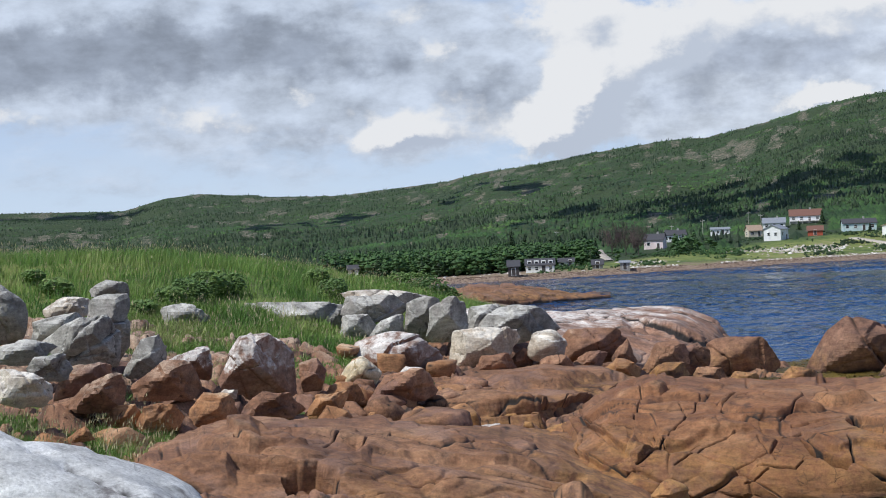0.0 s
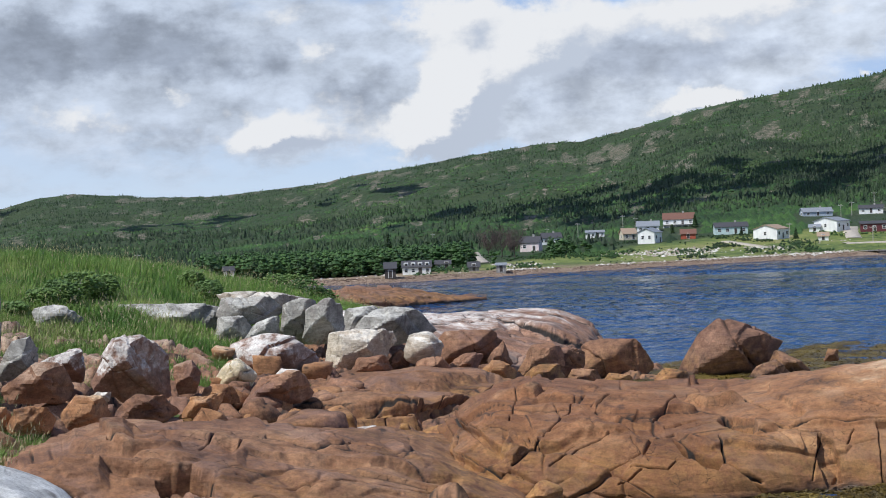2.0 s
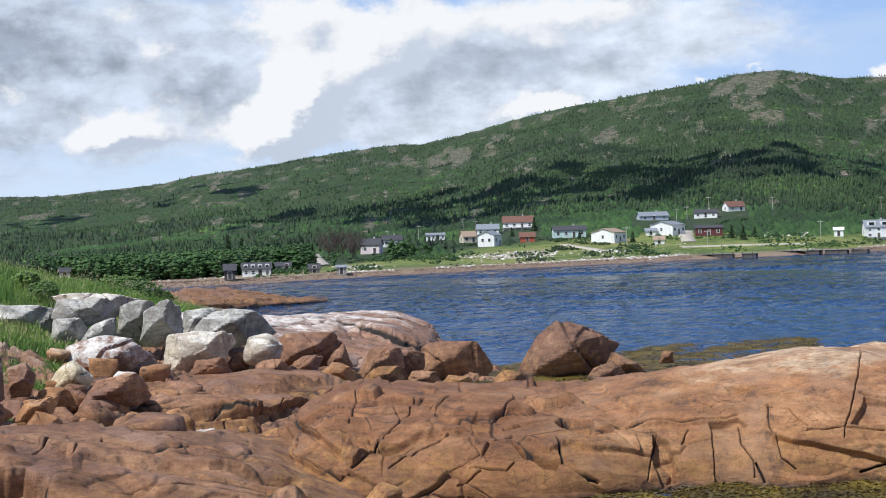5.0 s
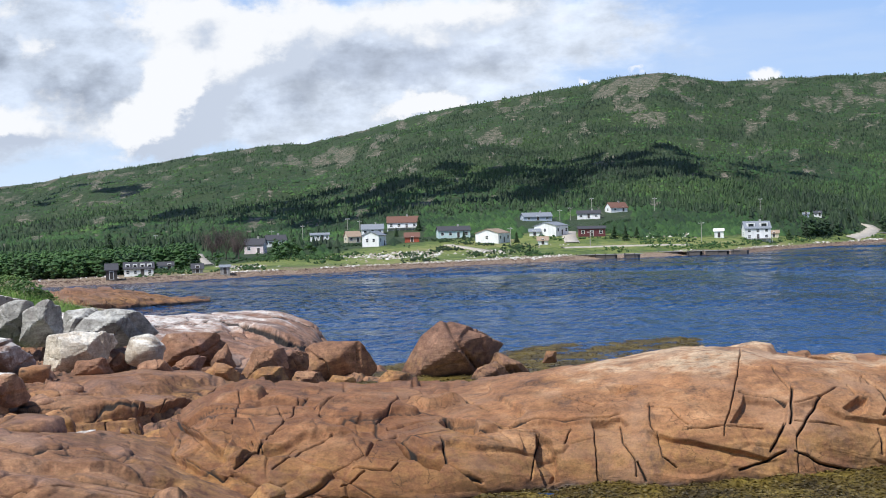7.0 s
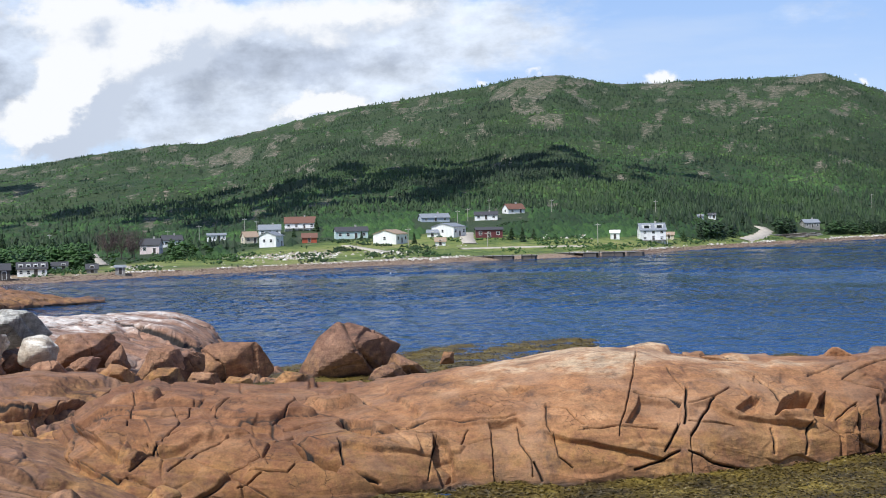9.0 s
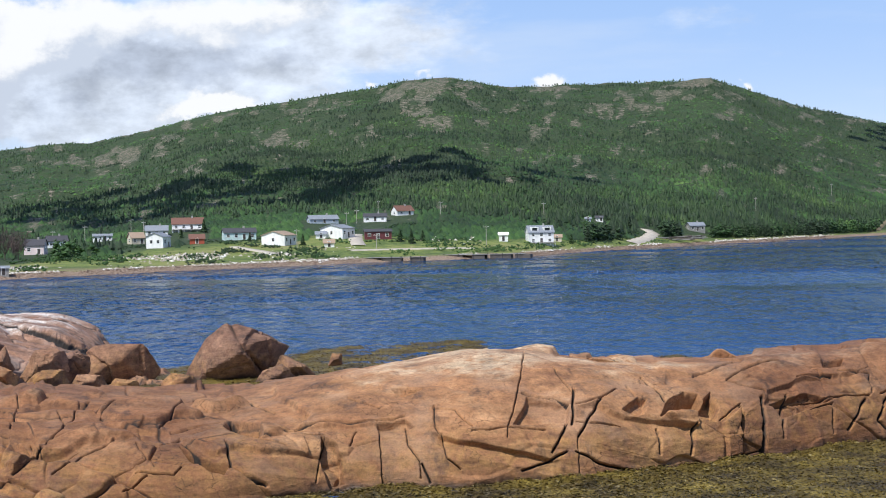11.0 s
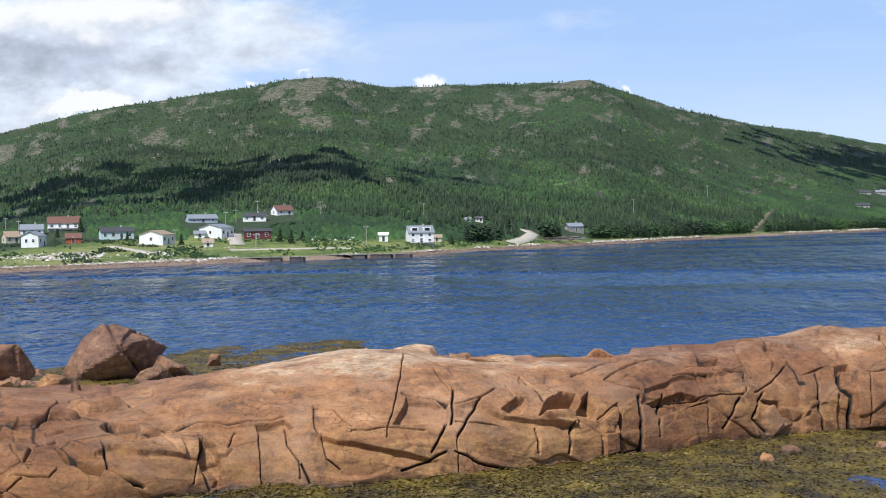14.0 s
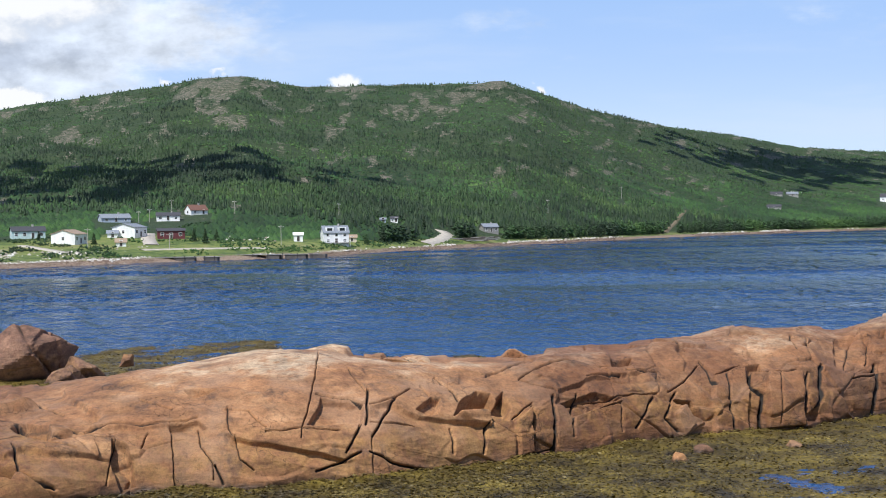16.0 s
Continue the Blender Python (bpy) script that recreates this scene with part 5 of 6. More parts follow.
hewn(95, ((-7.54, -4.91), (-7.31, -4.74), (-6.84, -4.74), (-6.92, -5.05)), ROCK_WHITE, "small white stone among red rocks", 103, 0.8, 0.5, 40)
hewn(84, ((-12.42, -6.04), (-11.83, -5.66), (-11.46, -6.10)), ROCK_RED, "red-brown boulder on the shore ledge", 104, 0.8, 0.5, 40)
hewn(83, ((-9.18, -6.64), (-8.80, -6.26), (-7.52, -6.22), (-7.32, -6.74), (-8.28, -6.87)), ROCK_RED, "red-brown boulder on the shore ledge", 105, 0.8, 0.6, 40)
hewn(76, ((-5.24, -8.68), (-5.02, -7.92), (-3.72, -7.85), (-3.00, -8.34), (-3.40, -8.95)), ROCK_RED, "red rock at the foot of the slab", 106, 0.8, 0.6, 20)
hewn(79, ((6.29, -9.21), (6.43, -8.76), (7.01, -8.23), (7.65, -8.46), (7.88, -9.24)), ROCK_RED, "rounded orange rock ringed by seaweed", 107, 0.9, 0.4, 9)
hewn(151, ((11.69, -4.83), (11.92, -4.43), (12.42, -3.70), (12.88, -3.29), (13.49, -3.23), (14.32, -3.57), (15.33, -3.93), (15.42, -4.12), (14.49, -4.35), (13.91, -5.00), (12.61, -5.08)), ROCK_DARK, "large peaked brown boulder split by a slanting cleft", 605, 0.8, 0.55, 40)
hewn(149, ((14.48, -4.69), (14.71, -4.21), (15.20, -4.15), (15.56, -4.53), (15.96, -4.69), (15.99, -5.06), (15.03, -5.03)), ROCK_DARK, "broken brown rock leaning on the boulder", 607, 0.8, 0.7, 40)
hewn(146, ((13.84, -5.11), (14.20, -4.68), (14.76, -4.51), (15.36, -4.97), (14.84, -5.21)), ROCK_DARK, "small broken rock below the boulder", 613, 0.8, 0.6, 40)
hewn(156, ((16.25, -4.54), (16.39, -4.21), (16.72, -4.19), (16.75, -4.56)), ROCK_BROWN, "small brown rock in the seaweed", 617, 0.8, 0.5, 40)
hewn(144, ((10.85, -5.14), (11.04, -4.81), (11.51, -4.71), (12.09, -5.06), (11.86, -5.26)), ROCK_RED, "low orange rock among the seaweed", 615, 0.8, 0.4, 20)

# loose red stones between the ledges
rng = np.random.RandomState(9)
for k in range(150):
    az = rng.uniform(-13, 4)
    d = rng.uniform(84, 124)
    s = rng.uniform(0.5, 1.9) * (1.25 if k % 5 == 0 else 0.85)
    if az < -3.3 and d > 99:
        continue
    boulder(az, d, float(near_height(az, d)) + 0.3 + s * 0.18, s * rng.uniform(1.2, 2.0), s, (ROCK_BROWN, ROCK_RED, ROCK_BROWN, ROCK_RED, ROCK_MIX)[k % 5], "small broken red-brown stone on the shore", 400 + k, yaw=rng.uniform(0, 90), tip=rng.uniform(-15, 15), planes=6, edge=50, fine=False, name="stone", group="loose shore stones")

CLUMP = bmesh.new()
bmesh.ops.create_cone(CLUMP, segments=4, radius1=1, radius2=0, depth=1, matrix=Matrix.Translation((0, 0, 0.5)))
bmesh.ops.create_cone(CLUMP, segments=4, radius1=1, radius2=0, depth=1, matrix=Matrix.Translation((0, 0, -0.5)) @ Matrix.Rotation(math.pi, 4, "X"))
bmesh.ops.remove_doubles(CLUMP, verts=CLUMP.verts, dist=0.01)
CLUMP.verts.index_update()
CLUMP_V, CLUMP_F = np.array([v.co for v in CLUMP.verts]), np.array([[v.index for v in f.verts] for f in CLUMP.faces])
CLUMP.free()


DOME_F = CLUMP_F[[i for i, f in enumerate(CLUMP_F) if CLUMP_V[f, 2].max() > 0.5]]


def clumps(points, sizes, rng, flat=0.8, rag=0.5, shape=CLUMP_F):
    """Small ragged leaf clumps, one island each."""
    n, k = len(points), len(CLUMP_V)
    r = 1 + rng.uniform(-rag, rag, (n, k, 1))
    v = CLUMP_V[None] * r * sizes[:, None, None] * np.array([1, 1, flat])
    v = v + points[:, None]
    return v.reshape(-1, 3), (np.arange(n)[:, None, None] * k + shape[None]).reshape(-1, 3)



# ---- the village ----
def paint(name, color, boards=True, rough=0.6):
    """Painted clapboard with soft weather stains."""
    m, n = material(name)
    pos = n.node("TexCoord").outputs["Object"]
    stain = n.noise(n.scaled(pos, (0.8, 0.8, 0.25)), 1.0, 5, 0.6)
    lap = n.math("FRACT", n.math("MULTIPLY", n.node("SeparateXYZ", i0=pos).outputs[2], 5.0))
    col = n.mix(1.0, color, n.ramp(stain, [(0.3, 0.82), (0.65, 1.05)]), "MULTIPLY")
    n.finish(col, rough, n.bump(lap if boards else stain, 0.35, 0.05))
    return m


WHITE, CREAM, PINK = paint("white_clapboard", (0.86, 0.86, 0.84)), paint("cream_clapboard", (0.62, 0.55, 0.42)), paint("pink_clapboard", (0.78, 0.66, 0.64))
TEAL, REDPAINT, MAROON = paint("pale_green_clapboard", (0.58, 0.72, 0.7)), paint("red_paint", (0.42, 0.09, 0.045)), paint("maroon_paint", (0.13, 0.03, 0.035))
BLUEGREY, WOOD, DARKWOOD = paint("blue_grey_clapboard", (0.42, 0.48, 0.56)), paint("weathered_wood", (0.3, 0.29, 0.27)), paint("dark_wood", (0.06, 0.05, 0.045))
SHINGLE, BROWNROOF, GREYROOF, TANROOF = plain("dark_shingles", (0.06, 0.06, 0.068), 0.9), plain("brown_shingles", (0.17, 0.085, 0.062), 0.9), plain("grey_shingles", (0.22, 0.24, 0.27), 0.8), plain("tan_shingles", (0.34, 0.25, 0.18), 0.9)
TRIM, CONCRETE, GRAVEL = plain("white_trim", (0.78, 0.78, 0.76), 0.5, 0.08), plain("old_concrete", (0.36, 0.35, 0.33), 0.9, 0.3, 0.8), plain("gravel", (0.46, 0.41, 0.34), 0.95, 0.3, 0.5)
DIRT = plain("worn_dirt", (0.17, 0.135, 0.075), 0.95, 0.4, 0.3)
m, n = material("window_glass")
n.finish((0.02, 0.025, 0.03), 0.06, None, IOR=1.5)
GLASS = m
CLEARINGS = []


def box(bm, x0, x1, y0, y1, z0, z1):
    v = [bm.verts.new((x, y, z)) for x in (x0, x1) for y in (y0, y1) for z in (z0, z1)]
    for f in ((0, 1, 3, 2), (4, 6, 7, 5), (0, 4, 5, 1), (2, 3, 7, 6), (0, 2, 6, 4), (1, 5, 7, 3)):
        bm.faces.new([v[i] for i in f])


def box_mesh(*args):
    bm = bmesh.new()
    box(bm, *args)
    return bm


def window(parent, x, y, z, w, h, side):
    """side 0: in the front wall, 1 and -1: in the gable walls."""
    bm, pane = bmesh.new(), bmesh.new()
    t = 0.12
    for a, b, c, e in ((-w / 2 - t, -w / 2, -h / 2 - t, h / 2 + t), (w / 2, w / 2 + t, -h / 2 - t, h / 2 + t), (-w / 2, w / 2, -h / 2 - t, -h / 2), (-w / 2, w / 2, h / 2, h / 2 + t), (-w / 2, w / 2, -0.04, 0.04)):
        if side == 0:
            box(bm, x + a, x + b, y - 0.08, y + 0.02, z + c, z + e)
        else:
            box(bm, *sorted((x - side * 0.02, x + side * 0.08)), y + a, y + b, z + c, z + e)
    if side == 0:
        box(pane, x - w / 2, x + w / 2, y - 0.03, y + 0.02, z - h / 2, z + h / 2)
    else:
        box(pane, *sorted((x - side * 0.02, x + side * 0.03)), y - w / 2, y + w / 2, z - h / 2, z + h / 2)
    fr = part("window", bm, TRIM, parent)
    part("pane", pane, GLASS, fr)


def house(az, d, w, depth, wall_h, roof_h, turn, wall, roof, label, cols=3, storeys=1, door=True, chimney=True, gable_windows=1, name="house", dormers=0, deck=False):
    """A gabled house; its ridge runs across the view when turn is 0, and its gable faces the view at 90."""
    w, depth, wall_h, roof_h = w * 0.85, depth * 0.85, wall_h * 0.88, roof_h * 0.82
    CLEARINGS.append((az, d, math.degrees((w + 4) / d) * 0.62))
    base = new(name)
    p = settle(np.array([az]), np.array([d]))[0]
    base.matrix_world = Matrix.Translation(p) @ Euler((0, 0, radians(turn - az))).to_matrix().to_4x4()
    hx, hy = w / 2, depth / 2
    bm = bmesh.new()
    ends = []
    for x in (-hx, hx):
        ends.append([bm.verts.new(c) for c in ((x, -hy, -1.5), (x, hy, -1.5), (x, hy, wall_h), (x, 0, wall_h + roof_h), (x, -hy, wall_h))])
    bm.faces.new(ends[0][::-1])
    bm.faces.new(ends[1])
    for i in range(5):
        bm.faces.new((ends[0][i], ends[0][(i + 1) % 5], ends[1][(i + 1) % 5], ends[1][i]))
    part("wall", bm, wall, base)
    over, th = 0.4, 0.18
    slope = roof_h / hy
    for sgn in (-1, 1):
        bm = bmesh.new()
        q = [(0, wall_h + roof_h + 0.02), (sgn * (hy + over), wall_h - slope * over + 0.02)]
        vs = [[bm.verts.new((x, y, z + dz)) for x in (-hx - over, hx + over)] for y, z in q for dz in (0, th)]
        a, b, c, e = vs
        for fc in ((a[0], a[1], c[1], c[0]), (b[0], e[0], e[1], b[1]), (c[0], c[1], e[1], e[0]), (a[0], b[0], b[1], a[1]), (a[0], c[0], e[0], b[0]), (a[1], b[1], e[1], c[1])):
            bm.faces.new(fc)
        bmesh.ops.recalc_face_normals(bm, faces=bm.faces)
        part("roof", bm, roof, base)
    step = w / cols
    for s in range(storeys):
        zc = wall_h / storeys * (s + 0.55)
        for c in range(cols):
            if door and s == 0 and c == cols // 2:
                dr = part("door", box_mesh(-hx + step * (c + 0.5) - 0.5, -hx + step * (c + 0.5) + 0.5, -hy - 0.07, -hy + 0.02, 0.1, 2.1), DARKWOOD, base)
                part("door_frame", box_mesh(-hx + step * (c + 0.5) - 0.62, -hx + step * (c + 0.5) + 0.62, -hy - 0.05, -hy + 0.02, 0.05, 2.24), TRIM, dr)
                continue
            window(base, -hx + step * (c + 0.5), -hy, zc, min(1.1, step * 0.4), min(1.2, wall_h / storeys * 0.42), 0)
    for k in range(gable_windows):
        y = (k - (gable_windows - 1) / 2) * depth * 0.4
        for side in (-1, 1):
            window(base, side * hx, y, wall_h * 0.55, 0.95, 1.15, side)
    if chimney:
        part("chimney", box_mesh(hx * 0.3 - 0.35, hx * 0.3 + 0.35, -0.35, 0.35, wall_h + roof_h * 0.5, wall_h + roof_h + 0.9), CONCRETE, base)
    for k in range(dormers):
        x = -hx + w * (k + 0.5) / dormers
        zt = wall_h + roof_h * 0.8
        dm = part("dormer", box_mesh(x - w * 0.32 / dormers, x + w * 0.32 / dormers, -hy * 0.8, 0, wall_h + 0.1, zt), wall, base)
        part("pane", box_mesh(x - w * 0.2 / dormers, x + w * 0.2 / dormers, -hy * 0.8 - 0.06, -hy * 0.8 + 0.02, wall_h + 0.45, zt - 0.3), GLASS, dm)
    if deck:
        part("deck", box_mesh(-hx - 0.3, hx + 0.3, -hy - 2.4, -hy - 0.01, 0.2, 0.45), WOOD, base)
        for k in range(6):
            x = -hx + w * k / 5
            part("deck_post", box_mesh(x - 0.06, x + 0.06, -hy - 2.35, -hy - 2.2, -1.2, 1.3), TRIM, base)
        part("deck_rail", box_mesh(-hx - 0.2, hx + 0.2, -hy - 2.34, -hy - 2.24, 1.31, 1.4), TRIM, base)
    return tagged(base, label, "house" if name == "house" else "shed", "village buildings")


def pole_mesh(h, r=0.16):
    bm = bmesh.new()
    bmesh.ops.create_cone(bm, cap_ends=True, segments=8, radius1=r, radius2=r * 0.7, depth=h + 1.5, matrix=Matrix.Translation((0, 0, (h - 1.5) / 2)))
    return bm


def utility_pole(az, d, h):
    base = new("utility_pole")
    base.matrix_world = Matrix.Translation(settle(np.array([az]), np.array([d]))[0]) @ Euler((0, 0, radians(20 - az))).to_matrix().to_4x4()
    CLEARINGS.append((az, d, 0.12))
    part("pole", pole_mesh(h), POLEWOOD, base)
    arm = part("crossarm", box_mesh(-1.1, 1.1, -0.08, 0.08, h - 0.75, h - 0.6), POLEWOOD, base)
    for x in (-1.0, -0.5, 0.5, 1.0):
        part("insulator", box_mesh(x - 0.06, x + 0.06, -0.06, 0.06, h - 0.6, h - 0.38), TRIM, arm)
    return tagged(base, "grey weathered wooden utility pole with a crossarm", "utility pole", "village poles")


POLEWOOD = plain("pole_wood", (0.36, 0.34, 0.3), 0.9)


def track(name, label, width, *places):
    """A gravel way over the land along places given as bearing and distance."""
    pts = []
    for (a0, d0), (a1, d1) in zip(places, places[1:]):
        for k in range(12):
            pts.append((a0 + (a1 - a0) * k / 12, d0 + (d1 - d0) * k / 12))
    pts.append(places[-1])
    az, d = np.array([q[0] for q in pts]), np.array([q[1] for q in pts])
    c = settle(az, d)
    run = np.gradient(c[:, :2], axis=0)
    run /= np.linalg.norm(run, axis=1, keepdims=True)
    nor = np.stack([-run[:, 1], run[:, 0]], 1)
    rows = []
    for s in (-1.15, -1.0, 0.0, 1.0, 1.15):
        q = c[:, :2] + nor * width / 2 * s * (1 + 0.15 * np.sin(np.arange(len(c)) * 1.7))[:, None]
        aa, dd = np.degrees(np.arctan2(q[:, 0], q[:, 1])), np.hypot(q[:, 0], q[:, 1])
        g = settle(aa, dd)
        g[:, 2] += 0.3 - (0.9 if abs(s) > 1.1 else 0.0)
        rows.append(g)
    v = np.stack(rows, 1).reshape(-1, 3)
    for a, dd in pts[::4]:
        CLEARINGS.append((a, dd, math.degrees(width / dd) * 0.8))
    return tagged(part(name, np_mesh(name, v, grid_faces(len(c), 5)), DIRT if name == "road_6" else GRAVEL), label, "road", kind="structure")


house(2.29, 474, 3.5, 4.0, 3.1, 1.7, 0, DARKWOOD, SHINGLE, "dark weathered wooden shed on the shore", cols=1, door=True, chimney=False, gable_windows=0, name='shed')
house(3.16, 498, 9.4, 7.0, 2.4, 2.0, 0, WHITE, SHINGLE, "long white house with a row of dormer windows", cols=4, dormers=4, chimney=False)
house(4.02, 536, 5.4, 4.5, 1.8, 1.2, 0, WHITE, SHINGLE, "small white outbuilding with a dark roof", cols=2, door=True, chimney=False, gable_windows=0, name='shed')
house(5.04, 508, 3.6, 4.0, 1.5, 1.5, 0, WOOD, SHINGLE, "small grey shed with a black roof", cols=1, door=True, chimney=False, gable_windows=0, name='shed')
house(5.93, 499, 3.2, 4.0, 2.3, 0.6, 0, WOOD, GREYROOF, "square grey weathered shed", cols=1, door=True, chimney=False, gable_windows=0, name='shed')
house(6.94, 657, 8.5, 8.0, 3.8, 2.6, -12, PINK, SHINGLE, "pale pink bungalow with a dark roof", cols=2)
house(7.59, 707, 9.2, 8.0, 2.8, 2.3, 10, WHITE, SHINGLE, "white wing of the bungalow with a dark roof", cols=3)
house(9.04, 751, 9.2, 4.0, 2.6, 0.9, 5, WHITE, GREYROOF, "white mobile home beside a pole", cols=4, chimney=False)
house(10.11, 707, 6.6, 6.0, 2.9, 2.4, 20, CREAM, TANROOF, "small cream cottage with a tan roof", cols=2, chimney=False)
house(10.77, 744, 10.8, 7.0, 2.9, 2.4, 0, WHITE, GREYROOF, "white house with a long grey roof", cols=3)
house(10.82, 668, 9.0, 8.0, 4.7, 1.8, 68, WHITE, GREYROOF, "white house with its gable to the water", cols=2, gable_windows=2, chimney=False)
house(11.77, 758, 15.5, 9.0, 3.1, 3.1, 0, WHITE, BROWNROOF, "large house with a broad red-brown roof", cols=4, deck=True)
house(12.06, 680, 6.6, 5.0, 2.3, 1.9, 0, REDPAINT, BROWNROOF, "red painted shed below the brown roofed house", cols=1, door=True, chimney=False, gable_windows=0, name='shed')
house(13.42, 699, 15.0, 8.0, 3.2, 2.0, 8, TEAL, SHINGLE, "pale green and white house with a dark roof", cols=4, chimney=True)
house(14.71, 669, 11.0, 11.7, 4.1, 1.9, 62, WHITE, TANROOF, "white bungalow with a brown roof and its gable to the bay", cols=3, chimney=False, gable_windows=1)
house(16.63, 705, 10.0, 12.8, 4.2, 1.8, 55, WHITE, GREYROOF, "white house with a grey side and a low gable", cols=3, chimney=False)
house(16.09, 702, 5.0, 4.0, 1.9, 1.3, 0, WHITE, GREYROOF, "low white porch shed", cols=1, door=True, chimney=False, gable_windows=0, name='shed')
house(16.35, 658, 4.5, 3.5, 1.9, 1.5, 0, WHITE, TANROOF, "small white garden shed", cols=1, door=True, chimney=False, gable_windows=0, name='shed')
house(16.15, 797, 15.5, 8.0, 2.1, 2.1, 15, BLUEGREY, GREYROOF, "blue grey house half hidden by trees", cols=3)
house(17.87, 799, 12.2, 8.0, 2.5, 1.7, 0, WHITE, SHINGLE, "white house with a dark roof among the trees", cols=3)
house(18.77, 824, 10.4, 7.0, 2.3, 2.8, 30, WHITE, BROWNROOF, "white house with a steep brown roof on the slope", cols=2)
house(17.95, 699, 12.5, 6.0, 3.4, 1.1, 4, MAROON, SHINGLE, "long dark red shed with a flat dark roof", cols=3, door=True, chimney=False, gable_windows=0, name='shed')
house(22.07, 705, 4.3, 2.6, 3.1, 1.0, 0, WHITE, TRIM, "tiny white wooden outhouse", cols=1, door=True, chimney=False, gable_windows=0, name='shed')
house(23.26, 718, 12.3, 8.0, 5.2, 3.2, 12, WHITE, GREYROOF, "two storey white and blue grey house by the shore", cols=3, storeys=2, dormers=2, deck=True)
house(23.82, 742, 4.8, 4.0, 1.9, 1.3, 0, CREAM, TANROOF, "low tan shed beside the house", cols=1, door=True, chimney=False, gable_windows=0, name='shed')
house(25.22, 870, 4.2, 6.0, 1.9, 1.2, 0, WHITE, SHINGLE, "white cottage nearly hidden by trees", cols=2, chimney=False)
house(24.85, 860, 3.3, 5.0, 1.3, 0.9, 0, BLUEGREY, GREYROOF, "grey shed nearly hidden by trees", cols=1, door=True, chimney=False, gable_windows=0, name='shed')
house(28.32, 910, 9.4, 9.0, 3.0, 2.0, 20, WOOD, GREYROOF, "weathered grey house with white patches", cols=3)
house(38.14, 1721, 13, 9.0, 2.6, 2.2, 10, WOOD, GREYROOF, "long low grey house in a clearing", cols=3)
house(37.65, 1686, 13.1, 7.0, 2.2, 2.2, 0, WOOD, SHINGLE, "low grey shed beside the house", cols=1, door=True, chimney=False, gable_windows=0, name='shed')
CLEARINGS.pop()
house(37.57, 1567, 14.2, 8.0, 2.3, 2.3, 0, WOOD, SHINGLE, "low building among bright bushes", cols=3, chimney=False)
CLEARINGS.pop()
house(41.16, 1826, 20.1, 8.0, 6.0, 4.0, 0, WHITE, SHINGLE, "white house at the edge of the wood", cols=3)
house(-2.98, 564, 4.0, 4.0, 2.6, 1.4, 0, WHITE, SHINGLE, "white shed half hidden by young spruces", cols=1, door=True, chimney=False, gable_windows=0, name='shed')
utility_pole(8.49, 768, 6.7)
utility_pole(7.48, 799, 5.7)
utility_pole(15.30, 651, 7.0)
utility_pole(17.90, 652, 5.7)
utility_pole(21.51, 684, 7.8)
utility_pole(17.27, 793, 6.2)
utility_pole(17.98, 845, 4.9)
utility_pole(20.02, 831, 6.2)
utility_pole(16.93, 788, 5.6)
utility_pole(30.27, 1063, 8.3)
utility_pole(23.41, 877, 6.2)
utility_pole(32.67, 1313, 8.9)
utility_pole(9.96, 811, 5.8)
utility_pole(10.36, 791, 4.6)
utility_pole(3.73, 871, 5.6)
utility_pole(-5.90, 623, 8.3)
track("road_1", "pale gravel lane down to the shore", 4, (5.00, 688), (5.14, 626), (5.35, 573))
track("road_2", "gravel lane between the houses", 3.5, (13.24, 656), (13.76, 642), (14.22, 630), (14.57, 619))
track("road_3", "gravel drive to a white house", 5, (17.22, 718), (17.22, 694), (17.32, 667))
track("road_4", "gravel slope down to the landing place", 5.5, (26.74, 871), (26.97, 860), (26.74, 832), (26.25, 802))
track("road_5", "grassy gravel track along the shore", 3, (17.00, 640), (18.21, 648), (19.69, 658), (21.17, 668))
track("road_6", "faded brown dirt track up through the wood", 2.4, (34.09, 1165), (34.40, 1245), (34.72, 1356))
CLEARINGS.append((5.53, 626, 0.7))
CLEARINGS.append((6.39, 616, 0.7))

def wharf(az, d, length, label):
    """An old timber wharf: stone-filled cribs with dark openings between, and a plank deck."""
    base = new("wharf")
    base.matrix_world = Matrix.Translation(polar(az, d, 0)) @ Euler((0, 0, radians(-12 - az))).to_matrix().to_4x4() @ Matrix.Diagonal((1, 1, 0.72, 1))
    x, k = -length / 2, 0
    while x < length / 2 - 2:
        wd = (5.5, 6.5, 4.5, 7.5)[k % 4]
        crib = part("crib", box_mesh(x, x + wd, 0, 5, -1.5, 2.0), CRIBWOOD, base)
        for zz in range(5):
            part("log", box_mesh(x - 0.15, x + wd + 0.15, -0.18, 0.02, 0.05 + zz * 0.4, 0.33 + zz * 0.4), CRIBWOOD, crib)
        x, k = x + wd + (3.0, 3.6, 2.2, 1.6)[k % 4], k + 1
    for j in range(int(length / 1.5)):
        part("deck_plank", box_mesh(-length / 2 + j * 1.5, -length / 2 + j * 1.5 + 1.42, -0.5, 6, 2.02 + 0.02 * (j % 3), 2.2 + 0.02 * (j % 3)), WOOD, base)
    for j in range(7):
        xx = -length / 2 + (j + 0.5) * length / 7
        part("post", box_mesh(xx - 0.15, xx + 0.15, -0.48, -0.2, -1, 2.7), DARKWOOD, base)
    return tagged(base, label, "wharf", "old wharves")


CRIBWOOD = plain("crib_logs", (0.15, 0.13, 0.115), 0.9, 0.35, 0.8)
wharf(21.07, 632, 38, "old grey timber wharf on stone cribs")
wharf(18.39, 607, 24, "low broken timber landing stage")


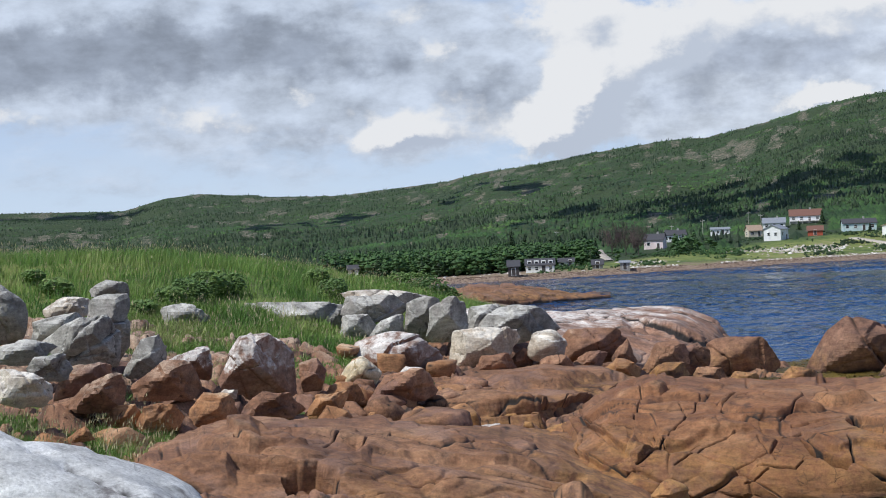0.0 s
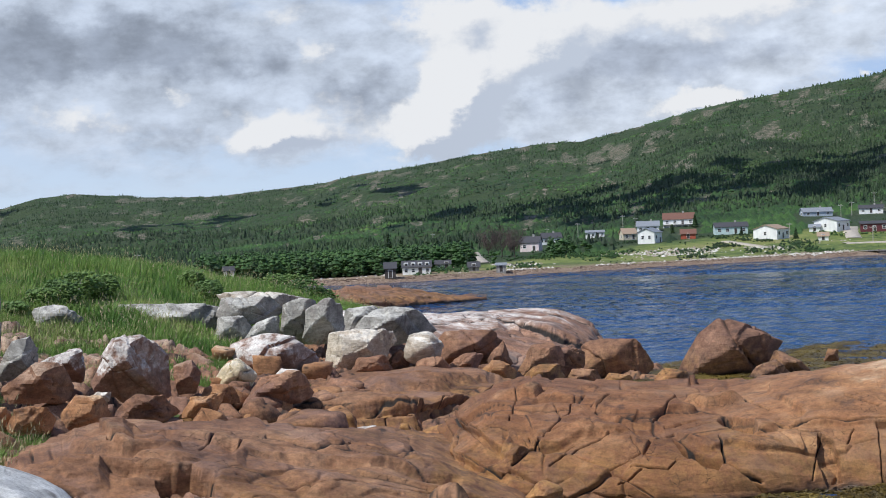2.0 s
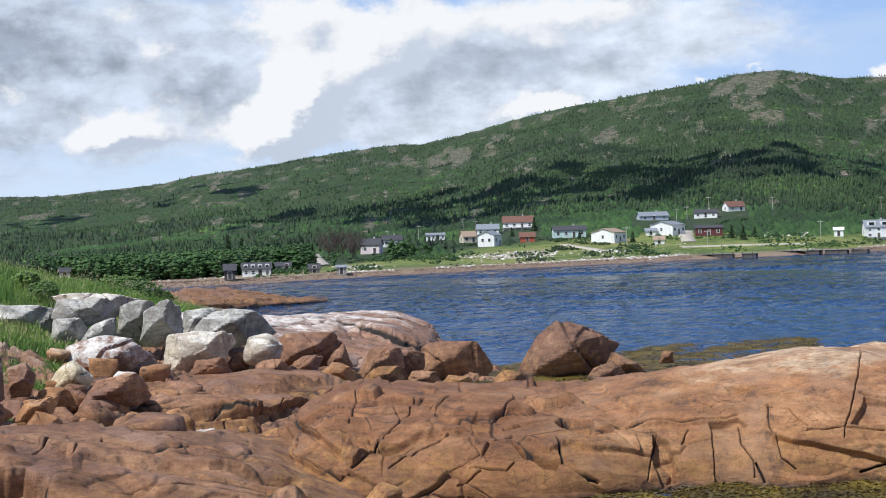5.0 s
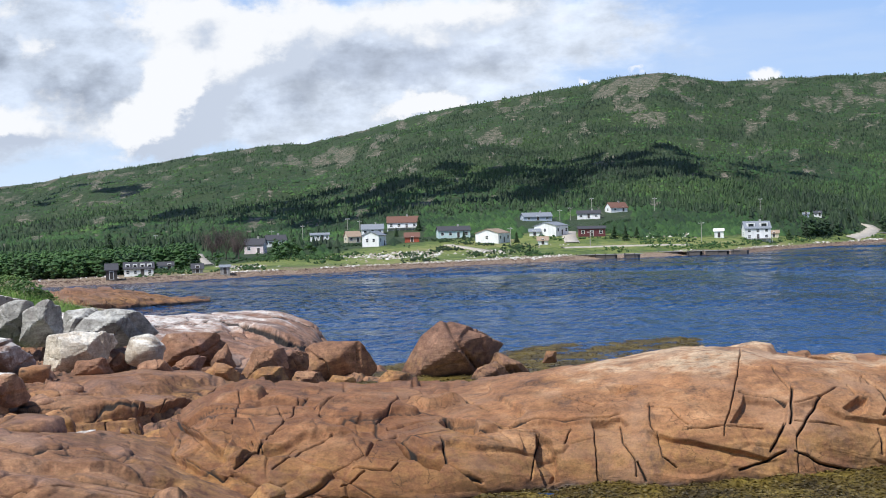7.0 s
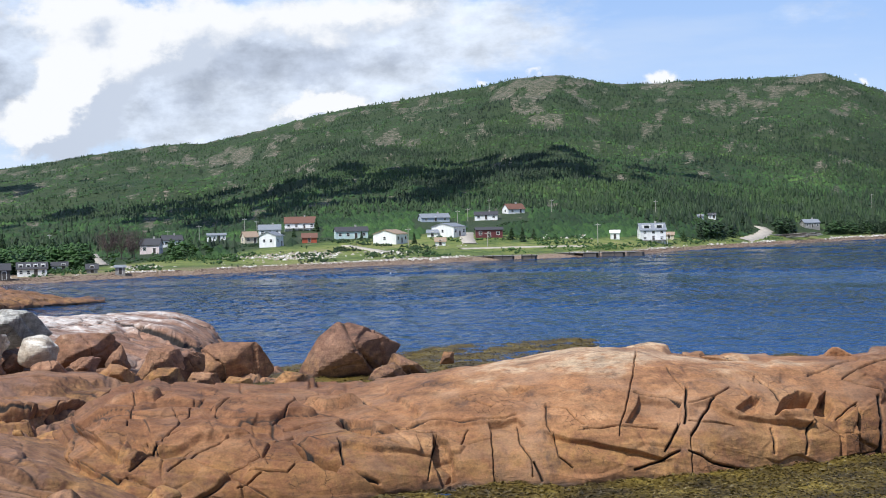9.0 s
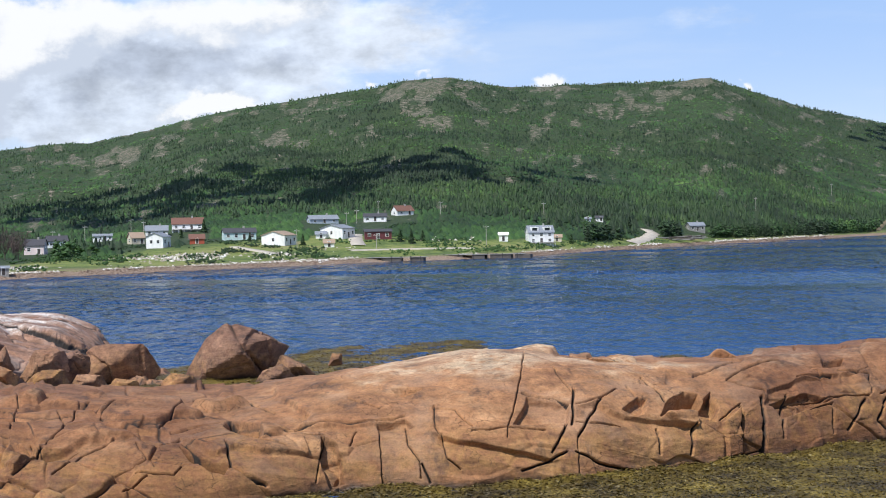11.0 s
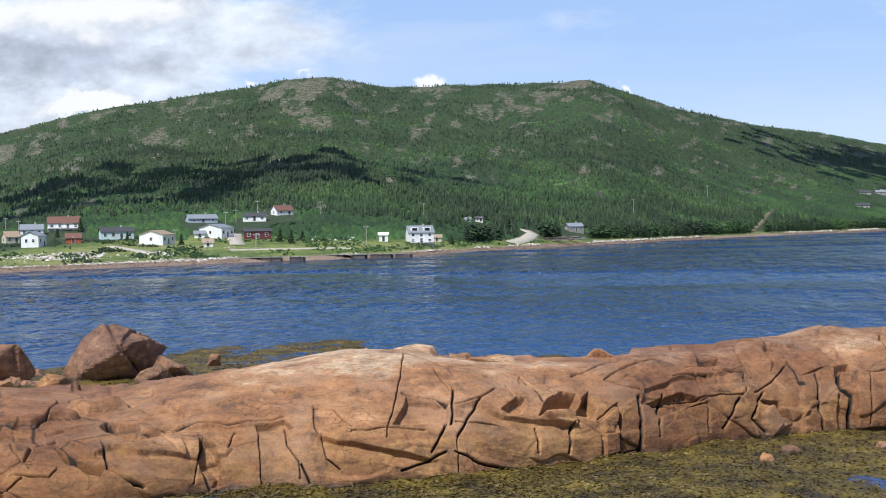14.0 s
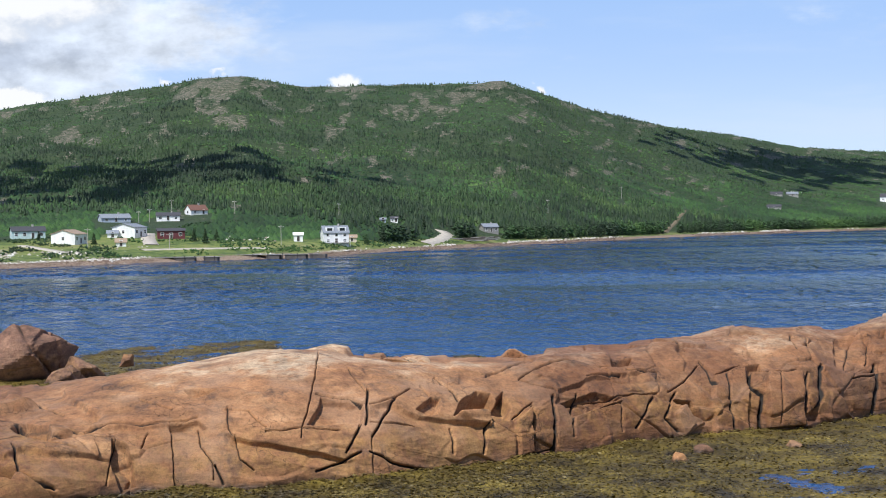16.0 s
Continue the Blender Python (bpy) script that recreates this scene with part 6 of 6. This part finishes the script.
def plank_heap(az, d, label, seed):
    """Weathered planks and beams from a fallen landing, lying on one another."""
    rg = random.Random(seed)
    base = new("timber_heap")
    p = settle(np.array([az]), np.array([d]))[0]
    base.matrix_world = Matrix.Translation(p) @ Euler((0, 0, radians(-az))).to_matrix().to_4x4()
    for k in range(26):
        l, y, z = rg.uniform(4, 11), rg.uniform(-4, 4), 0.12 + (k // 7) * 0.42
        ob = part("beam", box_mesh(-l / 2, l / 2, -0.2, 0.2, -0.18, 0.18), (CRIBWOOD, WOOD, DARKWOOD)[k % 3], base)
        ob.location = (rg.uniform(-8, 8), y, z)
        ob.rotation_euler = (0, rg.uniform(-0.06, 0.06), rg.uniform(-0.5, 0.5))
    return tagged(base, label, "timber")


plank_heap(27.58, 851, "heap of weathered grey and brown beams by the landing", 3)
plank_heap(27.99, 867, "low stack of grey planks by the landing", 5)


# stones along the far water line, and the pale rock heaps between the houses
rng = np.random.RandomState(21)


def scatter(n, az0, az1, s0, s1, size0, size1, patchy=0.0):
    az = rng.uniform(az0, az1, n)
    d = shore(az) + rng.uniform(s0, s1, n)
    ok = fbm(np.stack([az * 1.3, az * 0, az * 0 + 9], 1), 3, 77) + rng.uniform(-0.3, 0.3, n) > patchy
    az, d = az[ok], d[ok]
    return settle(az, d), rng.uniform(size0, size1, len(az)) * np.clip(d / 900, 0.6, 1.6)


def heap(n, az, d, ra, rd):
    a, b = rng.normal(az, ra, n), rng.normal(d, rd, n)
    return settle(a, b), rng.uniform(0.25, 0.9, n)


s1, s2 = scatter(7000, -1, 43, -9, 1, 0.18, 0.7, -0.4), scatter(600, 0, 25, 3, 60, 0.3, 0.9, 0.3)
v, f = clumps(s1[0], s1[1], rng, 0.45, 0.4)
tagged(part("tide_stones", np_mesh("tide_stones", v, f, False), BROWN_STONES), "reddish brown stones along the far tide line", "stones", kind="stuff")
s3 = scatter(2600, 6, 43, 0, 7, 0.25, 0.95, 0.12)
heaps = [heap(230, 11.54, 598, 0.7, 9), heap(90, 12.37, 612, 0.5, 7), heap(60, 14.68, 619, 0.4, 6), heap(50, 10.07, 606, 0.5, 6), heap(40, 6.60, 549, 0.4, 4), heap(40, 19.70, 701, 0.25, 6), heap(40, 21.09, 714, 0.2, 6), heap(60, 38.02, 1798, 0.2, 6), heap(50, 15.51, 594, 0.5, 4)]
v, f = clumps(np.concatenate([s2[0], s3[0]] + [h[0] for h in heaps]), np.concatenate([s2[1], s3[1]] + [h[1] for h in heaps]), rng, 0.65, 0.35)
tagged(part("pale_stones", np_mesh("pale_stones", v, f, False), PALE_STONES), "pale sunlit stones and outcrops above the far shore", "stones", kind="stuff")
# bushes and rough growth between the houses
n = 9000
az = rng.uniform(1.5, 30, n)
d = shore(az) + rng.uniform(8, 150, n)
ok = fbm(np.stack([az * 0.9, d * 0.03, az * 0], 1), 3, 31) + rng.uniform(-0.4, 0.4, n) > 0.22
for ca, cd, half in CLEARINGS:
    ok &= ~((np.abs(az - ca) < half) & (d > cd - 7) & (d < cd + 8))
pts = settle(az[ok], d[ok])
near = pts[rng.randint(0, len(pts), len(pts) * 3)] + rng.normal(0, 1.0, (len(pts) * 3, 3)) * np.array([1, 1, 0.3])
v, f = clumps(near + np.array([0, 0, 0.35]), rng.uniform(0.2, 0.62, len(near)), rng, 0.8, 0.5)
tagged(part("village_scrub", np_mesh("village_scrub", v, f, True), LEAVES), "green bushes and rough scrub between the houses", "bushes", kind="stuff")

# ---- clouds whose shade lies on the hill ----
m, n = material("cloud")
n.finish(n.ramp(n.noise(n.node("NewGeometry").outputs["Position"], 0.02, 4), [(0.3, 0.85), (0.7, 0.95)]), 1.0)
CLOUD = m
TO_SUN = polar(SUN_AZ, math.cos(radians(SUN_EL)), math.sin(radians(SUN_EL)))


def cloud(seed, puffs, wide, *places):
    """A flat cumulus high over the camera's side of the hill, above the given stretch of it as the sun sees it."""
    rg = np.random.RandomState(seed)
    pts = []
    for (a0, d0), (a1, d1) in zip(places, places[1:]):
        k = rg.uniform(0, 1, puffs)
        pts.append(settle(a0 + (a1 - a0) * k, d0 + (d1 - d0) * k))
    p = np.concatenate(pts)
    p = p + np.array(TO_SUN) * ((460 - p[:, 2]) / TO_SUN.z)[:, None]
    p = p + rg.normal(0, 1, p.shape) * np.array([wide, wide, 12])
    v, f = clumps(p, rg.uniform(9, 22, len(p)), rg, 0.4, 0.3)
    return tagged(part("cloud", np_mesh("cloud", v, f, True), CLOUD), "white flat-based fair weather cloud high above the bay", "cloud", kind="structure")


cloud(1, 19, 44, (11.42, 1116), (13.14, 1099), (15.88, 1078), (18.64, 1060), (21.70, 1125))
cloud(2, 19, 40, (4.50, 1174), (7.28, 1092), (10.07, 1059), (12.85, 1003))
cloud(3, 13, 31, (-5.78, 1610), (-4.11, 1656), (-1.88, 1676), (-0.39, 1639))
cloud(4, 130, 48, (36.14, 1854), (38.12, 2098), (41.08, 2220))
cloud(5, 60, 40, (-14.38, 2344), (-12.44, 2356), (-10.30, 2363))
cloud(6, 11, 26, (0.75, 1901), (2.23, 1650), (4.08, 1526))
cloud(7, 16, 34, (10.06, 974), (12.84, 933), (15.59, 932))
# ---- woods ----
def conifers(points, heights, rng, sides=5):
    """Spruces: two ragged tiers each."""
    n = len(points)
    prof = [(0.0, 0.32), (0.62, 0.0), (0.42, 0.22), (1.0, 0.0)]
    V, F = [], []
    ang = np.linspace(0, 2 * np.pi, sides, endpoint=False)
    turn = rng.uniform(0, 6.28, (n, 1))
    wide = rng.uniform(0.75, 1.25, (n, 1)) * heights[:, None]
    count = 0
    lean = rng.normal(0, 0.03, (n, 2)) * heights[:, None]
    for t in range(2):
        (b0, r0), (b1, r1) = prof[2 * t], prof[2 * t + 1]
        jag = rng.uniform(0.55, 1.3, (n, sides))
        x, y = np.cos(ang + turn) * r0 * wide * jag, np.sin(ang + turn) * r0 * wide * jag
        zz = heights[:, None] * (b0 + rng.uniform(-0.05, 0.03, (n, sides)))
        ring = np.stack([points[:, :1] + x, points[:, 1:2] + y, points[:, 2:3] + zz], -1)
        apex = points + np.concatenate([lean, (heights * b1)[:, None]], 1)
        V.append(np.concatenate([ring, apex[:, None]], 1).reshape(-1, 3))
        base = count + np.arange(n)[:, None, None] * (sides + 1)
        k = np.arange(sides)
        tri = np.stack([k, (k + 1) % sides, np.full(sides, sides)], 1)[None]
        F.append((base + tri).reshape(-1, 3))
        count += n * (sides + 1)
    return np.concatenate(V), np.concatenate(F)


def land_points(n, rng, az0, az1, q0, q1):
    az = rng.uniform(az0, az1, n)
    q = q0 + (q1 - q0) * rng.uniform(0, 1, n)
    d = shore(az) + (crest(az) - shore(az)) * q
    return az, d, q


rng = np.random.RandomState(4)
az, d, q = land_points(170000, rng, -16, 43, 0.01, 1.01)
q = 0.01 + (q - 0.01) ** 1.15
d = shore(az) + (crest(az) - shore(az)) * q
edge_q = np.interp(az, *WOOD_EDGE)
keep = (rockiness(az, d) + rng.uniform(-0.8, 0.3, len(az)) < 0.7) & (q > edge_q * rng.uniform(0.8, 1.15, len(az)))
for ca, cd, half in CLEARINGS:
    keep &= ~((np.abs(az - ca) < half) & (d > cd - 70) & (d < cd + 12))
az, d, q = az[keep], d[keep], q[keep]
pts = settle(az, d)
size = rng.uniform(2.8, 6.6, len(az)) * np.interp(q, (0.05, 0.2, 0.5, 1.0), (1.0, 0.75, 0.55, 0.42)) * np.where(rockiness(az, d) > 0.5, 0.5, 1.0)
leafy = rng.uniform(0, 1, len(az)) < np.interp(q, (0.1, 0.35, 0.6), (0.6, 0.66, 0.7)) + 0.6 * fbm(pts * 0.006, 2, 8)
close = ((az < 9) & (q < 0.075) & (az > -4)) | ((az > 24) & (q < 0.035))
# the nearest stands, along the far shore: crowns of many clumps
k = np.repeat(np.where(close)[0], 13)
t = np.tile(np.linspace(0.08, 1.0, 13), int(close.sum())) + rng.uniform(-0.04, 0.04, len(k))
girth = np.where(leafy[k], 0.36 * np.sqrt(np.clip(1 - (2 * t - 1) ** 2, 0.05, 1)), 0.24 * (1.05 - t)) * size[k]
turn = rng.uniform(0, 6.28, len(k))
crown = pts[k] + np.stack([np.cos(turn) * girth * rng.uniform(0.3, 1, len(k)), np.sin(turn) * girth * rng.uniform(0.3, 1, len(k)), t * size[k] * 1.15], 1)
for pick, mat, nm, text in ((leafy[k], LEAVES, "shore_alders", "light green alders behind the far shore"), (~leafy[k], FOREST, "shore_spruces", "dark spruces behind the far shore")):
    v1, f1 = clumps(crown[pick], (0.3 + girth[pick] * 0.4) * rng.uniform(0.6, 1.2, int(pick.sum())), rng, 0.7, 0.55)
    tagged(part(nm, np_mesh(nm, v1, f1, False), mat), text, "forest", kind="stuff")
pts, size, leafy = pts[~close], size[~close], leafy[~close]
v1, f1 = conifers(pts[~leafy] - np.array([0, 0, 0.3]), size[~leafy], rng)
woods = part("spruce_woods", np_mesh("spruce_woods", v1, f1, False), FOREST)
tagged(woods, "dense dark green spruce wood covering the hillside", "forest", kind="stuff")
v1, f1 = clumps(pts[leafy] - np.array([0, 0, 0.3]), size[leafy] * 0.5, rng, 0.72, 0.5, DOME_F)
tagged(part("birch_scrub", np_mesh("birch_scrub", v1, f1, True), LEAVES), "lighter green birch and alder scrub among the spruces", "forest", kind="stuff")

# ---- meadow ----
def blades(points, heights, widths, rng):
    """Bent grass blades of two faces each."""
    n = len(points)
    a = rng.uniform(0, 6.28, n)
    side = np.stack([np.cos(a), np.sin(a), a * 0], 1) * widths[:, None]
    bend = np.stack([rng.normal(0.12, 0.22, n), rng.normal(0, 0.2, n), a * 0], 1) * heights[:, None]
    up = np.array([0, 0, 1.0]) * heights[:, None]
    v = np.stack([points - side, points + side, points + bend * 0.4 + up * 0.6 + side * 0.6, points + bend * 0.4 + up * 0.6 - side * 0.6, points + bend * 1.2 + up], 1)
    base = np.arange(n)[:, None] * 5
    f = np.concatenate([base + np.array([[0, 1, 2]]), base + np.array([[0, 2, 3]]), base + np.array([[3, 2, 4]])])
    return v.reshape(-1, 3), f


rng = np.random.RandomState(12)


def sward(n, az0, az1, d0, d1, tall, test):
    az, d = rng.uniform(az0, az1, n), rng.uniform(d0, d1, n)
    p = polar_np(az, d, near_height(az, d))
    tuft = fbm(p * 0.35, 3, 2)
    keep = test(az, d, p, tuft)
    p, tuft = p[keep], tuft[keep]
    return p - np.array([0, 0, 0.05]), tall * np.clip(0.75 + 0.6 * tuft + rng.normal(0, 0.2, len(p)), 0.25, 1.7)


def bank(az):
    return np.interp(az, (-16, -11, -9, -6.5, -4, -2.5, 0), (112, 113, 116, 121, 124, 134, 150))


sets = [sward(115000, -16, 2, 105, 235, 0.95, lambda az, d, p, t: (d > bank(az) + t * 5) & (d < 235)),
        sward(60000, -11.5, -2.5, 100, 132, 0.6, lambda az, d, p, t: (d > bank(az) - 15 + t * 4)),
        sward(40000, -15, -8.6, 76, 94, 0.85, lambda az, d, p, t: (np.abs(az + 12.8) < 3.8) & (t > -0.3))]
p, hgt = np.concatenate([s[0] for s in sets]), np.concatenate([s[1] for s in sets])
v, f = blades(p, hgt, 0.013 + 0.024 * rng.uniform(0, 1, len(p)), rng)
tagged(part("meadow_grass", np_mesh("meadow_grass", v, f, False), GRASS), "tall wind-bent green meadow grass on the bank", "grass", kind="stuff")
tall = rng.choice(len(p), 5000)
v, f = blades(p[tall], hgt[tall] * 1.25 + 0.25, np.full(5000, 0.012), rng)
heads = p[tall] + np.array([0, 0, 1.0]) * (hgt[tall] * 1.25 + 0.2)[:, None] + rng.normal(0, 0.08, (5000, 3))
v2, f2 = blades(heads, rng.uniform(0.18, 0.34, 5000), np.full(5000, 0.03), rng)
tagged(part("seeding_grass", np_mesh("seeding_grass", np.concatenate([v, v2]), np.concatenate([f, f2 + len(v)]), False), SEEDS), "pale seeding grass stems above the meadow", "grass", kind="stuff")


def shrub(az, d, w, h, seed):
    """A leafy shrub: stems and a crown of many small leaf clumps."""
    rg = np.random.RandomState(seed)
    base = new("shrub")
    base.location = polar(az, d, float(near_height(az, d)))
    q = rg.normal(0, 1, (420, 3))
    q = q / np.linalg.norm(q, axis=1, keepdims=True) * rg.uniform(0.45, 1.0, (420, 1)) ** 0.5 * np.array([w / 2, w / 2, h / 2])
    q = q * (1 + 0.3 * fbm(q * 1.5 + seed, 2, seed))[:, None] + np.array([0, 0, h * 0.55])
    v, f = clumps(q, rg.uniform(0.07, 0.2, 420), rg, 0.7, 0.6)
    part("crown", np_mesh("crown", v, f, False), SHRUB, base)
    for k in range(4):
        bm = bmesh.new()
        bmesh.ops.create_cone(bm, cap_ends=True, segments=6, radius1=0.05, radius2=0.015, depth=h * 0.8, matrix=Matrix.Translation((0, 0, h * 0.36)) @ Euler((rg.uniform(-0.4, 0.4), rg.uniform(-0.4, 0.4), 0)).to_matrix().to_4x4())
        part("stem", bm, POLEWOOD, base)
    return tagged(base, "dark green leafy shrub in the meadow grass", "shrub", "meadow shrubs")


shrub(-8.97, 131, 2.5, 1.5, 1)
shrub(-8.42, 133, 3.0, 1.8, 2)
shrub(-7.78, 136, 3.5, 2.1, 3)
shrub(-9.79, 128, 1.9, 1.1, 4)
shrub(-7.06, 138, 2.7, 1.6, 5)
shrub(-12.53, 135, 2.2, 1.3, 6)
shrub(-13.23, 140, 1.8, 1.1, 7)
shrub(-3.66, 146, 2.8, 1.7, 8)
shrub(-4.20, 150, 2.4, 1.5, 9)
shrub(-0.49, 190, 3.7, 2.2, 10)
shrub(-0.95, 195, 3.8, 2.3, 11)
shrub(-1.51, 200, 3.2, 1.9, 12)
shrub(0.06, 190, 2.8, 1.7, 13)

def limb(bm, a, b, r0, r1):
    """A tapered limb between two points."""
    a, b = Vector(a), Vector(b)
    m = Matrix.Translation((a + b) / 2) @ (b - a).to_track_quat("Z", "Y").to_matrix().to_4x4()
    bmesh.ops.create_cone(bm, cap_ends=True, segments=6, radius1=r0, radius2=r1, depth=(b - a).length, matrix=m)


def bare_tree(az, d, w, h, seed):
    """A leafless tree: trunk, limbs and a haze of fine twigs."""
    rg = random.Random(seed)
    base = new("bare_tree")
    base.location = settle(np.array([az]), np.array([d]))[0]
    bm = bmesh.new()
    limb(bm, (0, 0, -0.6), (0, 0, h * 0.45), 0.22, 0.12)
    part("trunk", bm, TWIGS, base)
    tips = []
    for k in range(9):
        t = 6.28 * k / 9 + rg.uniform(-0.3, 0.3)
        tip = (math.cos(t) * w * rg.uniform(0.25, 0.45), math.sin(t) * w * rg.uniform(0.25, 0.45), h * rg.uniform(0.65, 1.0))
        bm = bmesh.new()
        limb(bm, (0, 0, h * rg.uniform(0.12, 0.4)), tip, 0.09, 0.02)
        part("limb", bm, TWIGS, base)
        tips.append(tip)
    rn = np.random.RandomState(seed)
    q = np.array(tips)[rn.randint(0, 9, 1500)] * rn.uniform(0.35, 1.05, (1500, 1)) + rn.normal(0, w * 0.07, (1500, 3))
    q[:, 2] = np.clip(q[:, 2], h * 0.1, h)
    v, f = blades(q, rn.uniform(0.5, 1.3, 1500), np.full(1500, 0.045), rn)
    part("crown", np_mesh("crown", v, f, False), TWIGS, base, "haze of brown leafless twigs")
    return tagged(base, "leafless purple-brown tree beside the lane", "tree", "bare trees")


def spruce(az, d, h, seed):
    """A young spruce: trunk and drooping clumps in tiers."""
    rn = np.random.RandomState(seed)
    base = new("spruce_tree")
    base.location = settle(np.array([az]), np.array([d]))[0]
    bm = bmesh.new()
    limb(bm, (0, 0, -0.6), (0, 0, h * 0.95), 0.14, 0.02)
    part("trunk", bm, POLEWOOD, base)
    t = rn.uniform(0.06, 1.0, 300)
    a = rn.uniform(0, 6.28, 300)
    r = h * 0.27 * (1.03 - t) * (0.55 + 0.45 * np.abs(np.sin(t * 17))) * rn.uniform(0.5, 1.1, 300)
    v, f = clumps(np.stack([np.cos(a) * r, np.sin(a) * r, t * h], 1), 0.16 + h * 0.055 * (1.1 - t), rn, 0.55, 0.55)
    part("crown", np_mesh("crown", v, f, False), FOREST, base)
    return tagged(base, "young dark green spruce among the houses", "tree", "village spruces")


bare_tree(5.53, 626, 10.6, 9.7, 3)
bare_tree(5.98, 621, 11.5, 10.9, 4)
bare_tree(6.39, 616, 9.3, 9.2, 5)
spruce(8.84, 650, 5.7, 20)
spruce(4.64, 591, 9.6, 21)
spruce(4.28, 607, 8.7, 22)
spruce(3.84, 631, 8.2, 23)
spruce(4.99, 577, 7.1, 24)
spruce(2.69, 611, 9.9, 25)
spruce(2.26, 618, 11.0, 26)
spruce(12.29, 748, 5.8, 27)
spruce(15.49, 666, 4.3, 28)
spruce(18.68, 686, 5.3, 29)
spruce(19.05, 679, 5.7, 30)
spruce(19.42, 690, 4.5, 31)
spruce(24.29, 743, 4.3, 32)
spruce(24.84, 766, 6.5, 33)
spruce(26.20, 837, 9.2, 34)
spruce(13.77, 692, 3.1, 35)
spruce(11.55, 726, 3.8, 36)

# ---- seaweed ----
def weed_bed(name, az0, az1, near, deep, label, seed, fronds, holes=0.0, lift=0.1, pool=None):
    """A bed of rockweed between two lines, with wet gaps, and fronds lying on it."""
    nu, nv = 190, 80
    s, t = np.linspace(az0, az1, nu)[:, None], np.linspace(0, 1, nv)[None, :]
    az = np.repeat(s, nv, 1)
    d = near(s) + (deep(s) - near(s)) * t
    f = polar_np(az, d, d * 0).reshape(-1, 3)
    rim = np.clip(np.minimum(t, 1 - t) / 0.12, 0, 1) * np.clip(np.minimum(s - az0, az1 - s) / 1.2, 0, 1)
    f[:, 2] = lift - holes + 0.16 * fbm(f * 0.3, 3, seed) + 0.09 * fbm(f * 1.6, 4, seed + 4) - 0.5 * (1 - rim.ravel())
    if pool:
        f[:, 2] -= pool(az.ravel(), d.ravel(), f)
    bed = part(name, np_mesh(name, f, grid_faces(nu, nv)), WEED)
    tagged(bed, label, "seaweed", kind="stuff")
    rg = np.random.RandomState(seed)
    i = rg.choice(len(f), fronds)
    p = f[i] + rg.uniform(-0.15, 0.15, (fronds, 3)) * np.array([1, 1, 0.2])
    p = p[f[i, 2] > 0.0]
    n, a = len(p), rg.uniform(0, 6.28, len(p))
    way = np.stack([np.cos(a), np.sin(a), rg.normal(0, 0.15, n)], 1) * rg.uniform(0.06, 0.17, n)[:, None]
    side = np.stack([-np.sin(a), np.cos(a), rg.normal(0, 0.5, n)], 1) * rg.uniform(0.02, 0.05, n)[:, None]
    p = p + np.array([0, 0, 0.07])
    v = np.stack([p - way, p + side, p + way, p - side], 1).reshape(-1, 3)
    q = np.arange(n * 4).reshape(n, 4)
    fr = part("fronds", np_mesh("fronds", v, q, False), WEED, bed)
    return bed


def line(*knots):
    xs, ys = zip(*knots)
    return lambda a: np.interp(a, xs, ys)


weed_bed("seaweed", 13, 44, line((13, 78), (24, 76), (44, 78)), line((13, 91), (25, 92), (33, 103), (38, 113), (44, 125)), "yellow-brown rockweed bed bared by the tide", 5, 60000, 0.0, 0.2, lambda a, dd, q: 0.12 * np.clip((a - 34) / 5, 0, 1) * np.clip((96 - dd) / 8, 0, 1) * np.clip(0.45 + fbm(q * np.array([0.12, 0.12, 0]), 2, 6), 0, 1))
weed_bed("seaweed", 3.0, 15, line((3, 74), (15, 74)), line((3, 90), (7, 92), (11, 92), (15, 93)), "dark rockweed at the foot of the ledge", 6, 18000, 0.0, 0.16)
weed_bed("seaweed", 8.5, 20, line((8, 118), (20, 118)), line((8, 166), (14, 172), (20, 160)), "olive rockweed round the split boulder", 7, 22000, 0.0, 0.16)
weed_bed("seaweed", 13.5, 22.4, line((13.5, 146), (18, 158), (22.4, 184)), line((13.5, 176), (18, 193), (22.4, 196)), "floating olive rockweed in the shallows", 8, 14000, 0.0, 0.06)
weed_bed("seaweed", 24.5, 29, line((24, 155), (29, 155)), line((24, 168), (29, 166)), "floating olive rockweed in the shallows", 9, 2500, 0.0, 0.08)
